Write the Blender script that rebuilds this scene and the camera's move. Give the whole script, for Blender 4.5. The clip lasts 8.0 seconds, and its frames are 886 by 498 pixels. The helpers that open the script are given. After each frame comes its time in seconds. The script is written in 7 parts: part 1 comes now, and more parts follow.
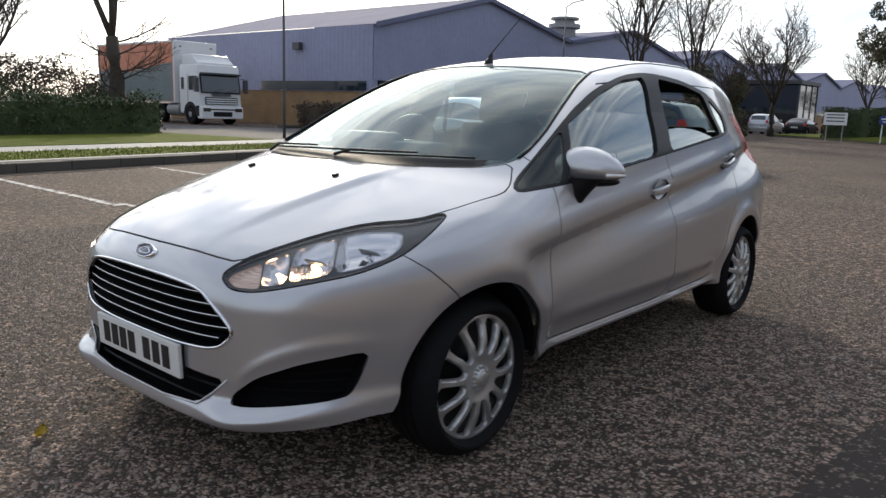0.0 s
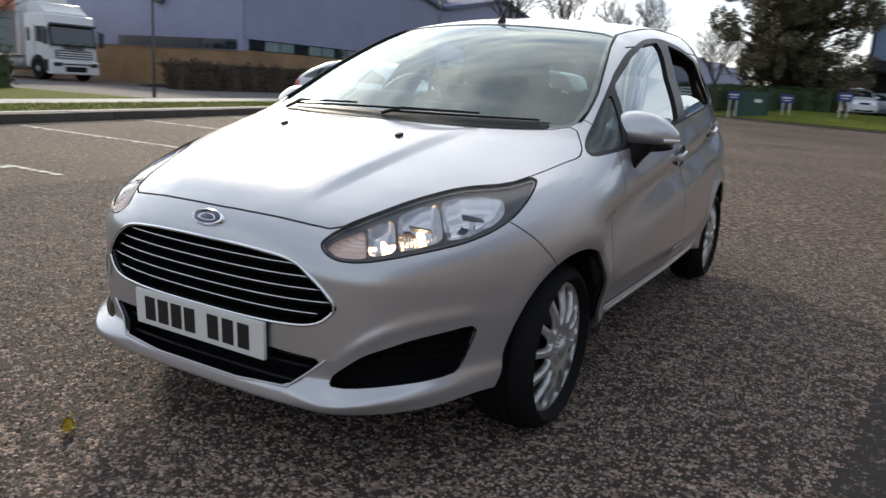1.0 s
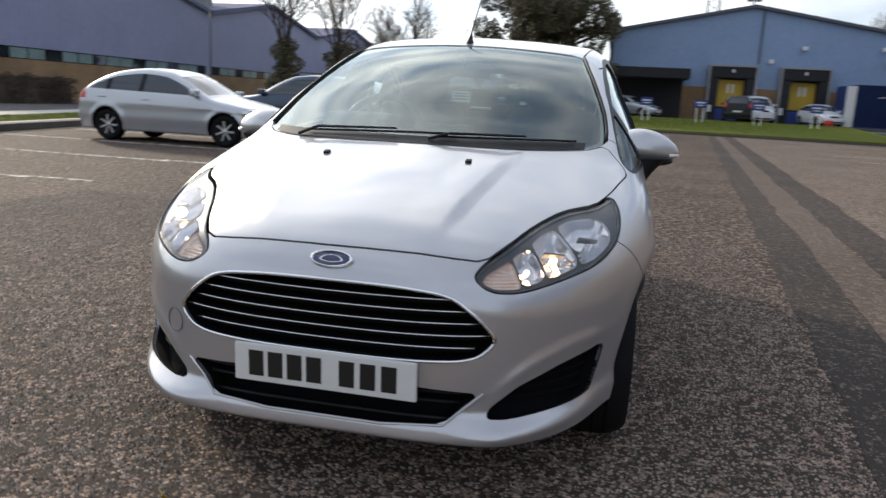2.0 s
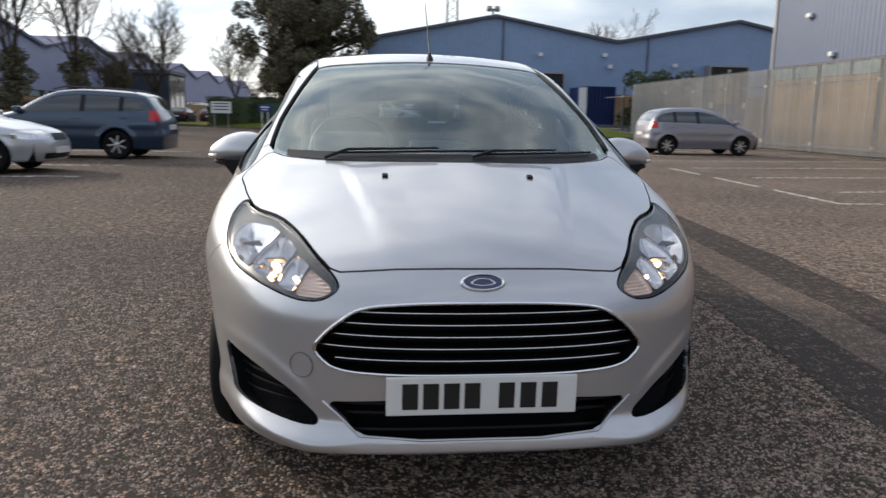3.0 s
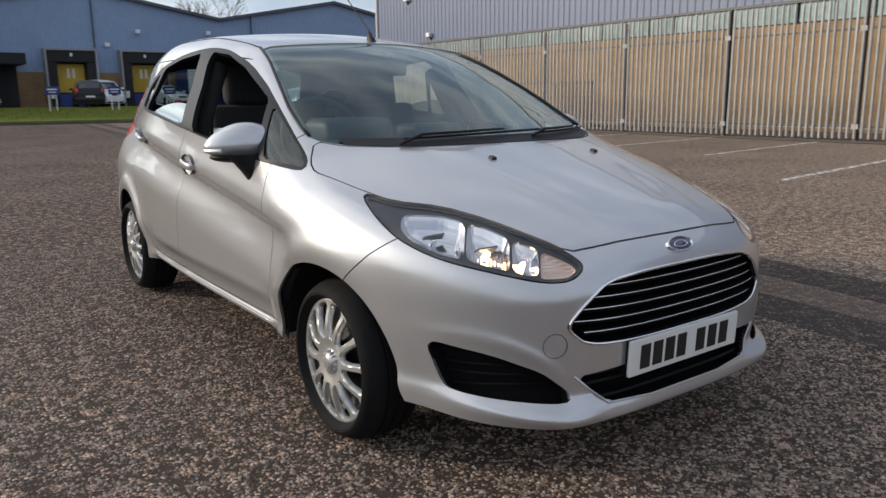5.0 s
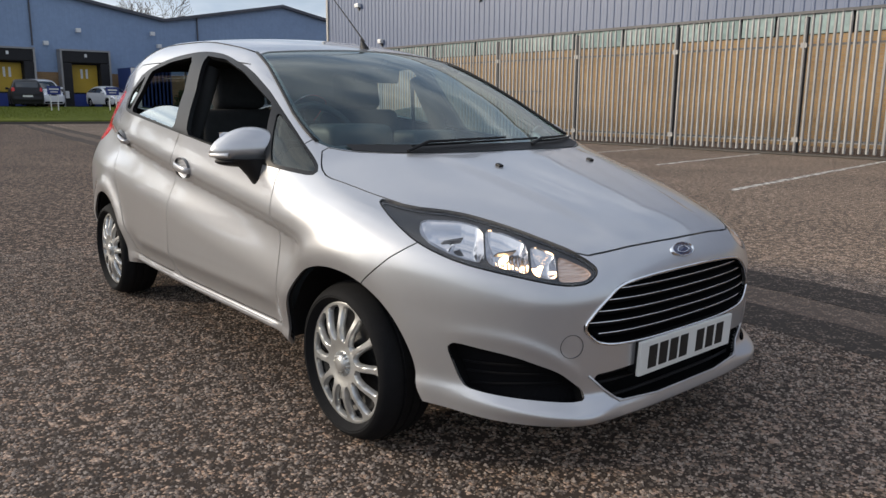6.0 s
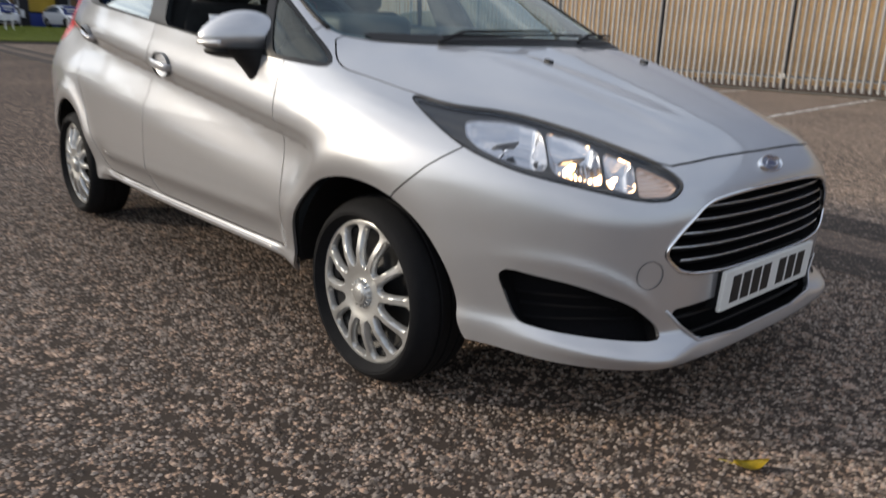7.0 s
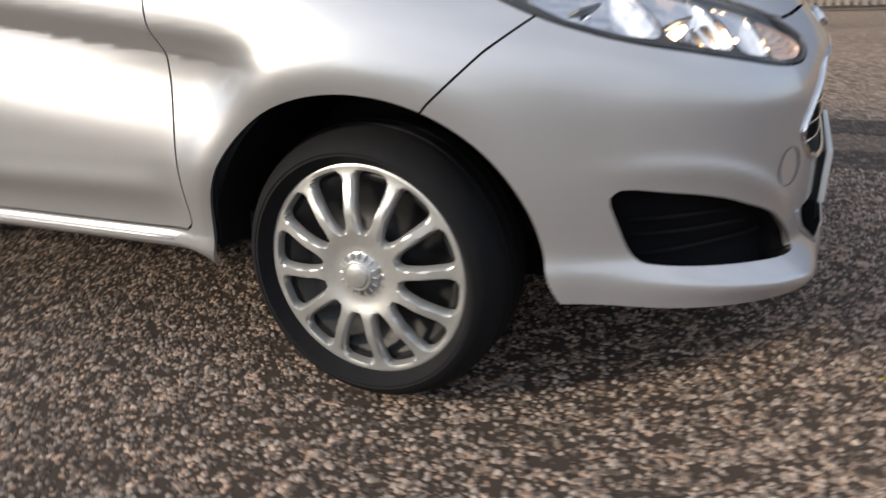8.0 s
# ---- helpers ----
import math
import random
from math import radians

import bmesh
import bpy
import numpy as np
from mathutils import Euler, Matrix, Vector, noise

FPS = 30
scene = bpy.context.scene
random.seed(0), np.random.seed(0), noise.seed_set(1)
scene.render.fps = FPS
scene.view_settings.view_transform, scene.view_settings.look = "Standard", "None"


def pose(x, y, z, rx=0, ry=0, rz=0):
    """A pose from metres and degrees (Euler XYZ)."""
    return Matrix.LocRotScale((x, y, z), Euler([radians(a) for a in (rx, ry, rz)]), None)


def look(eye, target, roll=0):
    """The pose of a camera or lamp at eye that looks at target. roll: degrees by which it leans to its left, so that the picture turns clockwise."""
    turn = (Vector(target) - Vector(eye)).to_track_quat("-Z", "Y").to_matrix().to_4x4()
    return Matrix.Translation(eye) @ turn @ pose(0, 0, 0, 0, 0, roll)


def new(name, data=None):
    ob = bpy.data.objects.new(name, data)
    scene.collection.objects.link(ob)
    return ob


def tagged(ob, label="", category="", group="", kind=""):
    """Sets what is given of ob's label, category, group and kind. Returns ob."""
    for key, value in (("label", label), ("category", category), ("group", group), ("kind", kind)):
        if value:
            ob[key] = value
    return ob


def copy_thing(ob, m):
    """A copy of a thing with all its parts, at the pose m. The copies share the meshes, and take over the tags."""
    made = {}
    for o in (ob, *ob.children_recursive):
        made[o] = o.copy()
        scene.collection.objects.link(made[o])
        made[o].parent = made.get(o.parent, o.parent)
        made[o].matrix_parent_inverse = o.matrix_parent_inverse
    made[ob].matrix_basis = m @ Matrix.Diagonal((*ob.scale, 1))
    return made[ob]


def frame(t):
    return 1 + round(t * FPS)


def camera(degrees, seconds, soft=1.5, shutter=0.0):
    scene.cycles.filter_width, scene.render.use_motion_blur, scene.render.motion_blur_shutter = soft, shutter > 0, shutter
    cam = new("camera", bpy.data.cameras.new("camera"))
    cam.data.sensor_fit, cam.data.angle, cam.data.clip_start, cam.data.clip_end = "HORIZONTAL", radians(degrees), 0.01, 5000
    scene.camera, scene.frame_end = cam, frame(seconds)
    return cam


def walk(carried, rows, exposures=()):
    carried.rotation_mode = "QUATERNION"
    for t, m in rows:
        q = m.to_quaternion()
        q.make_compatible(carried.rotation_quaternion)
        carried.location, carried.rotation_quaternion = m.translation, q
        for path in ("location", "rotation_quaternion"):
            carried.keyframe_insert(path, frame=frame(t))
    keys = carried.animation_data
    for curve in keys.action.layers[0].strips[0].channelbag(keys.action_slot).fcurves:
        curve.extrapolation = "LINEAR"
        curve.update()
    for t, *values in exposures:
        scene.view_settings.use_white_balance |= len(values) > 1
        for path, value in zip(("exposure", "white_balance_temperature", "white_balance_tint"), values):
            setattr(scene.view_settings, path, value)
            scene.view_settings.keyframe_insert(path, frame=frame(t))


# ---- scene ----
cam = camera(61.3, 8.0, soft=1.45, shutter=0.4)
PATH = [
    (0, (2.212, -1.87, 1.141), (0.943, -0.368, 0.775), 1.9),
    (0.5, (1.947, -1.962, 1.102), (0.75, -0.409, 0.71), 2.2),
    (1, (1.582, -2.161, 1.083), (0.62, -0.463, 0.647), 3.7),
    (1.5, (1.168, -2.378, 1.092), (0.462, -0.555, 0.667), 3.8),
    (3, (-0.314, -2.61, 1.105), (-0.102, -0.652, 0.754), 1.1),
    (3.5, (-0.783, -2.525, 1.145), (-0.299, -0.617, 0.794), 1.1),
    (4, (-1.312, -2.363, 1.141), (-0.537, -0.557, 0.768), 0.9),
    (4.5, (-1.63, -2.175, 1.106), (-0.623, -0.492, 0.713), -0.2),
    (6, (-2.053, -1.978, 1.114), (-0.786, -0.478, 0.732), 0.5),
    (6.5, (-2.038, -1.897, 1.098), (-0.759, -0.407, 0.719), 1.0),
    (7, (-1.962, -1.572, 0.966), (-0.656, -0.157, 0.419), 2.0),
    (7.5, (-1.925, -1.167, 0.905), (-0.421, -0.053, 0.205), 3.1),
    (8, (-1.884, -0.672, 0.765), (-0.179, 0.137, 0.103), -2.4),
]
walk(cam, [(t, look(eye, target, roll)) for t, eye, target, roll in PATH], exposures=((0, 0.05), (1.0, 0.10), (1.5, 0.17), (3.0, 0.03), (4.5, -0.03), (6.5, -0.04), (7.5, 0.09), (8, 0.22)))

# ---- world, sun, exposure ----
SUN_AZ, SUN_EL = -50.0, 20.5        # degrees from +y towards +x, and above the horizon
world = bpy.data.worlds.new("sky")
scene.world = world
world.use_nodes = True
wn, wl = world.node_tree.nodes, world.node_tree.links
wn.clear()
w_out = wn.new("ShaderNodeOutputWorld")
w_bg = wn.new("ShaderNodeBackground")
w_sky = wn.new("ShaderNodeTexSky")
w_sky.sky_type = "NISHITA"
w_sky.sun_disc = False
w_sky.sun_elevation = radians(SUN_EL)
w_sky.sun_rotation = radians(SUN_AZ)
w_sky.air_density, w_sky.dust_density = 1.0, 1.0
w_co = wn.new("ShaderNodeTexCoord")
w_map = wn.new("ShaderNodeMapping")
w_map.inputs["Scale"].default_value = (1.0, 1.0, 3.2)
w_noise = wn.new("ShaderNodeTexNoise")
w_noise.inputs["Scale"].default_value = 2.2
w_noise.inputs["Detail"].default_value = 7.0
w_noise.inputs["Roughness"].default_value = 0.58
w_ramp = wn.new("ShaderNodeValToRGB")
w_ramp.color_ramp.elements[0].position = 0.30
w_ramp.color_ramp.elements[0].color = (0.40, 0.40, 0.40, 1)
w_ramp.color_ramp.elements[1].position = 0.72
w_ramp.color_ramp.elements[1].color = (0.95, 0.95, 0.95, 1)
w_mix = wn.new("ShaderNodeMix")
w_mix.data_type = "RGBA"
w_cloud = wn.new("ShaderNodeMix")
w_cloud.data_type = "RGBA"
w_cloud.inputs[6].default_value = (3.9, 4.8, 6.5, 1)
w_cloud.inputs[7].default_value = (9.2, 9.5, 10.2, 1)
w_noise2 = wn.new("ShaderNodeTexNoise")
w_noise2.inputs["Scale"].default_value = 4.5
w_noise2.inputs["Detail"].default_value = 5.0
wl.new(w_co.outputs["Generated"], w_map.inputs["Vector"])
wl.new(w_map.outputs[0], w_noise.inputs["Vector"])
wl.new(w_map.outputs[0], w_noise2.inputs["Vector"])
wl.new(w_noise.outputs["Fac"], w_ramp.inputs[0])
w_range = wn.new("ShaderNodeMapRange")
w_range.inputs[1].default_value, w_range.inputs[2].default_value = 0.34, 0.66
wl.new(w_noise2.outputs["Fac"], w_range.inputs[0])
wl.new(w_range.outputs[0], w_cloud.inputs[0])
wl.new(w_ramp.outputs[0], w_mix.inputs[0])
wl.new(w_sky.outputs[0], w_mix.inputs[6])
# haze brightens the thin cloud round the sun
w_dot = wn.new("ShaderNodeVectorMath")
w_dot.operation = "DOT_PRODUCT"
w_dot.inputs[1].default_value = (math.sin(radians(SUN_AZ)) * math.cos(radians(SUN_EL)), math.cos(radians(SUN_AZ)) * math.cos(radians(SUN_EL)), math.sin(radians(SUN_EL)))
w_clip = wn.new("ShaderNodeMath")
w_clip.operation = "MAXIMUM"
w_clip.inputs[1].default_value = 0.0
w_pow = wn.new("ShaderNodeMath")
w_pow.operation = "POWER"
w_pow.inputs[1].default_value = 3.6
w_gain = wn.new("ShaderNodeVectorMath")
w_gain.operation = "MULTIPLY_ADD"
w_gain.inputs[1].default_value, w_gain.inputs[2].default_value = (2.2, 2.0, 1.65), (0.92, 0.92, 0.92)
w_scale = wn.new("ShaderNodeVectorMath")
w_scale.operation = "MULTIPLY"
wl.new(w_co.outputs["Generated"], w_dot.inputs[0])
wl.new(w_dot.outputs["Value"], w_clip.inputs[0])
wl.new(w_clip.outputs[0], w_pow.inputs[0])
wl.new(w_pow.outputs[0], w_gain.inputs[0])
wl.new(w_cloud.outputs[2], w_scale.inputs[0])
wl.new(w_gain.outputs[0], w_scale.inputs[1])
wl.new(w_scale.outputs[0], w_mix.inputs[7])
wl.new(w_mix.outputs[2], w_bg.inputs["Color"])
wl.new(w_bg.outputs[0], w_out.inputs["Surface"])
w_bg.inputs["Strength"].default_value = 0.128

sun = new("sun", bpy.data.lights.new("sun", "SUN"))
sun.data.energy, sun.data.angle, sun.data.color = 3.25, radians(6.0), (1.0, 0.87, 0.69)
sun_dir = Vector((math.sin(radians(SUN_AZ)) * math.cos(radians(SUN_EL)), math.cos(radians(SUN_AZ)) * math.cos(radians(SUN_EL)), math.sin(radians(SUN_EL))))
sun.matrix_world = look(sun_dir * 60, (0, 0, 0))
scene.view_settings.exposure = 0.0

# ---- materials ----
def mat(name, colour, rough=0.6, metal=0.0, coat=0.0, var=0.0, scale=8.0, bump=0.0, bscale=60.0, spec=0.5, objvar=0.0, detail=6.0):
    """A principled material with colour variation at two scales and fine relief."""
    m = bpy.data.materials.new(name)
    m.use_nodes = True
    n, l = m.node_tree.nodes, m.node_tree.links
    b = n["Principled BSDF"]
    b.inputs["Base Color"].default_value = (*colour, 1)
    b.inputs["Roughness"].default_value = rough
    b.inputs["Metallic"].default_value = metal
    b.inputs["Specular IOR Level"].default_value = spec
    if coat:
        b.inputs["Coat Weight"].default_value = coat
        b.inputs["Coat Roughness"].default_value = 0.04
    co = n.new("ShaderNodeTexCoord")
    if var or objvar:
        big = n.new("ShaderNodeTexNoise")
        big.inputs["Scale"].default_value, big.inputs["Detail"].default_value = scale, detail
        fine = n.new("ShaderNodeTexNoise")
        fine.inputs["Scale"].default_value, fine.inputs["Detail"].default_value = scale * 9, 3.0
        l.new(co.outputs["Object"], big.inputs["Vector"])
        l.new(co.outputs["Object"], fine.inputs["Vector"])
        add = n.new("ShaderNodeMath")
        add.operation = "ADD"
        l.new(big.outputs["Fac"], add.inputs[0])
        l.new(fine.outputs["Fac"], add.inputs[1])
        last = add
        if objvar:
            info = n.new("ShaderNodeObjectInfo")
            mul = n.new("ShaderNodeMath")
            mul.operation = "MULTIPLY_ADD"
            mul.inputs[1].default_value = objvar
            l.new(info.outputs["Random"], mul.inputs[0])
            l.new(add.outputs[0], mul.inputs[2])
            last = mul
        rng = n.new("ShaderNodeMapRange")
        rng.inputs[1].default_value, rng.inputs[2].default_value = 0.55, 1.45 + objvar
        rng.inputs[3].default_value, rng.inputs[4].default_value = 1 - var, 1 + var
        l.new(last.outputs[0], rng.inputs[0])
        vm = n.new("ShaderNodeVectorMath")
        vm.operation = "SCALE"
        vm.inputs[0].default_value = colour
        l.new(rng.outputs[0], vm.inputs["Scale"])
        l.new(vm.outputs[0], b.inputs["Base Color"])
    if bump:
        bn = n.new("ShaderNodeTexNoise")
        bn.inputs["Scale"].default_value, bn.inputs["Detail"].default_value = bscale, 4.0
        l.new(co.outputs["Object"], bn.inputs["Vector"])
        bp = n.new("ShaderNodeBump")
        bp.inputs["Strength"].default_value, bp.inputs["Distance"].default_value = 1.0, bump
        l.new(bn.outputs["Fac"], bp.inputs["Height"])
        l.new(bp.outputs[0], b.inputs["Normal"])
    return m


def glass(name, tint, rough=0.0, ior=1.45, clear=0.75, rise=3.5):
    """Thin pane: mostly see-through, with a mirror reflection that grows towards grazing."""
    m = bpy.data.materials.new(name)
    m.use_nodes = True
    n, l = m.node_tree.nodes, m.node_tree.links
    n.clear()
    out = n.new("ShaderNodeOutputMaterial")
    tr = n.new("ShaderNodeBsdfTransparent")
    tr.inputs[0].default_value = (*[c * clear for c in tint], 1)
    gl = n.new("ShaderNodeBsdfGlossy")
    gl.inputs["Color"].default_value = (*[0.55 + 0.45 * c / max(tint) for c in tint], 1)
    gl.inputs["Roughness"].default_value = rough
    lw = n.new("ShaderNodeLayerWeight")
    lw.inputs["Blend"].default_value = 0.5
    pw_ = n.new("ShaderNodeMath")
    pw_.operation = "POWER"
    pw_.inputs[1].default_value = rise
    fr = n.new("ShaderNodeMath")
    fr.operation = "MULTIPLY_ADD"
    f0 = 2 * ((ior - 1) / (ior + 1)) ** 2
    fr.inputs[1].default_value, fr.inputs[2].default_value = 1 - f0, f0
    l.new(lw.outputs["Facing"], pw_.inputs[0])
    l.new(pw_.outputs[0], fr.inputs[0])
    mx = n.new("ShaderNodeMixShader")
    l.new(fr.outputs[0], mx.inputs[0])
    l.new(tr.outputs[0], mx.inputs[1])
    l.new(gl.outputs[0], mx.inputs[2])
    l.new(mx.outputs[0], out.inputs[0])
    return m


PAINT = mat("silver_paint", (0.512, 0.512, 0.525), rough=0.31, metal=0.68, coat=1.0, var=0.02, scale=3.0, bump=0.00004, bscale=900)
BLACK = mat("black_plastic", (0.008, 0.008, 0.009), rough=0.55, spec=0.3, var=0.15, scale=20, bump=0.0002, bscale=400)
GLOSSBLACK = mat("gloss_black", (0.01, 0.01, 0.011), rough=0.15, coat=0.5)
# near-black: the shade inside recesses and under cars is put into this colour
DARK = mat("deep_shade_black", (0.004, 0.004, 0.005), rough=0.9, spec=0.15)
CHROME = mat("chrome", (0.82, 0.83, 0.85), rough=0.08, metal=1.0)

# ---- mesh helpers ----
def link_mesh(name, verts, faces, material, parent=None, label="", smooth=False, normals=None):
    me = bpy.data.meshes.new(name)
    me.from_pydata([tuple(v) for v in verts], [], [tuple(int(i) for i in f) for f in faces])
    me.materials.append(material)
    if smooth:
        me.polygons.foreach_set("use_smooth", [True] * len(me.polygons))
    me.update()
    if normals is not None:
        me.normals_split_custom_set_from_vertices([tuple(n) for n in normals])
    ob = new(name, me)
    ob.parent = parent
    if label:
        ob["label"] = label
    return ob


def part(name, bm, material, parent=None, label="", smooth=False, angle=None):
    """Links a bmesh as one mesh object under a thing or a part."""
    me = bpy.data.meshes.new(name)
    bmesh.ops.recalc_face_normals(bm, faces=bm.faces)
    bm.to_mesh(me)
    bm.free()
    me.materials.append(material)
    if smooth or angle:
        me.polygons.foreach_set("use_smooth", [True] * len(me.polygons))
    if angle:
        me.set_sharp_from_angle(angle=radians(angle))
    ob = new(name, me)
    ob.parent = parent
    if label:
        ob["label"] = label
    return ob


def thing(name, label, category, at=(0, 0, 0), rz=0.0, group="", kind=""):
    ob = new(name)
    ob.empty_display_size = 0.2
    ob.matrix_basis = pose(*at, 0, 0, rz)
    return tagged(ob, label, category, group, kind)


def box(bm, x0, x1, y0, y1, z0, z1, bevel=0.0, m=None):
    """Adds a box, bevelled on all edges if asked."""
    r = bmesh.ops.create_cube(bm, size=1.0)
    vs = r["verts"]
    for v in vs:
        v.co = Vector(((x0 + x1) / 2 + v.co.x * (x1 - x0), (y0 + y1) / 2 + v.co.y * (y1 - y0), (z0 + z1) / 2 + v.co.z * (z1 - z0)))
    if m is not None:
        bmesh.ops.transform(bm, matrix=m, verts=vs)
    if bevel:
        es = list({e for v in vs for e in v.link_edges})
        bmesh.ops.bevel(bm, geom=es, offset=bevel, segments=2, affect="EDGES", profile=0.6)
    return bm


def boxm(x0, x1, y0, y1, z0, z1, bevel=0.0, m=None):
    return box(bmesh.new(), x0, x1, y0, y1, z0, z1, bevel, m)


def tube(bm, pts, radius, sides=8, closed=False, taper=None):
    """A round bar along points."""
    pts = [Vector(p) for p in pts]
    rings, n = [], len(pts)
    for i, p in enumerate(pts):
        a = pts[(i - 1) % n] if closed or i else p
        b = pts[(i + 1) % n] if closed or i < n - 1 else p
        d = (b - a).normalized()
        u = d.cross(Vector((0, 0, 1)))
        if u.length < 0.05:
            u = d.cross(Vector((0, 1, 0)))
        u.normalize()
        v = d.cross(u)
        r = radius if taper is None else radius + (taper - radius) * i / (n - 1)
        rings.append([bm.verts.new(p + (u * math.cos(k * math.tau / sides) + v * math.sin(k * math.tau / sides)) * r) for k in range(sides)])
    for i in range(n if closed else n - 1):
        A, B = rings[i], rings[(i + 1) % n]
        for k in range(sides):
            bm.faces.new((A[k], A[(k + 1) % sides], B[(k + 1) % sides], B[k]))
    if not closed:
        bm.faces.new(rings[0][::-1])
        bm.faces.new(rings[-1])
    return bm


def lathe(bm, profile, sides=32, axis="x"):
    """Turns a profile of (radius, along) about an axis through the origin."""
    rings = []
    for r, a in profile:
        ring = []
        for k in range(sides):
            c, s = math.cos(k * math.tau / sides) * r, math.sin(k * math.tau / sides) * r
            ring.append(bm.verts.new((a, c, s) if axis == "x" else (c, a, s) if axis == "y" else (c, s, a)))
        rings.append(ring)
    for A, B in zip(rings, rings[1:]):
        for k in range(sides):
            bm.faces.new((A[k], A[(k + 1) % sides], B[(k + 1) % sides], B[k]))
    return bm


def prism(bm, outline, z0, z1, plane="xy"):
    """A flat outline of points pushed from z0 to z1 across its plane."""
    def at(p, h):
        return (p[0], p[1], h) if plane == "xy" else (p[0], h, p[1]) if plane == "xz" else (h, p[0], p[1])
    A = [bm.verts.new(at(p, z0)) for p in outline]
    B = [bm.verts.new(at(p, z1)) for p in outline]
    n = len(A)
    bm.faces.new(A[::-1])
    bm.faces.new(B)
    for i in range(n):
        bm.faces.new((A[i], A[(i + 1) % n], B[(i + 1) % n], B[i]))
    return bm

# ---- the silver hatchback's skin: one smooth form, cut into panels ----
def curve(keys):
    """A smooth monotone curve through (at, value) keys."""
    kx, ky = np.array([k[0] for k in keys], float), np.array([k[1] for k in keys], float)
    h, d = np.diff(kx), np.diff(ky) / np.diff(kx)
    m = np.zeros(len(kx))
    m[0], m[-1] = d[0], d[-1]
    for i in range(1, len(kx) - 1):
        m[i] = 0 if d[i - 1] * d[i] <= 0 else (h[i - 1] + h[i]) * 3 / ((2 * h[i] + h[i - 1]) / d[i - 1] + (h[i] + 2 * h[i - 1]) / d[i])

    def at(x):
        x = np.asarray(x, float)
        i = np.clip(np.searchsorted(kx, x) - 1, 0, len(kx) - 2)
        t = np.clip((x - kx[i]) / h[i], -0.4, 1.4)
        inside = (1 + 2 * t) * (1 - t) ** 2 * ky[i] + t * (1 - t) ** 2 * h[i] * m[i] + t * t * (3 - 2 * t) * ky[i + 1] + t * t * (t - 1) * h[i] * m[i + 1]
        return np.where(x < kx[0], ky[0] + (x - kx[0]) * m[0], np.where(x > kx[-1], ky[-1] + (x - kx[-1]) * m[-1], inside))
    return at


def smax(a, b, k):
    h = np.clip(0.5 + 0.5 * (a - b) / k, 0, 1)
    return b + (a - b) * h + k * h * (1 - h)


def step(a, b, x):
    t = np.clip((x - a) / (b - a), 0, 1)
    return t * t * (3 - 2 * t)


WHEELBASE, HUB_Z = 2.489, 0.285
half_plan = curve([(-0.8, 0.66), (-0.5, 0.765), (-0.25, 0.812), (0.0, 0.832), (0.4, 0.838), (1.2, 0.84), (1.8, 0.826), (2.2, 0.806), (2.5, 0.792), (2.9, 0.745), (3.2, 0.66)])
top_line = curve([(-0.90, 0.58), (-0.76, 0.672), (-0.68, 0.722), (-0.52, 0.788), (-0.30, 0.862), (-0.10, 0.922), (0.03, 0.962), (0.20, 1.035), (0.50, 1.178), (0.80, 1.300), (0.95, 1.346), (1.15, 1.385), (1.5, 1.425), (1.9, 1.432), (2.4, 1.398), (2.75, 1.34), (2.92, 1.22), (3.02, 1.05), (3.10, 0.85)])
nose = curve([(0.14, -0.60), (0.20, -0.725), (0.225, -0.760), (0.25, -0.757), (0.30, -0.730), (0.36, -0.733), (0.46, -0.735), (0.56, -0.735), (0.63, -0.730), (0.70, -0.70), (0.80, -0.60)])
tail = curve([(0.1, 3.0), (0.3, 3.10), (0.6, 3.13), (0.9, 3.07), (1.2, 2.91), (1.4, 2.70)])
belt = curve([(-0.8, 0.72), (0.0, 0.85), (0.35, 0.885), (1.2, 0.965), (2.1, 1.045), (3.0, 1.10)])
# lower edge of the bodywork
hem = curve([(-0.8, 0.213), (-0.55, 0.232), (-0.35, 0.25), (0.2, 0.25), (0.5, 0.262), (2.0, 0.262), (2.6, 0.26), (3.2, 0.26)])


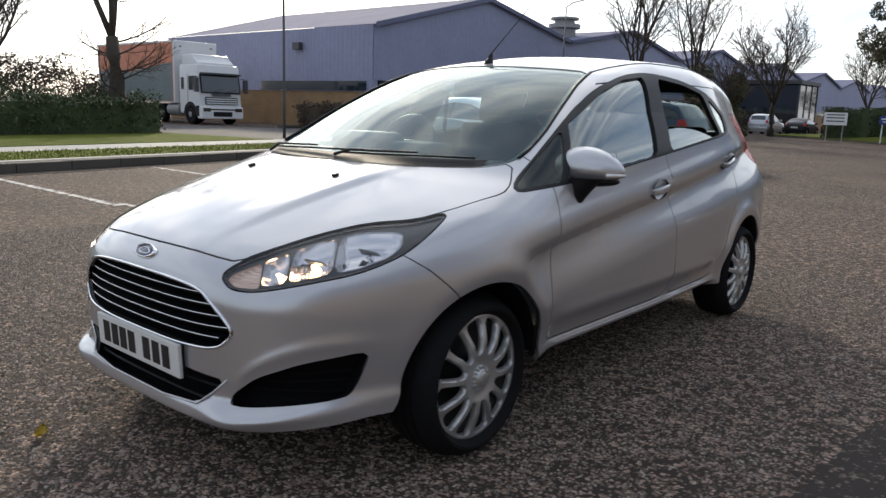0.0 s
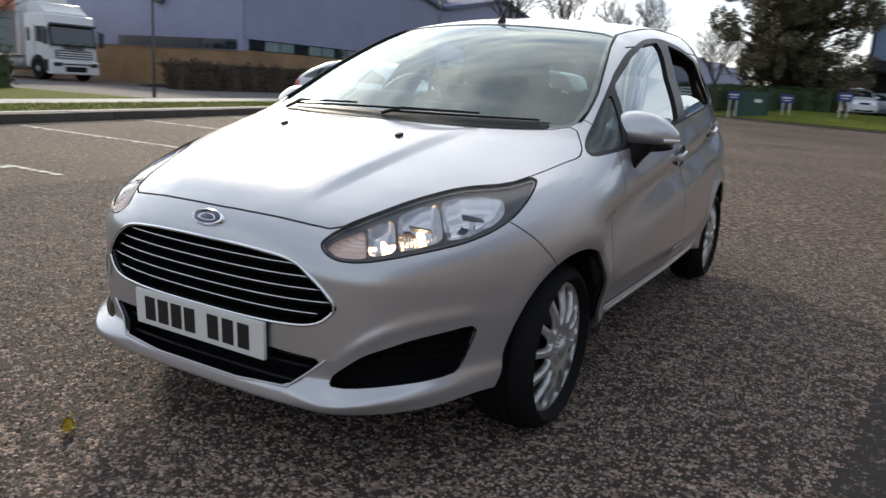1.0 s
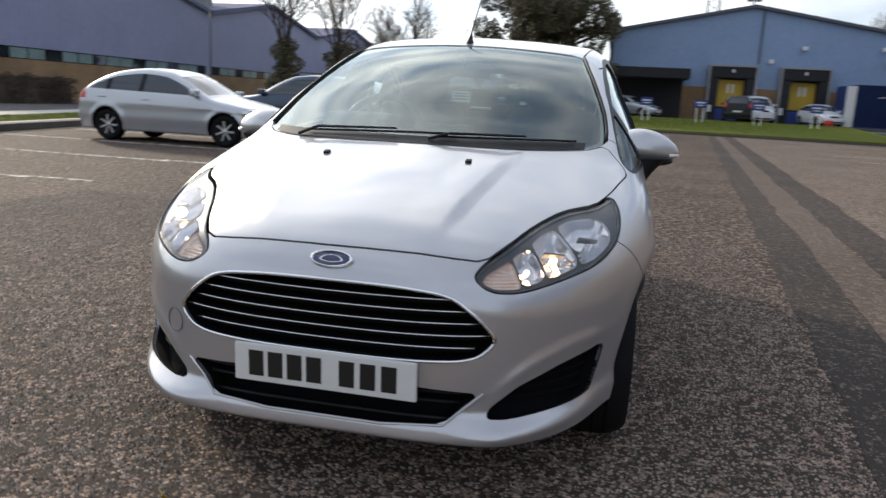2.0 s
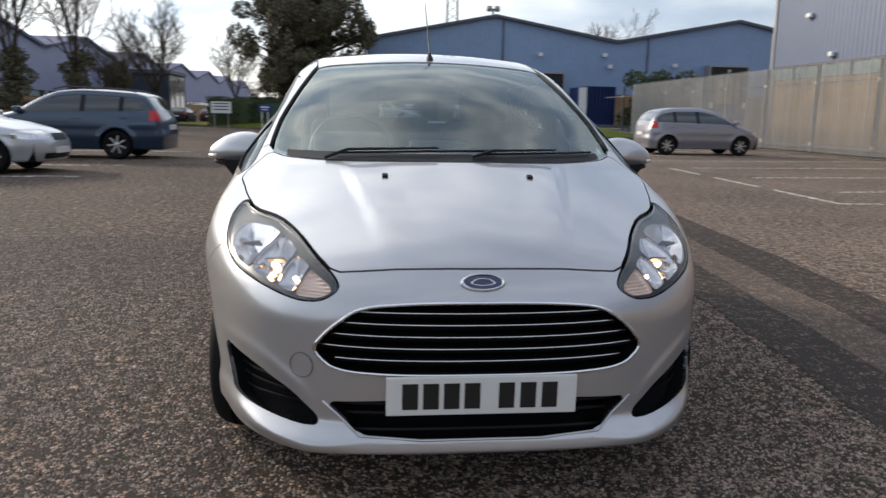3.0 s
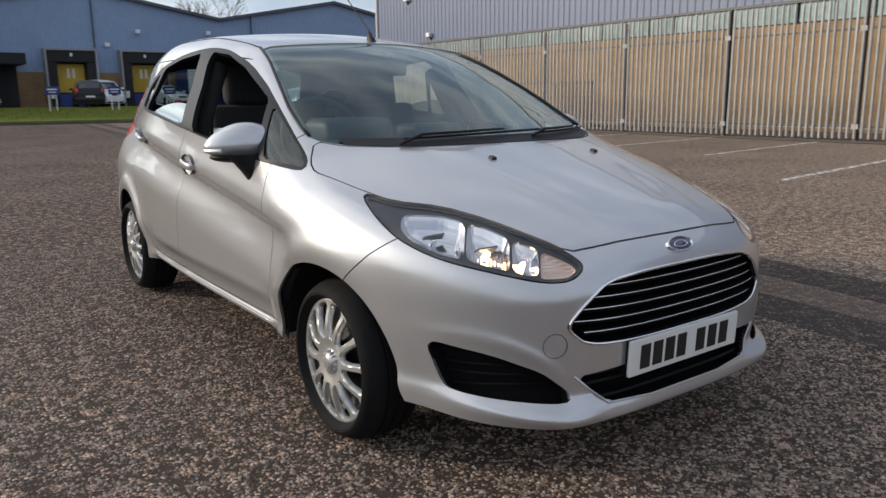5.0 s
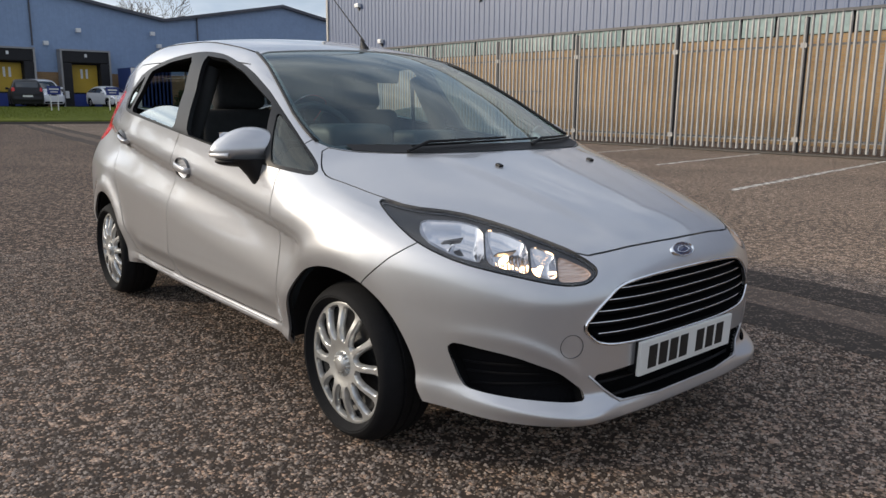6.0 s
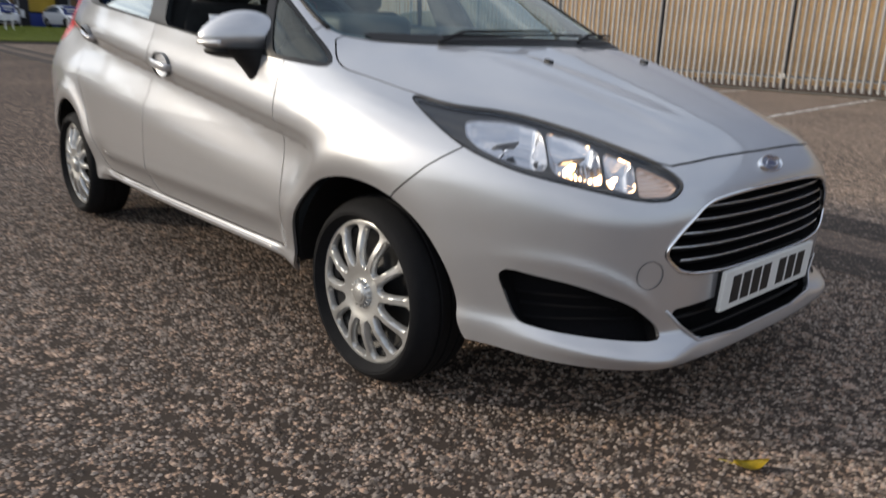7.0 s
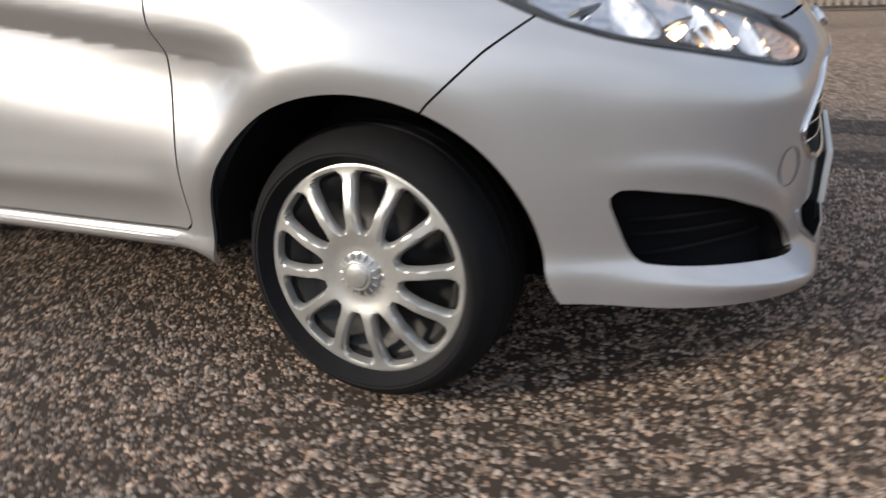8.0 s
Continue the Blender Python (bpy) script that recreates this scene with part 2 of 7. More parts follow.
def skin(p):
    """Signed field of the body: below nought inside."""
    x, y, z = np.abs(p[..., 0]), p[..., 1], p[..., 2]
    # flanks
    w = half_plan(y)
    w = w - 0.034 * step(0.48, 0.31, z) - 0.16 * np.clip(z - 0.66, 0, 0.5) ** 1.35
    zb = belt(y)
    over = np.clip(z - zb - 0.01, 0, None)
    w = w - 0.59 * over ** 1.35
    # arch lips and the bulge of the wings
    for wy in (0.0, WHEELBASE):
        r = np.hypot(y - wy, z - HUB_Z - 0.01)
        w = w + 0.020 * np.exp(-((r - 0.345) / 0.055) ** 2) * step(0.1, 0.3, z)
    w = w + 0.030 * np.exp(-((y + 0.02) / 0.42) ** 2 - ((z - 0.72) / 0.16) ** 2)
    # rising side crease with a hollow under it
    d = 0.705 + 0.122 * (y - 0.29) - z
    run = step(0.10, 0.30, y) * step(3.0, 2.5, y)
    fall = np.clip(d / 0.045, 0, 1)
    fall = np.where(d < 0.011, np.clip(d + 0.011, 0, None) ** 2 / 0.044 / 0.045, fall)
    w = w - 0.031 * run * fall * (1 - step(0.048, 0.25, d)) ** 1.2
    w = w + 0.007 * run * np.exp(-((d + 0.035) / 0.05) ** 2)
    # sill ledge
    w = w + (0.006 * step(0.322, 0.308, z) - 0.10 * step(0.296, 0.235, z)) * step(0.28, 0.46, y) * step(2.15, 1.95, y)
    # the tail narrows above the waist
    w = w - 0.135 * step(0.72, 1.18, z) * step(1.95, 3.0, y)
    w = w + 0.009 * np.exp(-((z - 0.415) / 0.032) ** 2) * step(0.34, 0.50, y) * step(2.05, 1.85, y)
    side = x - w
    # nose, wrapped round in plan
    f = nose(z) + 0.33 * (x / 0.735) ** 4.4 + 0.03 * x * x
    lip = 0.232 + 0.055 * step(0.42, 0.80, x)
    f = f - 0.030 * np.exp(-((z - lip - 0.01) / 0.030) ** 2) * step(0.30, 0.5, x)
    brow = 0.474 - 1.9 * np.clip(0.70 - x, 0, 0.3) ** 2
    f = f - 0.006 * np.exp(-((z - brow) / 0.022) ** 2) * step(0.42, 0.52, x) * step(0.76, 0.68, x)
    front = (f - y) / np.sqrt(1 + (1.45 * (x / 0.735) ** 3.4) ** 2)
    # bonnet, screen and roof
    bend = 0.45 * step(2.3, 1.1, y)
    t = top_line(y - bend * x * x) - 0.088 * x * x
    ridge = x - 0.335 - 0.20 * (y + 0.1)
    t = t + (0.011 * step(0.05, 0.0, ridge) - 0.008 * step(0.0, -0.13, ridge)) * step(-0.70, -0.35, y) * step(0.10, -0.12, y)
    slope = 0.42 * step(-0.8, -0.1, y) * step(1.3, 0.7, y) + 0.12
    top = (z - t) / np.sqrt(1 + slope ** 2)
    rear = (y - tail(z) + (0.25 + 0.30 * step(0.75, 1.15, z)) * x ** 3)
    g = smax(side, top, 0.10)
    g = smax(g, front, 0.085)
    return smax(g, rear, 0.12)


def skin_normal(p, e=0.002):
    g = np.stack([skin(p + np.eye(3)[i] * e) - skin(p - np.eye(3)[i] * e) for i in range(3)], -1)
    return g / np.maximum(np.linalg.norm(g, axis=-1, keepdims=True), 1e-9), np.linalg.norm(g, axis=-1) / (2 * e)


def skin_mesh(h):
    """The field's surface as triangles, by averaging the crossings in every cell, then drawn onto the surface."""
    xs, ys, zs = np.arange(-0.93, 0.931, h), np.arange(-0.86, 3.30, h), np.arange(0.15, 1.52, h)
    f = np.stack([skin(np.stack(np.meshgrid([x], ys, zs, indexing="ij"), -1))[0] for x in xs])
    neg = f < 0
    n = (len(xs) - 1, len(ys) - 1, len(zs) - 1)
    acc, cnt = np.zeros((*n, 3)), np.zeros(n)
    idx = np.stack(np.meshgrid(*[np.arange(k) for k in n], indexing="ij"), -1).astype(float)
    corners = [(a, b, c) for a in (0, 1) for b in (0, 1) for c in (0, 1)]

    def at(arr, c):
        return arr[c[0]: c[0] + n[0], c[1]: c[1] + n[1], c[2]: c[2] + n[2]]
    for c in corners:
        for ax in range(3):
            if c[ax] == 0:
                e = tuple(1 if i == ax else c[i] for i in range(3))
                fa, fb = at(f, c), at(f, e)
                cross = (fa < 0) != (fb < 0)
                t = np.where(cross, fa / np.where(cross, fa - fb, 1), 0)
                for i in range(3):
                    acc[..., i] += cross * (c[i] + (t if i == ax else 0))
                cnt += cross
    cell = cnt > 0
    ident = -np.ones(n, int)
    ident[cell] = np.arange(cell.sum())
    v = (idx + acc / np.maximum(cnt, 1)[..., None])[cell] * h + np.array([xs[0], ys[0], zs[0]])
    tris = []
    for ax in range(3):
        o = [i for i in range(3) if i != ax]
        lo = [slice(1, k) for k in n]
        lo[ax] = slice(0, n[ax])
        A = neg[tuple(slice(s.start, s.stop) for s in lo)]
        hi = list(lo)
        hi[ax] = slice(1, n[ax] + 1)
        B = neg[tuple(hi)]
        for flip in (False, True):
            i, j, k = np.nonzero((A & ~B) if not flip else (~A & B))
            base = np.stack([i + lo[0].start, j + lo[1].start, k + lo[2].start], -1)
            d1, d2 = np.eye(3, dtype=int)[o[0]], np.eye(3, dtype=int)[o[1]]
            q = [ident[tuple((base - s).T)] for s in (d1 * 0, d1, d1 + d2, d2)]
            if flip != (ax == 1):
                q = q[::-1]
            tris += [np.stack([q[0], q[1], q[2]], -1), np.stack([q[0], q[2], q[3]], -1)]
    tris = np.concatenate(tris)
    for _ in range(4):
        nv, gl = skin_normal(v)
        v = v - nv * (skin(v) / np.maximum(gl, 0.3))[:, None] * 0.9
    return v, tris


# ---- cutting the skin ----
def rounded(points, times=2, keep=0.25):
    """Cuts the corners of a closed outline."""
    p = np.array(points, float)
    for _ in range(times):
        q = np.roll(p, -1, 0)
        p = np.stack([p * (1 - keep) + q * keep, p * keep + q * (1 - keep)], 1).reshape(-1, 2)
    return p


def outline(points, times=2, keep=0.25):
    """Signed distance to a closed outline, below nought inside."""
    p = rounded(points, times, keep)
    q = np.roll(p, -1, 0)

    def f(u, v):
        best, inside = np.full(u.shape, 1e9), np.zeros(u.shape, bool)
        for (ax, ay), (bx, by) in zip(p, q):
            ex, ey = bx - ax, by - ay
            t = np.clip(((u - ax) * ex + (v - ay) * ey) / (ex * ex + ey * ey + 1e-12), 0, 1)
            best = np.minimum(best, (u - ax - t * ex) ** 2 + (v - ay - t * ey) ** 2)
            if ey != 0:
                inside ^= ((ay > v) != (by > v)) & (u < ex * (v - ay) / ey + ax)
        d = np.sqrt(best)
        return np.where(inside, -d, d)
    return f


def line_side(points):
    """Signed distance across an open line; below nought to the left of its run."""
    p = np.array(points, float)

    def f(u, v):
        best, sign = np.full(u.shape, 1e9), np.ones(u.shape)
        last = len(p) - 2
        for i, ((ax, ay), (bx, by)) in enumerate(zip(p, p[1:])):
            ex, ey = bx - ax, by - ay
            t = ((u - ax) * ex + (v - ay) * ey) / (ex * ex + ey * ey)
            t = np.clip(t, -1e9 if i == 0 else 0, 1e9 if i == last else 1)
            d = (u - ax - t * ex) ** 2 + (v - ay - t * ey) ** 2
            c = ex * (v - ay) - ey * (u - ax)
            near = d < best
            best, sign = np.where(near, d, best), np.where(near, np.where(c > 0, -1.0, 1.0), sign)
        return np.sqrt(best) * sign
    return f


def cut(soup, field, gap=0.0):
    """Splits a soup of triangles along field = 0 into (inside, outside), leaving a gap between them if asked."""
    if gap:
        inner, rest = cut(soup, lambda p: field(p) + gap / 2)
        return inner, cut(rest, lambda p: field(p) - gap / 2)[1]
    if len(soup) == 0:
        return soup, soup
    val = field(soup.reshape(-1, 3)).reshape(-1, 3)
    n_in = (val < 0).sum(1)
    a, b, mixed = soup[n_in == 3], soup[n_in == 0], (n_in == 1) | (n_in == 2)
    T, V = soup[mixed], val[mixed]
    lone_in = (V < 0).sum(1) == 1
    lone = np.where(lone_in, (V < 0).argmax(1), (V >= 0).argmax(1))
    idx = (lone[:, None] + np.arange(3)) % 3
    r = np.arange(len(T))[:, None]
    T, V = T[r, idx], V[r, idx]
    t1, t2 = V[:, 0] / (V[:, 0] - V[:, 1]), V[:, 0] / (V[:, 0] - V[:, 2])
    p1 = T[:, 0] + (T[:, 1] - T[:, 0]) * t1[:, None]
    p2 = T[:, 0] + (T[:, 2] - T[:, 0]) * t2[:, None]
    tip = np.stack([T[:, 0], p1, p2], 1)
    q1, q2 = np.stack([p1, T[:, 1], T[:, 2]], 1), np.stack([p1, T[:, 2], p2], 1)
    inside = np.concatenate([a, tip[lone_in], q1[~lone_in], q2[~lone_in]])
    outside = np.concatenate([b, tip[~lone_in], q1[lone_in], q2[lone_in]])
    return inside, outside


def weld(soup):
    flat = soup.reshape(-1, 3)
    _, first, inv = np.unique(np.round(flat / 2e-5).astype(np.int64), axis=0, return_index=True, return_inverse=True)
    tri = inv.reshape(-1, 3)
    ok = (tri[:, 0] != tri[:, 1]) & (tri[:, 1] != tri[:, 2]) & (tri[:, 2] != tri[:, 0])
    return flat[first], tri[ok]


def rim_edges(tri):
    e = np.concatenate([tri[:, [0, 1]], tri[:, [1, 2]], tri[:, [2, 0]]])
    key = np.sort(e, 1)
    _, inv, cnt = np.unique(key, axis=0, return_inverse=True, return_counts=True)
    return e[cnt[inv.ravel()] == 1]


def panel(name, soup, material, parent, thick=0.012, sink=0.0, label="", normals=None):
    """A sheet of the skin with its edges turned in."""
    v, tri = weld(soup)
    nv = skin_normal(v)[0] if normals is None else np.tile(normals, (len(v), 1))
    v = v - nv * sink
    verts, faces, norms = [v], [tuple(t) for t in tri], [nv]
    if thick:
        e = rim_edges(tri)
        k = len(v)
        a, b = v[e[:, 0]], v[e[:, 1]]
        na, nb = nv[e[:, 0]], nv[e[:, 1]]
        m = len(e)
        verts += [a, b, b - nb * thick, a - na * thick]
        out = np.cross(b - a, na)
        out /= np.maximum(np.linalg.norm(out, axis=1, keepdims=True), 1e-9)
        norms += [out] * 4
        faces += [(k + i + m, k + i, k + i + 3 * m, k + i + 2 * m) for i in range(m)]
    return link_mesh(name, np.concatenate(verts), faces, material, parent, label, True, np.concatenate(norms))


def recess(name, soup, depth, material, parent, label=""):
    """A pocket: the cut-out pushed inwards, with walls."""
    v, tri = weld(soup)
    nv = skin_normal(v)[0]
    e = rim_edges(tri)
    k, m = len(v), len(e)
    lo = v - nv * depth
    faces = [tuple(t) for t in tri] + [(k + i, k + i + m, k + i + 3 * m, k + i + 2 * m) for i in range(m)]
    verts = np.concatenate([lo, v[e[:, 0]], v[e[:, 1]], lo[e[:, 0]], lo[e[:, 1]]])
    return link_mesh(name, verts, faces, material, parent, label)


def on_front(x, z, lift=0.0):
    """The skin's place at x, z as seen from ahead."""
    ys = np.arange(-0.9, 0.3, 0.002)
    f = skin(np.stack([np.full_like(ys, x), ys, np.full_like(ys, z)], -1))
    i = max(int(np.argmax(f < 0)), 1)
    y = ys[i - 1] + (ys[i] - ys[i - 1]) * f[i - 1] / (f[i - 1] - f[i])
    p = np.array([x, y, z])
    return Vector(p + skin_normal(p)[0] * lift)


def on_side(y, z, sx, lift=0.0):
    xs = np.arange(1.0, 0.3, -0.002)
    f = skin(np.stack([xs, np.full_like(xs, y), np.full_like(xs, z)], -1))
    i = max(int(np.argmax(f < 0)), 1)
    x = xs[i - 1] + (xs[i] - xs[i - 1]) * f[i - 1] / (f[i - 1] - f[i])
    p = np.array([x * sx, y, z])
    return Vector(p + skin_normal(p)[0] * lift)


def on_top(x, y, lift=0.0):
    zs = np.arange(1.6, 0.4, -0.002)
    f = skin(np.stack([np.full_like(zs, x), np.full_like(zs, y), zs], -1))
    i = max(int(np.argmax(f < 0)), 1)
    z = zs[i - 1] + (zs[i] - zs[i - 1]) * f[i - 1] / (f[i - 1] - f[i])
    p = np.array([x, y, z])
    return Vector(p + skin_normal(p)[0] * lift)


def corner_uv(p):
    """Coordinates across a front corner of the car, as seen along its diagonal."""
    return -0.76 * np.abs(p[:, 0]) - 0.65 * p[:, 1], p[:, 2]


def corner_point(u, v, sx, lift=0.0):
    """The skin's place at corner coordinates."""
    d = np.arange(-0.9, 0.9, 0.002)
    line = np.stack([(-0.76 * u / 1.0 + 0.65 * -d), (-0.65 * u + 0.76 * d), np.full_like(d, v)], -1)
    line[:, 0] = np.abs(line[:, 0]) * 1.0
    f = skin(line)
    i = max(int(np.argmax(f < 0)), 1)
    t = f[i - 1] / (f[i - 1] - f[i])
    p = line[i - 1] + (line[i] - line[i - 1]) * t
    p[0] *= sx
    return Vector(p + skin_normal(p)[0] * lift)


# ---- car materials ----
RUBBER = mat("tyre_rubber", (0.009, 0.009, 0.010), rough=0.8, spec=0.15, var=0.25, scale=30, bump=0.0006, bscale=160)
SILVERPLASTIC = mat("wheel_silver", (0.50, 0.50, 0.49), rough=0.34, metal=0.68, coat=0.3, var=0.06, scale=14)
TRIM = mat("window_trim_black", (0.010, 0.010, 0.011), rough=0.38, spec=0.22, var=0.1, scale=12)
INDICATOR = mat("indicator_lens", (0.74, 0.58, 0.49), rough=0.26, metal=0.55, coat=0.4, var=0.12, scale=60)
CLOTH = mat("seat_cloth", (0.026, 0.026, 0.028), rough=0.95, var=0.3, scale=30, bump=0.001, bscale=500)
LINING = mat("dark_lining", (0.020, 0.020, 0.021), rough=0.9, var=0.2, scale=15)
DASH = mat("dash_plastic", (0.022, 0.022, 0.023), rough=0.55, var=0.15, scale=25, bump=0.0004, bscale=500)
PLATE = mat("plate_white", (0.72, 0.72, 0.69), rough=0.4, var=0.04, scale=30)
PLATEINK = mat("plate_black", (0.012, 0.012, 0.012), rough=0.45)
BADGEBLUE = mat("badge_blue", (0.008, 0.016, 0.075), rough=0.15, coat=1.0)
REFLECTOR = mat("lamp_reflector", (0.64, 0.64, 0.66), rough=0.13, metal=1.0)
CLEARRIB = mat("ribbed_reflector", (0.74, 0.72, 0.70), rough=0.34, metal=0.6, bump=0.002, bscale=120)
LAMPGREY = mat("lamp_housing_grey", (0.085, 0.086, 0.09), rough=0.35, var=0.1, scale=20)
BEZEL = mat("lamp_bezel_grey", (0.020, 0.020, 0.022), rough=0.36, var=0.1, scale=20)
REDLENS = mat("tail_lamp_red", (0.55, 0.015, 0.015), rough=0.25, coat=0.2)
STEEL = mat("dark_steel", (0.022, 0.022, 0.023), rough=0.5, metal=0.6, var=0.3, scale=20)
SCREEN = glass("windscreen_glass", (0.72, 0.90, 0.88), ior=1.46, clear=0.88, rise=4.1)
PANE = glass("side_glass", (0.75, 0.88, 0.86), ior=1.6, clear=0.66, rise=2.2)
DARKPANE = glass("dark_side_glass", (0.75, 0.88, 0.86), ior=1.4, clear=0.30, rise=5.0)
LENS = glass("headlamp_lens", (1, 1, 1), ior=1.35, clear=0.97, rise=6.5)
BULB = bpy.data.materials.new("lit_bulb")
BULB.use_nodes = True
BULB.node_tree.nodes["Principled BSDF"].inputs["Emission Color"].default_value = (1.0, 0.60, 0.28, 1)
BULB.node_tree.nodes["Principled BSDF"].inputs["Emission Strength"].default_value = 16.0


# ---- the silver hatchback ----
car = thing("hatchback_car", "silver metallic five-door hatchback with lit headlights, parked on tarmac", "car")
sv, st = skin_mesh(0.0102)
shell = sv[st]
HUBS = [(0.0, 0.805), (WHEELBASE, 0.795)]

DLO = outline([(0.17, 0.868), (0.40, 0.886), (0.69, 0.912), (1.13, 0.960), (1.60, 1.008), (2.10, 1.055), (2.215, 1.072), (2.265, 1.15), (2.05, 1.262), (1.74, 1.322), (1.43, 1.342), (1.22, 1.320), (0.955, 1.250), (0.69, 1.134), (0.39, 0.974)], 2, 0.2)
WIN_F = outline([(0.665, 1.108), (0.98, 1.238), (1.18, 1.296), (1.365, 1.318), (1.215, 0.974), (0.80, 0.932), (0.475, 0.902)], 1, 0.06)
WIN_R = outline([(1.485, 1.318), (1.73, 1.300), (1.945, 1.262), (2.035, 1.062), (1.70, 1.028), (1.360, 0.992)], 1, 0.08)
WIN_Q = outline([(2.005, 1.243), (2.205, 1.155), (2.165, 1.078), (2.075, 1.068)], 1, 0.08)
WIN_T = outline([(0.218, 0.884), (0.612, 1.083), (0.445, 0.902)], 1, 0.06)
DOOR_F = outline([(0.375, 1.20), (0.385, 0.80), (0.372, 0.62), (0.366, 0.45), (0.372, 0.345), (0.40, 0.326), (1.36, 0.326), (1.42, 0.36), (1.432, 0.48), (1.415, 0.66), (1.36, 0.85), (1.27, 1.02), (1.27, 1.3)], 1, 0.1)
DOOR_R = outline([(1.27, 1.3), (1.27, 1.02), (1.36, 0.85), (1.415, 0.66), (1.432, 0.48), (1.43, 0.36), (1.46, 0.326), (1.96, 0.326), (2.05, 0.36), (2.12, 0.46), (2.20, 0.62), (2.29, 0.72), (2.32, 0.86), (2.30, 1.02), (2.28, 1.3)], 1, 0.1)
BUMPER_LINE = line_side([(-0.42, 0.85), (-0.297, 0.716), (-0.232, 0.668), (-0.146, 0.588), (-0.02, 0.43), (0.1, 0.2)])
LAMP = outline([(-0.505, 0.826), (-0.389, 0.800), (-0.240, 0.790), (-0.105, 0.761), (0.021, 0.723), (0.115, 0.686), (0.160, 0.652), (0.125, 0.620), (0.053, 0.617), (-0.094, 0.645), (-0.250, 0.674), (-0.360, 0.714), (-0.431, 0.762)], 2, 0.22)
FOG = outline([(-0.285, 0.452), (-0.230, 0.318), (-0.161, 0.306), (0.126, 0.278), (0.116, 0.312), (0.042, 0.374), (-0.089, 0.421)], 2, 0.16)
GRILLE = outline([(-0.458, 0.495), (-0.40, 0.560), (-0.325, 0.615), (-0.16, 0.628), (0.16, 0.628), (0.325, 0.615), (0.40, 0.560), (0.458, 0.495), (0.392, 0.436), (0.20, 0.424), (-0.20, 0.424), (-0.392, 0.436)], 2, 0.18)
INTAKE = outline([(-0.42, 0.352), (-0.20, 0.362), (0.20, 0.362), (0.42, 0.352), (0.325, 0.268), (0.16, 0.258), (-0.16, 0.258), (-0.325, 0.268)], 1, 0.12)
BONNET = outline([(0, -0.676), (0.154, -0.671), (0.30, -0.657), (0.396, -0.636), (0.444, -0.552), (0.498, -0.42), (0.565, -0.287), (0.66, -0.168), (0.702, -0.043), (0.728, 0.066), (0.752, 0.160), (0.735, 0.225), (0.668, 0.325), (0.60, 0.230), (0.50, 0.145), (0.40, 0.078), (0.31, 0.030), (0.16, -0.012), (0, -0.027),
                  (-0.16, -0.012), (-0.31, 0.030), (-0.40, 0.078), (-0.50, 0.145), (-0.60, 0.230), (-0.668, 0.325), (-0.735, 0.225), (-0.752, 0.160), (-0.728, 0.066), (-0.702, -0.043), (-0.66, -0.168), (-0.565, -0.287), (-0.498, -0.42), (-0.444, -0.552), (-0.396, -0.636), (-0.30, -0.657), (-0.154, -0.671)], 1, 0.2)
GLASS_F = outline([(0, -0.022), (0.16, -0.007), (0.31, 0.036), (0.40, 0.084), (0.50, 0.151), (0.60, 0.238), (0.668, 0.330), (0.668, 0.42), (0.652, 0.555), (0.611, 0.725), (0.563, 0.912), (0.528, 1.085), (0.30, 1.000), (0.15, 0.972), (0, 0.963),
                   (-0.15, 0.972), (-0.30, 1.000), (-0.528, 1.085), (-0.563, 0.912), (-0.611, 0.725), (-0.652, 0.555), (-0.668, 0.42), (-0.668, 0.330), (-0.60, 0.238), (-0.50, 0.151), (-0.40, 0.084), (-0.31, 0.036), (-0.16, -0.007)], 1, 0.2)
TAIL = outline([(2.42, 1.14), (2.55, 1.185), (2.76, 1.13), (2.97, 0.99), (2.95, 0.87), (2.80, 0.885), (2.64, 1.00), (2.52, 1.08)], 2)


def far(p, value, ok):
    return np.where(ok, value, 1.0)


# hem, arches
_, shell = cut(shell, lambda p: p[:, 2] - hem(p[:, 1]))
for wy, _x in HUBS:
    _, shell = cut(shell, lambda p: far(p, np.hypot(p[:, 1] - wy, p[:, 2] - 0.282) - 0.326 - 0.030 * np.clip((0.315 - p[:, 2]) / 0.07, 0, 1) ** 2, np.abs(p[:, 0]) > 0.45))
# windscreen and bonnet
screen, shell = cut(shell, lambda p: far(p, GLASS_F(p[:, 0], p[:, 1]), p[:, 2] > 0.80))
bonnet, shell = cut(shell, lambda p: far(p, BONNET(p[:, 0], p[:, 1]), (p[:, 2] > 0.60) & (p[:, 1] < 0.5)), 0.005)
# nose openings
front = lambda p: p[:, 1] < -0.3
mouth, shell = cut(shell, lambda p: far(p, GRILLE(p[:, 0], p[:, 2]), front(p)))
intake, shell = cut(shell, lambda p: far(p, INTAKE(p[:, 0], p[:, 2]), front(p)))
lamps, shell = cut(shell, lambda p: far(p, LAMP(*corner_uv(p)), (p[:, 1] < 0.15) & (p[:, 2] > 0.5)), 0.004)
fogs, shell = cut(shell, lambda p: far(p, FOG(*corner_uv(p)), front(p)))
tails, shell = cut(shell, lambda p: far(p, TAIL(p[:, 1], p[:, 2]), np.abs(p[:, 0]) > 0.45), 0.004)
# the rear window
back_glass, shell = cut(shell, lambda p: far(p, outline([(-0.52, 1.06), (0.52, 1.06), (0.46, 1.32), (-0.46, 1.32)], 2, 0.15)(p[:, 0], p[:, 2]), p[:, 1] > 2.55))
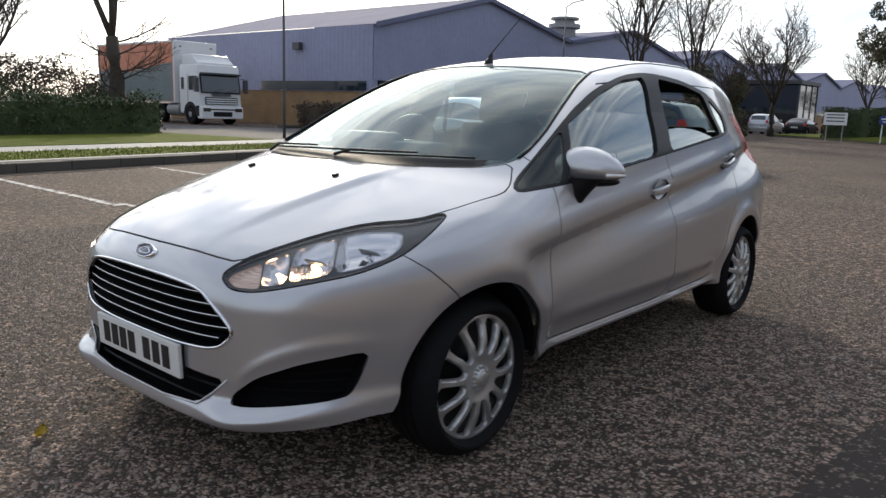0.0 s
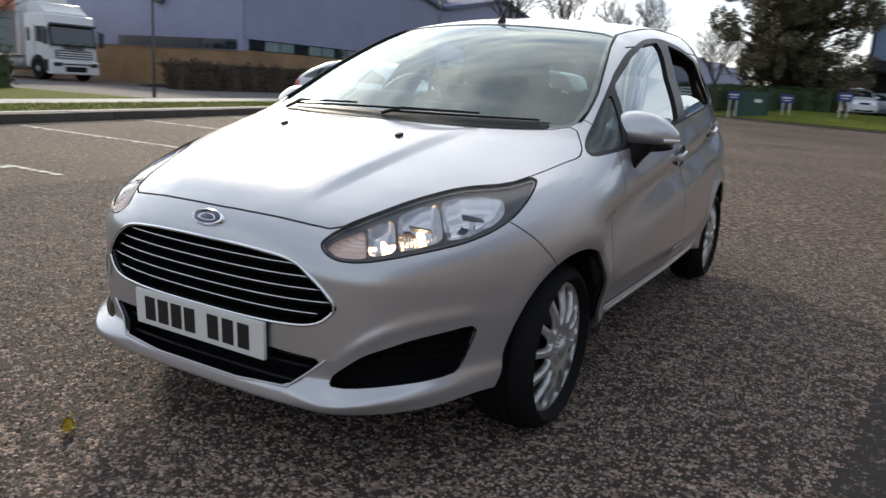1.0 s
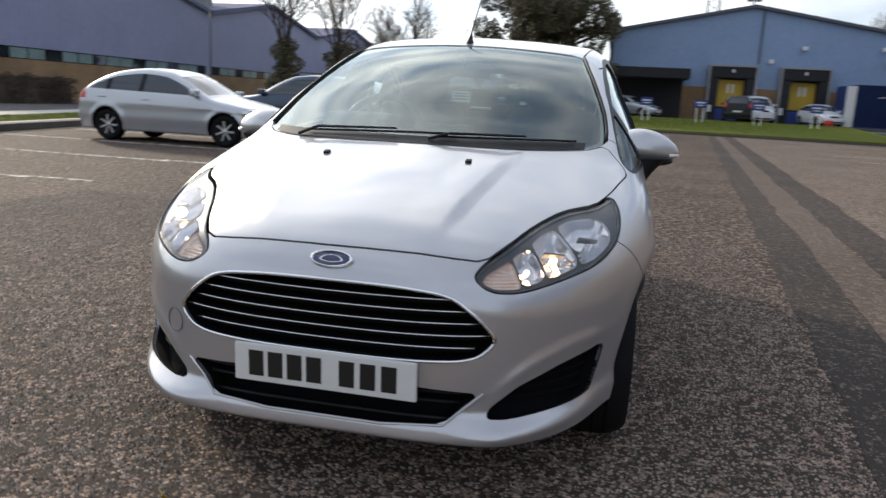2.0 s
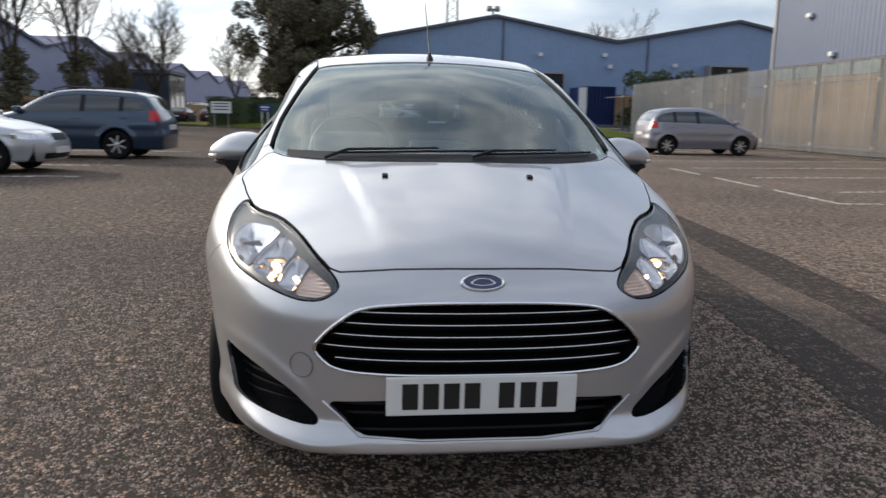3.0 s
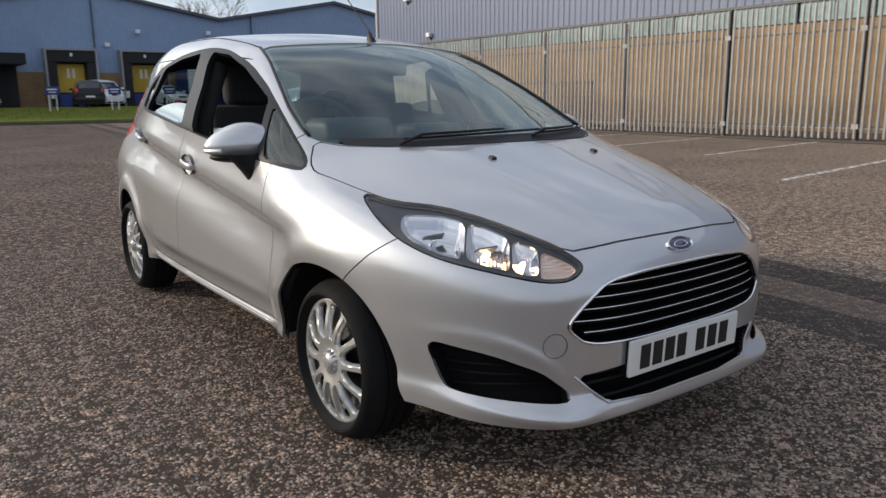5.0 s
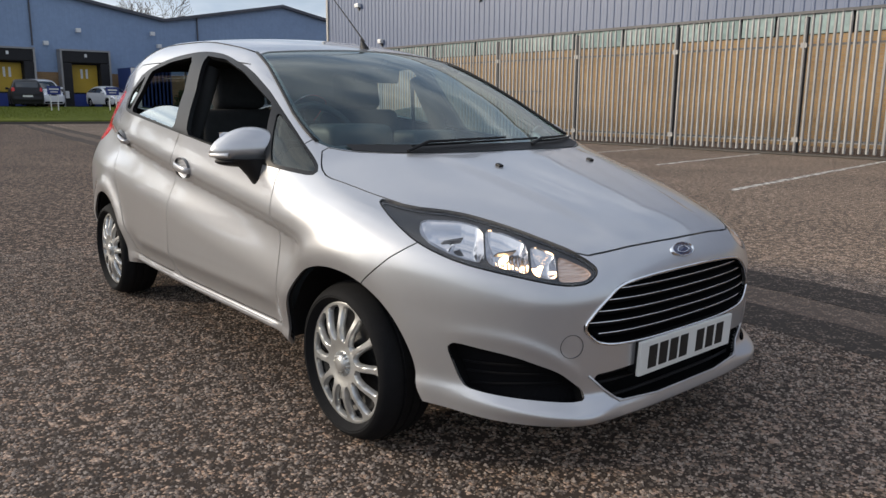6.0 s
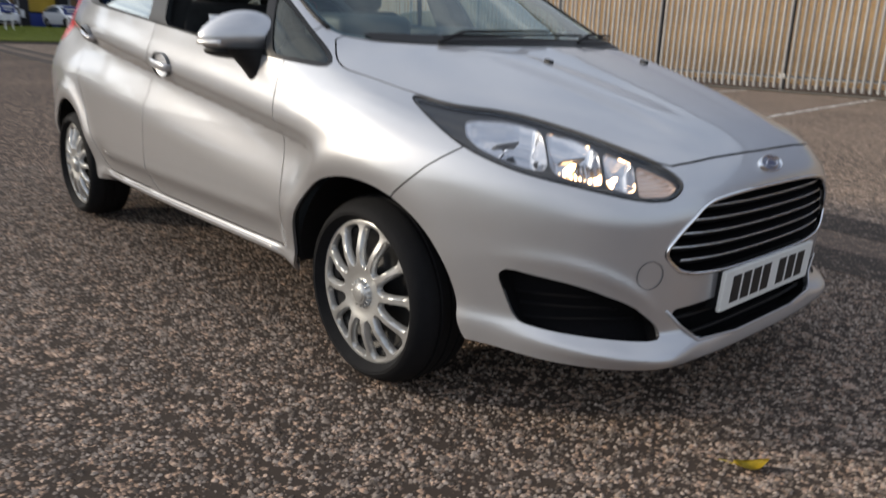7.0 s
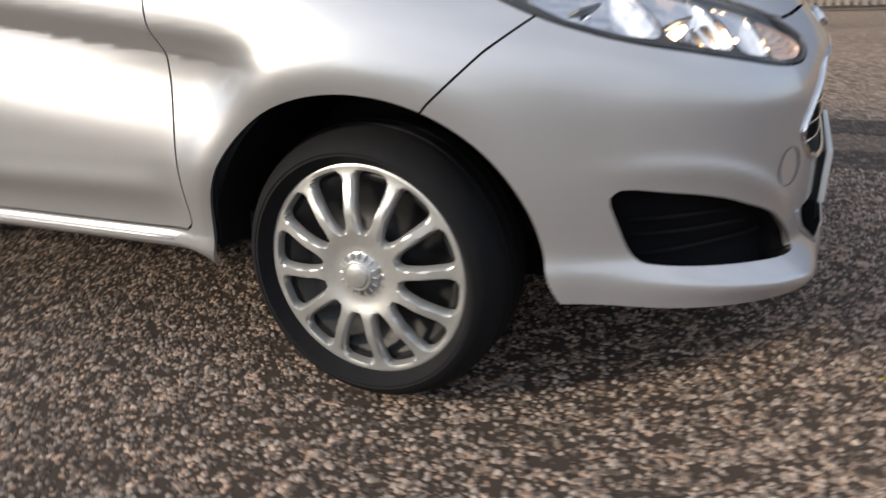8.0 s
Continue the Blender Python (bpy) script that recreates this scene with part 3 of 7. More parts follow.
# side glazing and doors
band, shell = cut(shell, lambda p: far(p, DLO(p[:, 1], p[:, 2]), np.abs(p[:, 0]) > 0.45))
door_f, shell = cut(shell, lambda p: far(p, DOOR_F(p[:, 1], p[:, 2]), np.abs(p[:, 0]) > 0.6), 0.005)
door_r, shell = cut(shell, lambda p: far(p, DOOR_R(p[:, 1], p[:, 2]), np.abs(p[:, 0]) > 0.6), 0.005)
bumper, shell = cut(shell, lambda p: far(p, BUMPER_LINE(p[:, 1], p[:, 2]) * -1, p[:, 1] < 0.15), 0.004)
wings, shell = cut(shell, lambda p: np.where((np.abs(p[:, 0]) > 0.5) & (p[:, 2] < 1.0), p[:, 1] - 0.375, 1.0))


def halves(soup):
    right = soup[:, :, 0].mean(1) < 0
    return [(-1, soup[right]), (1, soup[~right])]


panel("body_shell", shell, PAINT, car)
panel("bonnet", bonnet, PAINT, car)
panel("front_bumper", bumper, PAINT, car)
for pieces, name in ((wings, "wing"), (door_f, "front_door"), (door_r, "rear_door")):
    for sx, half in halves(pieces):
        panel(name, half, PAINT, car)
# inner lining, seen through the glass and behind the gaps
lv, lt = weld(np.concatenate([s for s in (shell, bonnet, door_f, door_r, wings)]))
ln = skin_normal(lv)[0]
lining_ok = (lv[lt][:, :, 2].mean(1) > 0.3)
link_mesh("inner_lining", lv - ln * 0.03, lt[lining_ok], LINING, car, "dark inner lining")

# glazing
ws = panel("windscreen", screen, SCREEN, car, thick=0, sink=0.004, label="tinted laminated windscreen")
ws.visible_shadow = False
frit, _ = cut(screen, lambda p: -(GLASS_F(p[:, 0], p[:, 1]) + 0.020))
panel("windscreen_border", frit, GLOSSBLACK, ws, thick=0, sink=0.007, label="black printed border")
cowl, _ = cut(screen, lambda p: np.where(np.abs(p[:, 0]) < 0.60, p[:, 1] - 0.048 - 0.66 * p[:, 0] ** 2, 1.0))
panel("cowl", cowl, BLACK, car, thick=0, sink=-0.002)
bg = panel("rear_window", back_glass, PANE, car, thick=0, sink=0.004)
bg.visible_shadow = False
win_f, band = cut(band, lambda p: WIN_F(p[:, 1], p[:, 2]))
win_r, band = cut(band, lambda p: WIN_R(p[:, 1], p[:, 2]))
win_q, band = cut(band, lambda p: WIN_Q(p[:, 1], p[:, 2]))
win_t, band = cut(band, lambda p: WIN_T(p[:, 1], p[:, 2]))
for sx, half in halves(band):
    panel("window_trim", half, TRIM, car, thick=0.02, sink=0.001, label="satin black window surround")
for sx, half in halves(win_f):
    if sx > 0:
        panel("front_window", half, PANE, car, thick=0, sink=0.012).visible_shadow = False
for sx, half in halves(win_r):
    low, _ = cut(half, lambda p: p[:, 2] - (1.098 - 0.35 * (p[:, 1] - 1.62) ** 2 - 0.04 * (p[:, 1] - 1.62)))
    panel("rear_door_window", low, PANE, car, thick=0.003, sink=0.014, label="half-lowered side window").visible_shadow = False
for pieces, name in ((win_q, "quarter_window"), (win_t, "quarterlight")):
    for sx, half in halves(pieces):
        panel(name, half, DARKPANE if name == "quarterlight" else PANE, car, thick=0, sink=0.006).visible_shadow = False


# ---- nose ----
def trim_line(pts, radius, name, material, parent, closed=True, label=""):
    return part(name, tube(bmesh.new(), pts, radius, 8, closed), material, parent, label, smooth=True)


# the recess lining carries its deep shade as near-black colour
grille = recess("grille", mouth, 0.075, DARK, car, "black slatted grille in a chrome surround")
ring = [(-0.452, 0.495), (-0.40, 0.556), (-0.325, 0.611), (-0.16, 0.624), (0.16, 0.624), (0.325, 0.611), (0.40, 0.556), (0.452, 0.495), (0.392, 0.440), (0.20, 0.428), (-0.20, 0.428), (-0.392, 0.440)]
trim_line([on_front(x, z, 0.001) for x, z in rounded(ring, 3, 0.2)], 0.0048, "chrome_surround", CHROME, grille)
for i in range(5):
    z = 0.462 + i * 0.0325
    half = 0.438 - abs(z - 0.495) * (1.05 if z > 0.495 else 1.3)
    bm, pts = bmesh.new(), []
    for k in range(25):
        x = -half + 2 * half * k / 24
        zz = z + 0.012 * (x / 0.45) ** 2
        p = on_front(x, min(zz, 0.62), -0.010)
        pts.append(p)
    rows = []
    for p in pts:
        n = Vector((0, -1, 0))
        rows.append([bm.verts.new(p + Vector(o)) for o in ((0, 0.002, 0.003), (0, 0.0, -0.001), (0, 0.004, -0.008), (0, 0.05, -0.008), (0, 0.05, 0.003))])
    for A, B in zip(rows, rows[1:]):
        for a in range(5):
            bm.faces.new((A[a], A[(a + 1) % 5], B[(a + 1) % 5], B[a]))
    bm.faces.new(rows[0])
    bm.faces.new(rows[-1][::-1])
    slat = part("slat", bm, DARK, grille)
    trim_line([p + Vector((0, -0.003, 0.003)) for p in pts], 0.0019, "chrome_edge", CHROME, slat, closed=False)

# lined near-black too, darker than the plastic, for the shade within
low = recess("lower_intake", intake, 0.085, DARK, car, "black lower air intake")
for z in (0.285, 0.312, 0.338):
    trim_line([on_front(x, z, -0.03) for x in np.linspace(-0.36 - (z - 0.3) * 0.7, 0.36 + (z - 0.3) * 0.7, 15)], 0.005, "grille_bar", BLACK, low, closed=False)
trim_line([on_front(x, z, 0.0) for x, z in [(s * 0.422, 0.352 + 0.0 * s) for s in (-1,)] + [(-0.37, 0.305), (-0.325, 0.266), (-0.16, 0.256), (0.16, 0.256), (0.325, 0.266), (0.37, 0.305), (0.422, 0.352)]], 0.004, "intake_edge", PAINT, low, closed=False)

for sx, half in halves(fogs):
    pocket = recess("fog_pocket", half, 0.055, DARK, car, "black blanked fog lamp recess")
    for k, v in enumerate((0.325, 0.352, 0.379)):
        u0, u1 = -0.215 - 0.012 * k, 0.07 - 0.05 * k
        trim_line([corner_point(u, v, sx, -0.038) for u in np.linspace(u0, u1, 9)], 0.0038, "fin", DARK, pocket, closed=False)

# plate: characters stand as plain bars
plate = part("number_plate", boxm(-0.255, 0.255, -0.006, 0.006, -0.0535, 0.0535, 0.003), PLATE, car, "white number plate with black characters")
plate.matrix_basis = pose(0.0, -0.746, 0.378, 3, 0, 0)
for k, x in enumerate((-0.192, -0.137, -0.082, -0.027, 0.065, 0.123, 0.181)):
    part("character_bar", boxm(x - 0.021, x + 0.021, -0.0075, -0.005, -0.036, 0.036), PLATEINK, plate)
holder = part("plate_holder", boxm(-0.25, 0.25, -0.005, 0.03, -0.05, 0.05), BLACK, car)
holder.matrix_basis = pose(0.0, -0.738, 0.378, 3, 0, 0)

# oval badge: plain shape
by = on_front(0, 0.672)
bn = skin_normal(np.array(by))[0]
badge_turn = Vector(bn).to_track_quat("Z", "Y").to_matrix().to_4x4()
bm = lathe(bmesh.new(), [(0.0, 0.006), (0.8, 0.006), (0.88, 0.004), (0.9, 0.0)], 32, "z")
badge = part("badge", bm, BADGEBLUE, car, "blue oval badge with a chrome rim", smooth=True)
badge.matrix_basis = Matrix.Translation(by) @ badge_turn @ Matrix.Diagonal((0.058, 0.024, 1, 1))
bm = lathe(bmesh.new(), [(0.86, 0.004), (0.9, 0.009), (1.0, 0.008), (1.06, 0.0)], 32, "z")
part("badge_rim", bm, CHROME, badge, smooth=True)
bm = bmesh.new()
tube(bm, [Vector((0.5 * math.cos(a) * (1 - 0.12 * math.sin(3 * a)), 0.42 * math.sin(a), 0.0075)) for a in np.linspace(0, math.tau, 25)[:-1]], 0.05, 6, True)
for v in bm.verts:
    v.co.z = 0.0065 + (v.co.z - 0.0075) * 0.02
part("badge_swash", bm, CHROME, badge, smooth=True)

# towing-eye cover
tp = on_front(-0.478, 0.446, 0.0005)
tn = Vector(skin_normal(np.array(tp))[0]).to_track_quat("Z", "Y").to_matrix().to_4x4()
cover = part("towing_cover", tube(bmesh.new(), [Vector((0.034 * math.cos(a), 0.034 * math.sin(a), 0)) for a in np.linspace(0, math.tau, 33)[:-1]], 0.0012, 6, True), LAMPGREY, car, "round seam of the towing-eye cover")
cover.matrix_basis = Matrix.Translation(tp) @ tn

# ---- headlamps ----
def tuck(ob, depth=0.007):
    """Keeps a lamp's inside behind its lens."""
    m = ob.matrix_basis
    v = np.array([m @ w.co for w in ob.data.vertices])
    f, nv = skin(v), skin_normal(v)[0]
    v = v - nv * np.clip(f + depth, 0, None)[:, None]
    back = m.inverted()
    for w, p in zip(ob.data.vertices, v):
        w.co = back @ Vector(p)
    ob.data.update()



def finer(soup, times):
    """Splits every triangle into four."""
    for _ in range(times):
        a_, b_, c_ = soup[:, 0], soup[:, 1], soup[:, 2]
        ab, bc, ca = (a_ + b_) / 2, (b_ + c_) / 2, (c_ + a_) / 2
        soup = np.concatenate([np.stack(t, 1) for t in ((a_, ab, ca), (ab, b_, bc), (ca, bc, c_), (ab, bc, ca))])
    return soup


def bowl(name, soup, field, material, parent, depth, reach, flutes=0.0, across=True, label=""):
    """A cell of the lamp, hollowed out behind the lens from its rim, with moulded flutes in its lower part if asked."""
    v, tri = weld(finer(soup, 2))
    nv = skin_normal(v)[0]
    u, z = corner_uv(v)
    inside = np.clip(-field(u, z) / reach, 0, 1)
    sink = 0.012 + depth * (1 - (1 - inside) ** 2)
    if flutes:
        wave = np.abs(((u if across else z) / flutes) % 1.0 - 0.5) * 2
        lower = step(0.012, -0.006, z - z.mean()) if across else 1.0
        sink = sink + 0.0035 * wave * lower * np.clip(inside * 4, 0, 1)
    e = rim_edges(tri)
    w = v - nv * sink[:, None]
    k = len(w)
    rim_ = v - nv * 0.006
    faces = [tuple(t) for t in tri] + [(b, a, a + k, b + k) for a, b in e]
    ob = link_mesh(name, np.concatenate([w, rim_]), faces, material, parent, label, smooth=True)
    ob.data.set_sharp_from_angle(angle=radians(34))
    return ob


CELLS = (
    # name, outline, hollow, reach, flute width, flutes across, label
    ("main_reflector", [(-0.358, 0.777), (-0.24, 0.774), (-0.171, 0.760), (-0.170, 0.676), (-0.24, 0.686), (-0.322, 0.714), (-0.358, 0.742)], 0.040, 0.034, 0.0, True, "chrome main-beam reflector"),
    ("dip_reflector", [(-0.166, 0.759), (-0.10, 0.744), (-0.047, 0.726), (-0.044, 0.650), (-0.094, 0.660), (-0.166, 0.676)], 0.036, 0.030, 0.011, True, "chrome dipped-beam reflector with moulded flutes"),
    ("side_reflector", [(-0.039, 0.722), (0.020, 0.704), (0.033, 0.697), (0.033, 0.634), (-0.038, 0.649)], 0.026, 0.026, 0.0, True, "small chrome side-lamp reflector"),
    ("indicator", [(0.038, 0.695), (0.085, 0.677), (0.122, 0.661), (0.137, 0.645), (0.112, 0.629), (0.053, 0.629), (0.038, 0.633)], 0.006, 0.012, 0.0085, False, "ribbed peach-coloured indicator lens"),
)
for sx, half in halves(lamps):
    lamp = recess("headlamp", half, 0.075, LAMPGREY, car, "clear-lensed headlamp with lit bulbs")
    panel("lens", half, LENS, lamp, thick=0, sink=0.001).visible_shadow = False
    rim, rest = cut(half, lambda p: -(LAMP(*corner_uv(p)) + 0.006))
    panel("lamp_border", rim, GLOSSBLACK, lamp, thick=0.02, sink=0.004)
    for cell, edge, depth_, reach, flutes, across, lab in CELLS:
        field_ = outline(edge, 2, 0.16)
        cell_soup, rest = cut(rest, lambda p: field_(*corner_uv(p)))
        bowl(cell, cell_soup, field_, INDICATOR if cell == "indicator" else REFLECTOR, lamp, depth_, reach, flutes, across, lab)
    panel("bezel", rest, BEZEL, lamp, thick=0.0, sink=0.009, label="dark grey inner bezel")

    def aim(c, ahead=0.45):
        """A frame whose z points out of the lamp at c: between straight ahead and the lens's own facing."""
        f = (Vector(skin_normal(np.array(c))[0]) * (1 - ahead) + Vector((0, -1, 0.1)) * ahead).normalized()
        a = Vector((0, 0, 1)).cross(f).normalized()
        return Matrix((a, f.cross(a), f)).transposed().to_4x4(), f
    for u, v, lit in ((-0.262, 0.731, False), (-0.108, 0.704, True), (-0.006, 0.679, True)):
        c = corner_point(u, v, sx, -0.030)
        turn, facing = aim(c)
        size_ = 1.0 if u < -0.05 else 0.7
        b = part("bulb", lathe(bmesh.new(), [(0.0, 0.012 * size_), (0.006 * size_, 0.009 * size_), (0.009 * size_, 0.0), (0.009 * size_, -0.03)], 14, "z"), BULB if lit else CHROME, lamp, smooth=True)
        b.matrix_basis = Matrix.Translation(c) @ turn
        tuck(b)
        if u < -0.05:
            hood = part("bulb_hood", boxm(-0.030, 0.030, -0.003, 0.003, -0.020, 0.010, 0.0015), LAMPGREY, lamp)
            hood.matrix_basis = Matrix.Translation(c + Vector((0, 0, 0.017))) @ turn
            tuck(hood)

for sx, half in halves(tails):
    tl_ = panel("tail_lamp", half, REDLENS, car, thick=0.02, label="red tail lamp")
    panel("lamp_back", half, DARK, tl_, thick=0, sink=0.028)


# ---- wheels ----
def wheel_cover_soup():
    """The pierced disc of a twelve-spoke wheel cover, facing +x, and its dish."""
    rs, n = np.linspace(0.045, 0.2265, 38), 288
    ang = np.arange(n + 1) * math.tau / n
    pts = np.array([[(0.0, r * math.cos(a), r * math.sin(a)) for a in ang] for r in rs])
    q = [pts[:-1, :-1], pts[1:, :-1], pts[1:, 1:], pts[:-1, 1:]]
    soup = np.concatenate([np.stack([q[0], q[1], q[2]], 2).reshape(-1, 3, 3), np.stack([q[0], q[2], q[3]], 2).reshape(-1, 3, 3)])

    slot = outline([(0.090, -0.009), (0.145, -0.0245), (0.190, -0.0350), (0.201, -0.025), (0.2025, 0.0), (0.201, 0.025), (0.190, 0.0350), (0.145, 0.0245), (0.090, 0.009)], 2, 0.22)

    def hole(p):
        r, a = np.hypot(p[:, 1], p[:, 2]), np.arctan2(p[:, 2], p[:, 1])
        a = (a + math.pi / 12) % (math.tau / 12) - math.pi / 12
        x, y = r * np.cos(a), r * np.sin(a)
        return slot(x, y)
    return cut(soup, hole)[1], hole


def dish(p, hole):
    r = np.hypot(p[:, 1], p[:, 2])
    d = np.clip(hole(p) / 0.0065, 0, 1)
    x = 0.004 + 0.020 * step(0.215, 0.12, r) - 0.010 * step(0.10, 0.05, r)
    return x - 0.016 * (1 - d) ** 1.6 - 0.012 * step(0.219, 0.2265, r)


def build_wheel():
    wheel = new("wheel")
    prof = [(0.196, -0.02), (0.212, -0.006), (0.224, 0.010), (0.232, 0.022), (0.238, 0.030), (0.243, 0.0295), (0.245, 0.031), (0.254, 0.026), (0.264, 0.016), (0.273, 0.002), (0.281, -0.016), (0.286, -0.030)]
    prof += [(0.287, -0.038), (0.281, -0.040), (0.281, -0.046), (0.289, -0.048), (0.289, -0.078), (0.282, -0.080), (0.282, -0.086), (0.289, -0.088), (0.289, -0.118), (0.282, -0.120), (0.282, -0.126), (0.288, -0.128), (0.287, -0.15), (0.28, -0.17), (0.25, -0.19), (0.20, -0.18)]
    part("tyre", lathe(bmesh.new(), prof, 72), RUBBER, wheel, "black rubber road tyre", angle=40)
    soup, hole = wheel_cover_soup()
    v, tri = weld(soup)
    e = rim_edges(tri)
    v = v.copy()
    v[:, 0] = dish(v, hole)
    k, m = len(v), len(e)
    back = v.copy()
    back[:, 0] -= 0.005
    faces = [tuple(t) for t in tri] + [(b, a, a + k, b + k) for a, b in e]
    link_mesh("wheel_cover", np.concatenate([v, back]), faces, SILVERPLASTIC, wheel, "silver twelve-spoke plastic wheel cover", smooth=True).data.set_sharp_from_angle(angle=radians(38))
    cap = part("hub_cap", lathe(bmesh.new(), [(0.0, 0.034), (0.021, 0.034), (0.024, 0.032), (0.025, 0.029), (0.028, 0.032), (0.031, 0.030), (0.034, 0.016), (0.05, 0.012)], 40), SILVERPLASTIC, wheel, smooth=True)
    for i in range(16):
        a = i * math.tau / 16
        rib = part("rib", boxm(0.012, 0.026, 0.031, 0.044, -0.0016, 0.0016, 0.0008), SILVERPLASTIC, cap)
        rib.matrix_basis = pose(0, 0, 0, math.degrees(a), 0, 0)
    part("steel_rim", lathe(bmesh.new(), [(0.0, -0.035), (0.07, -0.035), (0.09, -0.05), (0.17, -0.05), (0.185, -0.02), (0.2, -0.02), (0.2, -0.17)], 40), STEEL, wheel, "dark steel rim", smooth=True)
    for i in range(5):
        a = (i + 0.3) * math.tau / 5
        part("wheel_bolt", lathe(bmesh.new(), [(0.0, -0.012), (0.010, -0.012), (0.012, -0.016), (0.012, -0.04)], 8), STEEL, wheel).matrix_basis = pose(0, 0.062 * math.cos(a), 0.062 * math.sin(a))
    return wheel


first_wheel = build_wheel()
first_wheel.parent = car
first_wheel.matrix_basis = pose(0.786, 0.011, 0.277, 9, 0, 0) @ Matrix.Scale(0.962, 4)
for i, (wy, wx, turn) in enumerate(((0.011, -0.784, 21), (WHEELBASE, 0.770, 4), (WHEELBASE, -0.770, 17))):
    copy_thing(first_wheel, pose(wx, wy, 0.277, turn, 0, 180 if wx < 0 else 0) @ Matrix.Scale(0.962, 4))

# wheel-arch liners and underbody
for wy, _x in HUBS:
    for sx in (-1, 1):
        bm = bmesh.new()
        ring_a, ring_b = [], []
        for k in range(49):
            a = 0.02 + (math.pi - 0.04) * k / 48
            y, z = wy + 0.335 * math.cos(a), 0.282 + 0.335 * math.sin(a)
            ring_a.append(bm.verts.new((sx * min(0.80, abs(on_side(y, max(z, 0.28), 1, 0.0).x) - 0.026), y, z)))
            ring_b.append(bm.verts.new((sx * 0.50, y, z)))
        for k in range(48):
            bm.faces.new((ring_a[k], ring_a[k + 1], ring_b[k + 1], ring_b[k]))
        bm.faces.new(ring_b)
        part("arch_liner", bm, BLACK, car, "black wheel-arch liner")
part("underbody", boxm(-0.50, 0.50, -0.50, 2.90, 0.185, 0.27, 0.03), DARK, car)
part("sill_inner", boxm(-0.70, 0.70, 0.40, 2.08, 0.262, 0.30, 0.01), BLACK, car)
for sx in (-1, 1):
    pts = [on_side(y, 0.305, sx, 0.0) for y in np.linspace(0.44, 2.00, 26)]
    trim_line(pts, 0.0022, "sill_strip", PAINT, car, closed=False)

# ---- door handles, mirrors, wipers, jets, aerial ----
for sx in (-1, 1):
    for y, z in ((1.205, 0.833), (2.135, 0.922)):
        p = on_side(y, z, sx, 0.0)
        n = Vector(skin_normal(np.array(p))[0])
        turn = n.to_track_quat("Z", "Y").to_matrix().to_4x4()
        m = Matrix.Translation(p) @ turn
        h = part("door_handle", lathe(bmesh.new(), [(1.0, 0.001), (0.92, -0.0005), (0.6, -0.005), (0.0, -0.006)], 28, "z"), PAINT, car, "body-coloured pull handle over a round cup", smooth=True)
        h.matrix_basis = m @ Matrix.Diagonal((0.074, 0.050, 1, 1))
        rimh = part("cup_rim", tube(bmesh.new(), [Vector((1.0 * math.cos(a), 1.0 * math.sin(a), 0.001)) for a in np.linspace(0, math.tau, 33)[:-1]], 0.011, 6, True), LAMPGREY, h)
        bm = bmesh.new()
        box(bm, -0.078, 0.078, -0.015, 0.015, 0.010, 0.026, 0.0)
        bmesh.ops.subdivide_edges(bm, edges=list(bm.edges), cuts=6, use_grid_fill=True)
        for v in bm.verts:
            t = v.co.x / 0.078
            v.co.y *= 1 - 0.25 * t * t
            v.co.z += -0.014 * t ** 4 + (0.004 if v.co.z > 0.018 else 0.0) * (1 - (v.co.y / 0.016) ** 2)
        g = part("grip", bm, PAINT, car, smooth=True)
        # the grip runs along the car: turn its long side to the flank's direction
        ax = Vector((0, 1, 0.12)) - n * n.dot(Vector((0, 1, 0.12)))
        ax.normalize()
        rot = Matrix((ax, n.cross(ax), n)).transposed().to_4x4()
        g.matrix_basis = Matrix.Translation(p) @ rot
        h.matrix_basis = Matrix.Translation(p) @ rot @ Matrix.Diagonal((0.076, 0.043, 1, 1))

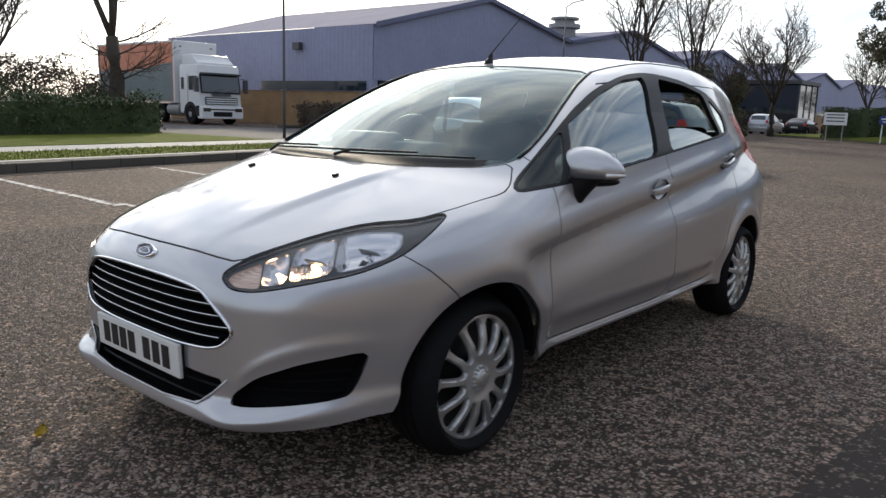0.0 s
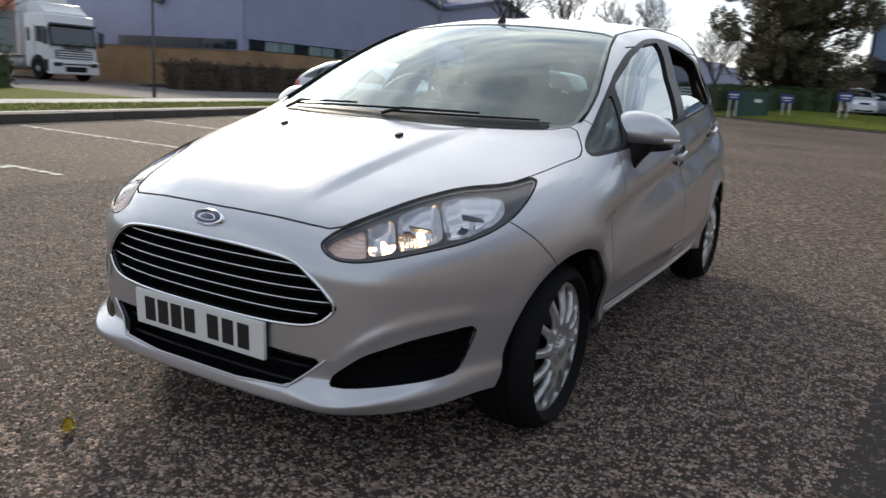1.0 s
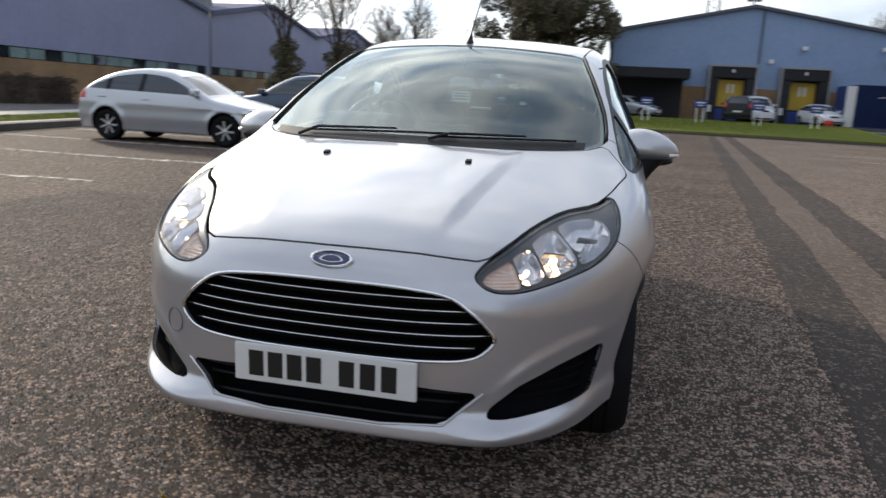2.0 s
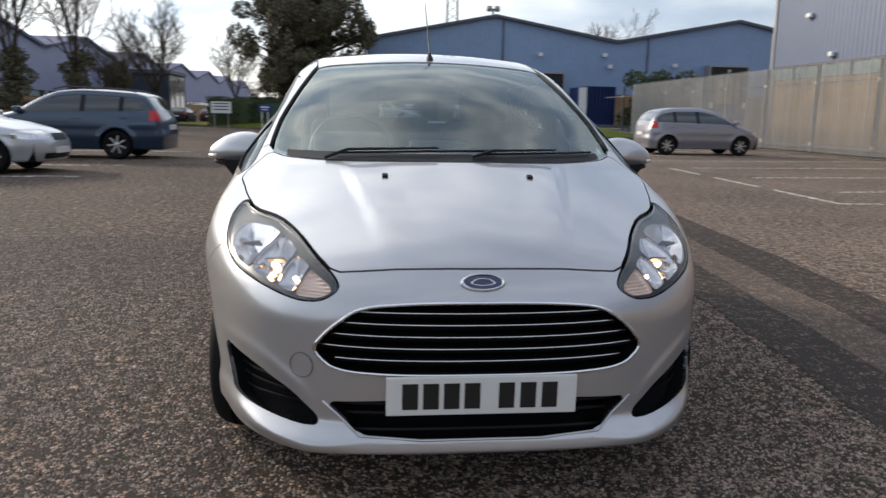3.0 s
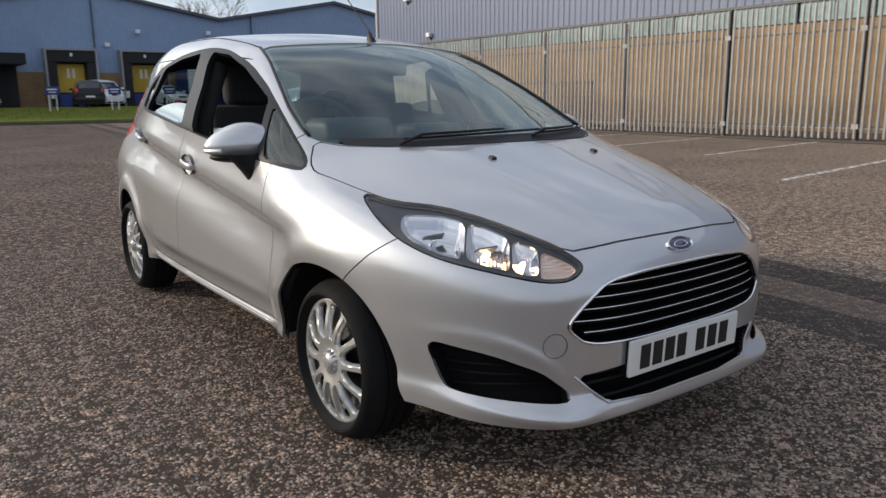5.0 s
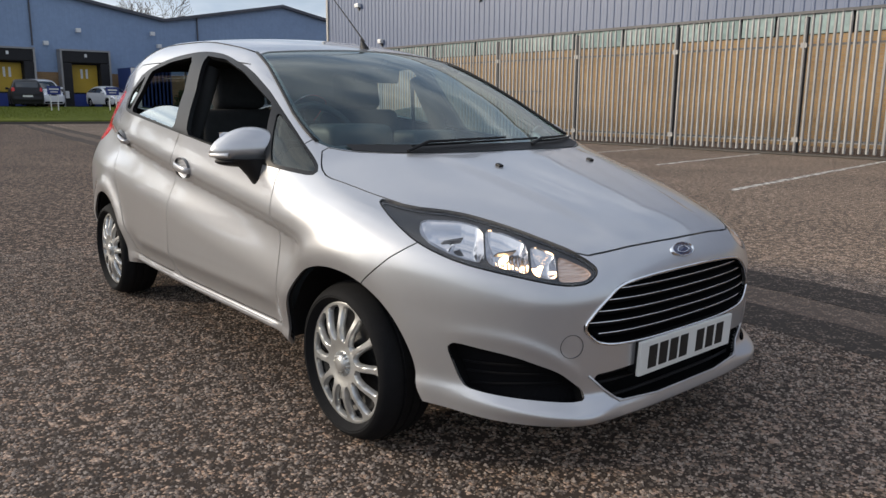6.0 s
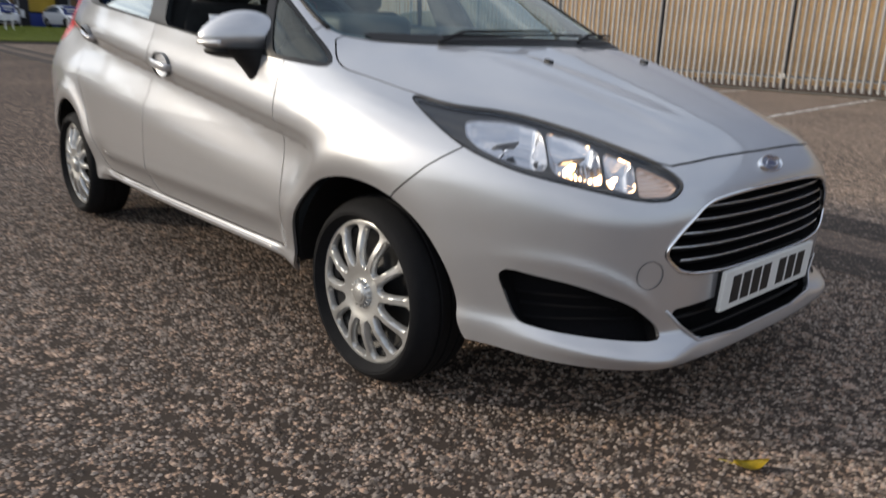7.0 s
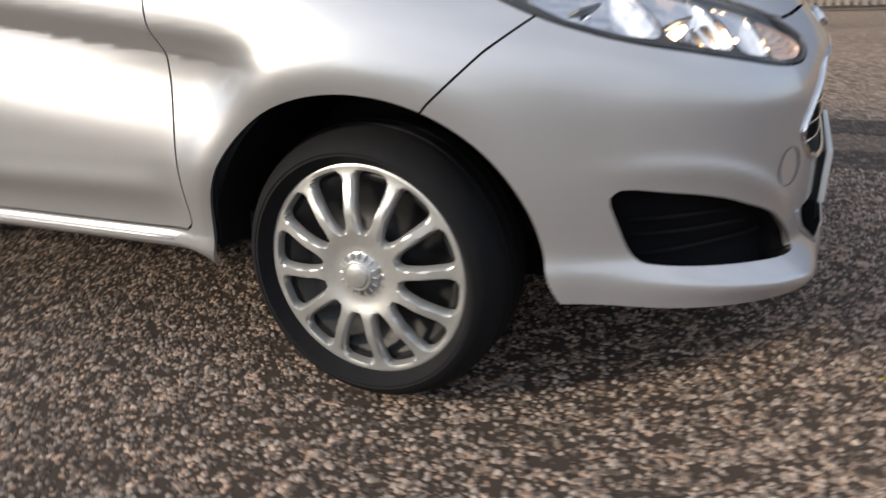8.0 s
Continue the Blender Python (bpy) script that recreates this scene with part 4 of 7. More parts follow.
for sx in (-1, 1):
    mirror = new("door_mirror")
    mirror.parent = car
    mirror["label"] = "silver door mirror on a black foot"
    # housing: an egg, flat behind, drawn out to the tip
    bm = bmesh.new()
    bmesh.ops.create_uvsphere(bm, u_segments=36, v_segments=24, radius=1.0)
    for v in bm.verts:
        x, y, z = v.co
        t = (x + 1) / 2
        hgt = 0.080 * (1 - 0.30 * t ** 3)
        yy = y * (0.095 if y < 0 else 0.038) * (1 - 0.25 * t * t)
        zz = z * hgt if z > 0 else z * hgt * 0.85
        v.co = (sx * (0.820 + 0.135 * x), 0.595 + yy + 0.030 * t, 0.950 + zz - 0.012 * t * t)
    part("housing", bm, PAINT, mirror, smooth=True)
    bm = bmesh.new()
    bmesh.ops.create_uvsphere(bm, u_segments=32, v_segments=16, radius=1.0)
    for v in bm.verts:
        x, y, z = v.co
        t = (x + 1) / 2
        v.co = (sx * (0.816 + 0.120 * x), 0.600 + y * (0.086 if y < 0 else 0.036) + 0.028 * t, 0.902 + 0.024 * z)
    part("lower_shell", bm, BLACK, mirror, smooth=True)
    # foot: a blade that narrows down to the door
    bm, loops = bmesh.new(), []
    for k in range(9):
        t = k / 8
        cx_, cy_, cz_ = 0.824 - 0.030 * t - 0.012 * math.sin(math.pi * t), 0.555 - 0.030 * t, 0.912 - 0.168 * t
        ax_, ay_ = 0.060 * (1 - t) ** 1.3 + 0.020, 0.062 * (1 - t) + 0.026 * t
        loops.append([bm.verts.new((sx * (cx_ + ax_ * math.cos(a)), cy_ + ay_ * math.sin(a), cz_ + 0.02 * t * math.cos(a))) for a in np.arange(16) * math.tau / 16])
    for A, B in zip(loops, loops[1:]):
        for k in range(16):
            bm.faces.new((A[k], A[(k + 1) % 16], B[(k + 1) % 16], B[k]))
    bm.faces.new(loops[-1])
    bmesh.ops.recalc_face_normals(bm, faces=list(bm.faces))
    part("foot", bm, BLACK, mirror, smooth=True)
    part("mirror_glass", boxm(sx * 0.832 - 0.08, sx * 0.832 + 0.08, 0.630, 0.634, 0.915, 1.005, 0.0), CHROME, mirror)
    pts = [Vector((sx * (0.820 + 0.129 * c), 0.6 - 0.093 * s + 0.022, 0.926)) for c, s in ((math.cos(a), math.sin(a)) for a in np.linspace(-0.1, 0.75, 8))]
    part("side_repeater", tube(bmesh.new(), pts, 0.008, 8), CLEARRIB, mirror, smooth=True)

for x0, x1, k in ((0.10, 0.56, 1), (-0.42, 0.16, 0)):
    wiper = new("wiper")
    wiper.parent = car
    wiper["label"] = "black windscreen wiper at rest"
    pts = [on_top(x, GLASSY + 0.012, 0.012) for x, GLASSY in ((x, 0.018 + 0.60 * x * x + 0.03 * (x - x0) / (x1 - x0)) for x in np.linspace(x0, x1, 12))]
    part("blade", tube(bmesh.new(), pts, 0.0045, 6), BLACK, wiper)
    arm = [p + Vector((0, -0.012, 0.012)) for p in pts[:8]]
    arm = [on_top(x0 - 0.03, 0.02 + 0.6 * x0 * x0 - 0.01, 0.008)] + arm[1:]
    part("arm", tube(bmesh.new(), arm, 0.006, 6, taper=0.004), BLACK, wiper)
for sx in (-1, 1):
    p = on_top(sx * 0.243, -0.131, 0.0)
    jet = part("washer_jet", boxm(-0.010, 0.010, -0.012, 0.012, -0.004, 0.008, 0.004), BLACK, car, "small black washer jet")
    jet.matrix_basis = Matrix.Translation(p) @ pose(0, 0, 0, 16, 0, 0)
ab = on_top(0, 1.037, 0.0)
aer = part("aerial", tube(bmesh.new(), [ab + Vector((0, 0.0, 0.03)), ab + Vector((0, 0.34, 0.31))], 0.0035, 6, taper=0.002), BLACK, car, "thin black roof aerial")
bm = lathe(bmesh.new(), [(0.022, -0.004), (0.020, 0.008), (0.009, 0.028), (0.004, 0.045), (0.0, 0.046)], 16, "z")
for v in bm.verts:
    v.co = Vector((v.co.x * 0.8, v.co.y * 1.3 + v.co.z * 0.6, v.co.z)) + ab
part("aerial_base", bm, BLACK, aer, smooth=True)
for sx in (-1, 1):
    pts = [on_top(sx * (0.530 + 0.006 * k), 1.09 + 0.12 * k, 0.0) for k in range(11)]
    trim_line(pts, 0.0035, "roof_strip", TRIM, car, closed=False)

# black rubber strips down both sides of the windscreen
for sx in (-1, 1):
    pts = [on_top(sx * x, y, 0.001) for x, y in ((0.668, 0.36), (0.668, 0.42), (0.661, 0.49), (0.652, 0.555), (0.632, 0.64), (0.611, 0.725), (0.587, 0.82), (0.563, 0.912), (0.545, 1.0), (0.530, 1.075))]
    trim_line(pts, 0.0065, "screen_strip", BLACK, car, closed=False)

# ---- cabin ----
def cushion(bm, x0, x1, y0, y1, z0, z1, lean=0.0, soft=0.05):
    r = bmesh.ops.create_cube(bm, size=1.0)
    c = Vector(((x0 + x1) / 2, (y0 + y1) / 2, (z0 + z1) / 2))
    for v in r["verts"]:
        v.co = Vector((v.co.x * (x1 - x0), v.co.y * (y1 - y0), v.co.z * (z1 - z0)))
    es = list({e for v in r["verts"] for e in v.link_edges})
    bmesh.ops.bevel(bm, geom=es, offset=soft, segments=4, affect="EDGES", profile=0.5)
    vs = [v for v in bm.verts]
    bmesh.ops.transform(bm, matrix=Matrix.Translation(c) @ pose(0, 0, 0, lean, 0, 0), verts=vs)
    return bm


def seat(x):
    s = new("front_seat")
    s.parent = car
    s["label"] = "dark cloth front seat with headrest"
    part("seat_base", cushion(bmesh.new(), x - 0.25, x + 0.25, 1.05, 1.55, 0.42, 0.60, 6), CLOTH, s, smooth=True)
    part("backrest", cushion(bmesh.new(), x - 0.24, x + 0.24, 1.50, 1.64, 0.55, 1.08, -14), CLOTH, s, smooth=True)
    part("headrest", cushion(bmesh.new(), x - 0.135, x + 0.135, 1.60, 1.70, 1.075, 1.275, -10, 0.04), CLOTH, s, smooth=True)
    for d in (-0.06, 0.06):
        part("headrest_rod", tube(bmesh.new(), [(x + d, 1.635, 1.02), (x + d, 1.65, 1.10)], 0.007, 8), CHROME, s)


seat(-0.36)
seat(0.36)
bench = new("rear_bench")
bench.parent = car
bench["label"] = "dark cloth rear bench"
part("seat_base", cushion(bmesh.new(), -0.62, 0.62, 1.95, 2.40, 0.42, 0.60, 6), CLOTH, bench, smooth=True)
part("backrest", cushion(bmesh.new(), -0.62, 0.62, 2.38, 2.50, 0.55, 1.00, -16), CLOTH, bench, smooth=True)
for x in (-0.38, 0.0, 0.38):
    part("headrest", cushion(bmesh.new(), x - 0.12, x + 0.12, 2.47, 2.55, 0.98, 1.09, -12, 0.03), CLOTH, bench, smooth=True)
part("cabin_floor", boxm(-0.70, 0.70, 0.30, 2.9, 0.30, 0.34), LINING, car)
bm = bmesh.new()
prism(bm, rounded([(0.20, 0.62), (0.18, 0.915), (0.32, 0.945), (0.52, 0.955), (0.66, 0.93), (0.72, 0.80), (0.66, 0.62)], 2, 0.25), -0.64, 0.64, "yz")
for v in bm.verts:
    v.co.x *= 0.62 + 0.38 * min(1.0, max(0.0, (v.co.y - 0.15) / 0.4))
dash = part("dashboard", bm, DASH, car, "dark moulded dashboard", angle=50)
part("instrument_hood", cushion(bmesh.new(), -0.52, -0.22, 0.50, 0.72, 0.93, 1.03, 0, 0.035), DASH, dash, smooth=True)
part("centre_screen", cushion(bmesh.new(), -0.12, 0.12, 0.50, 0.66, 0.94, 1.00, 0, 0.02), DASH, dash, smooth=True)
sw = new("steering_wheel")
sw.parent = car
sw["label"] = "dark steering wheel"
sw.matrix_basis = pose(-0.36, 0.84, 0.935, 64, 0, 0)
part("rim", tube(bmesh.new(), [(0.185 * math.cos(a), 0.185 * math.sin(a), 0) for a in np.linspace(0, math.tau, 37)[:-1]], 0.016, 10, True), DASH, sw, smooth=True)
part("boss", cushion(bmesh.new(), -0.07, 0.07, -0.06, 0.06, -0.03, 0.02, 0, 0.02), DASH, sw, smooth=True)
for a in (0.1, math.pi - 0.1, -math.pi / 2):
    part("spoke", tube(bmesh.new(), [(0.05 * math.cos(a), 0.05 * math.sin(a), 0), (0.18 * math.cos(a), 0.18 * math.sin(a), 0)], 0.016, 8), DASH, sw)
rv = part("rear_view_mirror", cushion(bmesh.new(), -0.12, 0.12, 0.92, 0.95, 1.205, 1.27, 8, 0.012), BLACK, car, "black interior mirror", smooth=True)
part("mirror_stem", tube(bmesh.new(), [(0, 0.93, 1.25), (0, 0.86, 1.30)], 0.012, 8), BLACK, rv)
for sx in (-1, 1):
    pts = [Vector((sx * 0.60, 1.45, 1.24)), Vector((sx * 0.63, 1.47, 1.0)), Vector((sx * 0.66, 1.48, 0.6))]
    part("seat_belt", tube(bmesh.new(), pts, 0.012, 6), LINING, car)
    part("pillar_lining", tube(bmesh.new(), [(sx * 0.74, 1.36, 0.55), (sx * 0.735, 1.35, 0.95), (sx * 0.60, 1.40, 1.26)], 0.045, 8), LINING, car, smooth=True)


# ---- ground ----
def tarmac_mat(name, binder, chips, chip_scale, cover, bump):
    """Chip-sealed tarmac: pale stones of many shades pressed into a dark binder, worn in patches."""
    m = bpy.data.materials.new(name)
    m.use_nodes = True
    n, l = m.node_tree.nodes, m.node_tree.links
    b = n["Principled BSDF"]
    b.inputs["Roughness"].default_value = 0.88
    b.inputs["Diffuse Roughness"].default_value = 0.35
    b.inputs["Specular IOR Level"].default_value = 0.16
    co = n.new("ShaderNodeTexCoord")
    warp = n.new("ShaderNodeTexNoise")
    warp.inputs["Scale"].default_value = chip_scale * 0.8
    l.new(co.outputs["Object"], warp.inputs["Vector"])
    wmix = n.new("ShaderNodeMix")
    wmix.data_type = "VECTOR"
    wmix.inputs[0].default_value = 0.012
    l.new(co.outputs["Object"], wmix.inputs[4])
    l.new(warp.outputs["Color"], wmix.inputs[5])
    vor = n.new("ShaderNodeTexVoronoi")
    vor.inputs["Scale"].default_value = chip_scale
    l.new(wmix.outputs[1], vor.inputs["Vector"])
    sep = n.new("ShaderNodeSeparateColor")
    l.new(vor.outputs["Color"], sep.inputs[0])
    patch = n.new("ShaderNodeTexNoise")
    patch.inputs["Scale"].default_value, patch.inputs["Detail"].default_value = 15.0, 5.0
    l.new(co.outputs["Object"], patch.inputs["Vector"])
    wide = n.new("ShaderNodeTexNoise")
    wide.inputs["Scale"].default_value, wide.inputs["Detail"].default_value = 0.45, 6.0
    l.new(co.outputs["Object"], wide.inputs["Vector"])

    def math_node(op, a, c):
        k = n.new("ShaderNodeMath")
        k.operation = op
        for i, v in enumerate((a, c)):
            if isinstance(v, (int, float)):
                k.inputs[i].default_value = v
            else:
                l.new(v, k.inputs[i])
        return k.outputs[0]
    # a chip shows where its own number and the patchiness allow
    s = math_node("ADD", math_node("MULTIPLY", sep.outputs[0], 0.42), math_node("MULTIPLY", patch.outputs["Fac"], 1.0))
    s = math_node("ADD", s, math_node("MULTIPLY", wide.outputs["Fac"], 0.25))
    s = math_node("SUBTRACT", s, math_node("MULTIPLY", vor.outputs["Distance"], 0.28))
    show = n.new("ShaderNodeMapRange")
    show.inputs[1].default_value, show.inputs[2].default_value = cover - 0.165, cover - 0.085
    l.new(s, show.inputs[0])
    tone = n.new("ShaderNodeValToRGB")
    el = tone.color_ramp.elements
    el[0].color, el[1].color = (*[c * 0.45 for c in chips], 1), (*[min(c * 1.35, 0.8) for c in chips], 1)
    mid = el.new(0.5)
    mid.color = (chips[0] * 0.95, chips[1] * 0.84, chips[2] * 0.76, 1)
    l.new(sep.outputs[1], tone.inputs[0])
    dark = n.new("ShaderNodeMix")
    dark.data_type = "RGBA"
    dark.inputs[6].default_value = (*binder, 1)
    dark.inputs[7].default_value = (*[c * 1.9 for c in binder], 1)
    l.new(wide.outputs["Fac"], dark.inputs[0])
    mix = n.new("ShaderNodeMix")
    mix.data_type = "RGBA"
    l.new(show.outputs[0], mix.inputs[0])
    l.new(dark.outputs[2], mix.inputs[6])
    l.new(tone.outputs[0], mix.inputs[7])
    l.new(mix.outputs[2], b.inputs["Base Color"])
    h = math_node("MULTIPLY", show.outputs[0], math_node("SUBTRACT", 1.0, vor.outputs["Distance"]))
    bp = n.new("ShaderNodeBump")
    bp.inputs["Distance"].default_value = bump
    l.new(h, bp.inputs["Height"])
    l.new(bp.outputs[0], b.inputs["Normal"])
    return m


TARMAC = tarmac_mat("chipped_tarmac", (0.035, 0.0265, 0.0215), (0.382, 0.293, 0.236), 74.0, 0.905, 0.012)
PATCHTAR = tarmac_mat("smooth_tar_band", (0.034, 0.028, 0.024), (0.17, 0.14, 0.12), 85.0, 0.96, 0.003)
TANSTRIP = tarmac_mat("worn_tan_strip", (0.075, 0.058, 0.047), (0.23, 0.18, 0.15), 95.0, 0.90, 0.003)
TANTAR = tarmac_mat("lighter_tan_tarmac", (0.066, 0.052, 0.042), (0.36, 0.287, 0.235), 78.0, 0.865, 0.006)
ROADTAR = tarmac_mat("road_tarmac", (0.07, 0.068, 0.068), (0.22, 0.21, 0.20), 90.0, 0.94, 0.003)

ground = thing("ground", "brown worn tarmac with pale stone chippings", "ground", kind="structure")
part("tarmac_sheet", boxm(-900, 900, -900, 900, -0.3, 0.0), TARMAC, ground)
band = thing("tar_band", "dark tar repair bands with a tan strip between them", "pavement", kind="structure")


def ribbon(left, right, z0, z1, y0, y1, seed, wobble=0.03, n=150):
    """A long flat strip along y with slightly wandering edges."""
    rng = random.Random(seed)
    a, b = [], []
    for i in range(n + 1):
        y = y0 + (y1 - y0) * i / n
        a.append((left + 0.1 * y + rng.uniform(-wobble, wobble), y))
        b.append((right + 0.1 * y + rng.uniform(-wobble, wobble), y))
    return prism(bmesh.new(), a + b[::-1], z0, z1)


part("dark_strip", ribbon(1.62, 1.98, -0.01, 0.003, -40, 38, 1), PATCHTAR, band)
part("tan_strip", ribbon(1.98, 2.36, -0.01, 0.0025, -40, 38, 2), TANSTRIP, band)
part("dark_strip", ribbon(2.36, 2.80, -0.01, 0.003, -40, 38, 3), PATCHTAR, band)
# lighter tan sheet from the tar bands out to the fence
part("older_tarmac", prism(bmesh.new(), [(2.79 - 4.0, -40), (15.3, -40), (15.3, 38), (2.79 + 3.8, 38)], -0.01, 0.0015), TANTAR, ground)

# loose and proud chippings round the car: five-cornered low stones in one mesh
CHIPS = bpy.data.materials.new("stone_chips")
CHIPS.use_nodes = True
_n, _l = CHIPS.node_tree.nodes, CHIPS.node_tree.links
_g = _n.new("ShaderNodeNewGeometry")
_r = _n.new("ShaderNodeValToRGB")
_r.color_ramp.elements[0].color = (0.070, 0.055, 0.045, 1)
_r.color_ramp.elements[1].color = (0.44, 0.36, 0.30, 1)
_e = _r.color_ramp.elements.new(0.55)
_e.color = (0.19, 0.150, 0.122, 1)
_l.new(_g.outputs["Random Per Island"], _r.inputs[0])
_l.new(_r.outputs[0], _n["Principled BSDF"].inputs["Base Color"])
_n["Principled BSDF"].inputs["Roughness"].default_value = 0.75
_n["Principled BSDF"].inputs["Specular IOR Level"].default_value = 0.2
_n["Principled BSDF"].inputs["Diffuse Roughness"].default_value = 1.0
rs = np.random.RandomState(5)
N = 240000
cx, cy = rs.uniform(-4.6, 1.84, N), rs.uniform(-2.6, 4.2, N)
extra = rs.uniform(0, 1, N) < 0.06
cx = np.where(extra, rs.uniform(-1.9, 1.84, N), cx)
cy = np.where(extra, rs.uniform(-1.9, 1.0, N), cy)
clump = 0.65 * np.sin(cx * 31 + 2 * np.sin(cy * 23)) * np.sin(cy * 29 + 2 * np.sin(cx * 37)) + 0.4 * np.sin(cx * 7.1 + 1.3 * np.sin(cy * 5.3)) * np.sin(cy * 6.4 + 1.1 * np.sin(cx * 8.7)) + rs.normal(0, 0.45, N)
keep = (clump > -0.35) & (cx < 1.60 + 0.1 * cy)
cx, cy = cx[keep], cy[keep]
N = len(cx)
ang0, rad = rs.uniform(0, math.tau, N), rs.uniform(0.0036, 0.0092, N)
ks = np.arange(5) * math.tau / 5
rr = rad[:, None] * rs.uniform(0.7, 1.25, (N, 5))
bx, by_ = cx[:, None] + rr * np.cos(ang0[:, None] + ks), cy[:, None] + rr * np.sin(ang0[:, None] + ks)
base = np.stack([bx, by_, np.full((N, 5), -0.001)], -1)
tx, ty = cx + rad * rs.uniform(-0.4, 0.4, N), cy + rad * rs.uniform(-0.4, 0.4, N)
tip = np.stack([tx, ty, rad * rs.uniform(0.45, 1.0, N)], -1)[:, None]
cv = np.concatenate([base, tip], 1).reshape(-1, 3)
o6 = np.arange(N)[:, None, None] * 6
cf = (o6 + np.array([[k, (k + 1) % 5, 5] for k in range(5)])[None]).reshape(-1, 3)
chip_mesh = bpy.data.meshes.new("stone_chippings")
chip_mesh.vertices.add(len(cv))
chip_mesh.vertices.foreach_set("co", cv.ravel())
chip_mesh.loops.add(cf.size)
chip_mesh.loops.foreach_set("vertex_index", cf.ravel())
chip_mesh.polygons.add(len(cf))
chip_mesh.polygons.foreach_set("loop_start", np.arange(len(cf)) * 3)
chip_mesh.update(calc_edges=True)
chip_mesh.materials.append(CHIPS)
tagged(new("stone_chippings", chip_mesh), "pale stone chippings pressed into the dark tarmac", "gravel", kind="stuff")

# painted bay lines, worn through
WORN = bpy.data.materials.new("worn_white_paint")
WORN.use_nodes = True
_n, _l = WORN.node_tree.nodes, WORN.node_tree.links
_c, _t1, _m1 = _n.new("ShaderNodeTexCoord"), _n.new("ShaderNodeTexNoise"), _n.new("ShaderNodeMix")
_t1.inputs["Scale"].default_value, _t1.inputs["Detail"].default_value = 9.0, 8.0
_r = _n.new("ShaderNodeMapRange")
_r.inputs[1].default_value, _r.inputs[2].default_value = 0.42, 0.56
_m1.data_type = "RGBA"
_m1.inputs[6].default_value, _m1.inputs[7].default_value = (0.13, 0.11, 0.095, 1), (0.60, 0.58, 0.54, 1)
_l.new(_c.outputs["Object"], _t1.inputs["Vector"])
_l.new(_t1.outputs["Fac"], _r.inputs[0])
_l.new(_r.outputs[0], _m1.inputs[0])
_l.new(_m1.outputs[2], _n["Principled BSDF"].inputs["Base Color"])
_n["Principled BSDF"].inputs["Roughness"].default_value = 0.85
bays = thing("bay_markings", "worn white parking bay lines painted on tarmac", "road marking", kind="structure")
for i in range(8):
    ln_ = part("bay_line", boxm(0 if i != 1 else 2.9, 8.0, -0.05, 0.05, -0.01, 0.004), WORN, bays)
    ln_.matrix_basis = pose(7.4, 3.2 + 2.8 * i, 0, 0, 0, 6.5)
for y0, y1 in ((7.05, 9.1), (9.6, 11.6), (12.3, 14.2)):
    ln_ = part("bay_line", boxm(-0.045, 0.045, 0, y1 - y0, -0.01, 0.004), WORN, bays)
    ln_.matrix_basis = pose(6.28 + 0.07 * (y0 - 7.05), y0, 0, 0, 0, -4)
part("bay_line", boxm(6.33, 6.9, 7.05, 7.15, -0.01, 0.0045), WORN, bays)
for i in range(7):
    y = 2.0 + 2.75 * i
    part("bay_line", boxm(-9.6 - 0.5 * i, -5.7, y - 0.05, y + 0.05, -0.01, 0.004), WORN, bays)
    part("bay_line", boxm(-5.9, -5.0, y + 0.06, y + 0.14, -0.01, 0.004), WORN, bays)


# ---- setting materials ----
def ribbed_brick(name, a, b_, mortar, scale):
    m = bpy.data.materials.new(name)
    m.use_nodes = True
    n, l = m.node_tree.nodes, m.node_tree.links
    b = n["Principled BSDF"]
    b.inputs["Roughness"].default_value = 0.9
    co, mp, br = n.new("ShaderNodeTexCoord"), n.new("ShaderNodeMapping"), n.new("ShaderNodeTexBrick")
    sep, add, comb = n.new("ShaderNodeSeparateXYZ"), n.new("ShaderNodeMath"), n.new("ShaderNodeCombineXYZ")
    l.new(co.outputs["Object"], sep.inputs[0])
    l.new(sep.outputs[0], add.inputs[0])
    l.new(sep.outputs[1], add.inputs[1])
    l.new(add.outputs[0], comb.inputs[0])
    l.new(sep.outputs[2], comb.inputs[1])
    l.new(comb.outputs[0], br.inputs["Vector"])
    br.inputs["Color1"].default_value, br.inputs["Color2"].default_value, br.inputs["Mortar"].default_value = (*a, 1), (*b_, 1), (*mortar, 1)
    br.inputs["Scale"].default_value = scale
    br.inputs["Mortar Size"].default_value = 0.010
    br.inputs["Brick Width"].default_value, br.inputs["Row Height"].default_value = 0.225, 0.075
    nz = n.new("ShaderNodeTexNoise")
    nz.inputs["Scale"].default_value, nz.inputs["Detail"].default_value = 0.8, 8.0
    l.new(co.outputs["Object"], nz.inputs["Vector"])
    rg = n.new("ShaderNodeMapRange")
    rg.inputs[1].default_value, rg.inputs[2].default_value, rg.inputs[3].default_value, rg.inputs[4].default_value = 0.3, 0.7, 0.78, 1.18
    l.new(nz.outputs["Fac"], rg.inputs[0])
    sc = n.new("ShaderNodeVectorMath")
    sc.operation = "SCALE"
    l.new(br.outputs["Color"], sc.inputs[0])
    l.new(rg.outputs[0], sc.inputs["Scale"])
    l.new(sc.outputs[0], b.inputs["Base Color"])
    bp = n.new("ShaderNodeBump")
    bp.inputs["Distance"].default_value = 0.006
    l.new(br.outputs["Fac"], bp.inputs["Height"])
    bp.invert = True
    l.new(bp.outputs[0], b.inputs["Normal"])
    return m


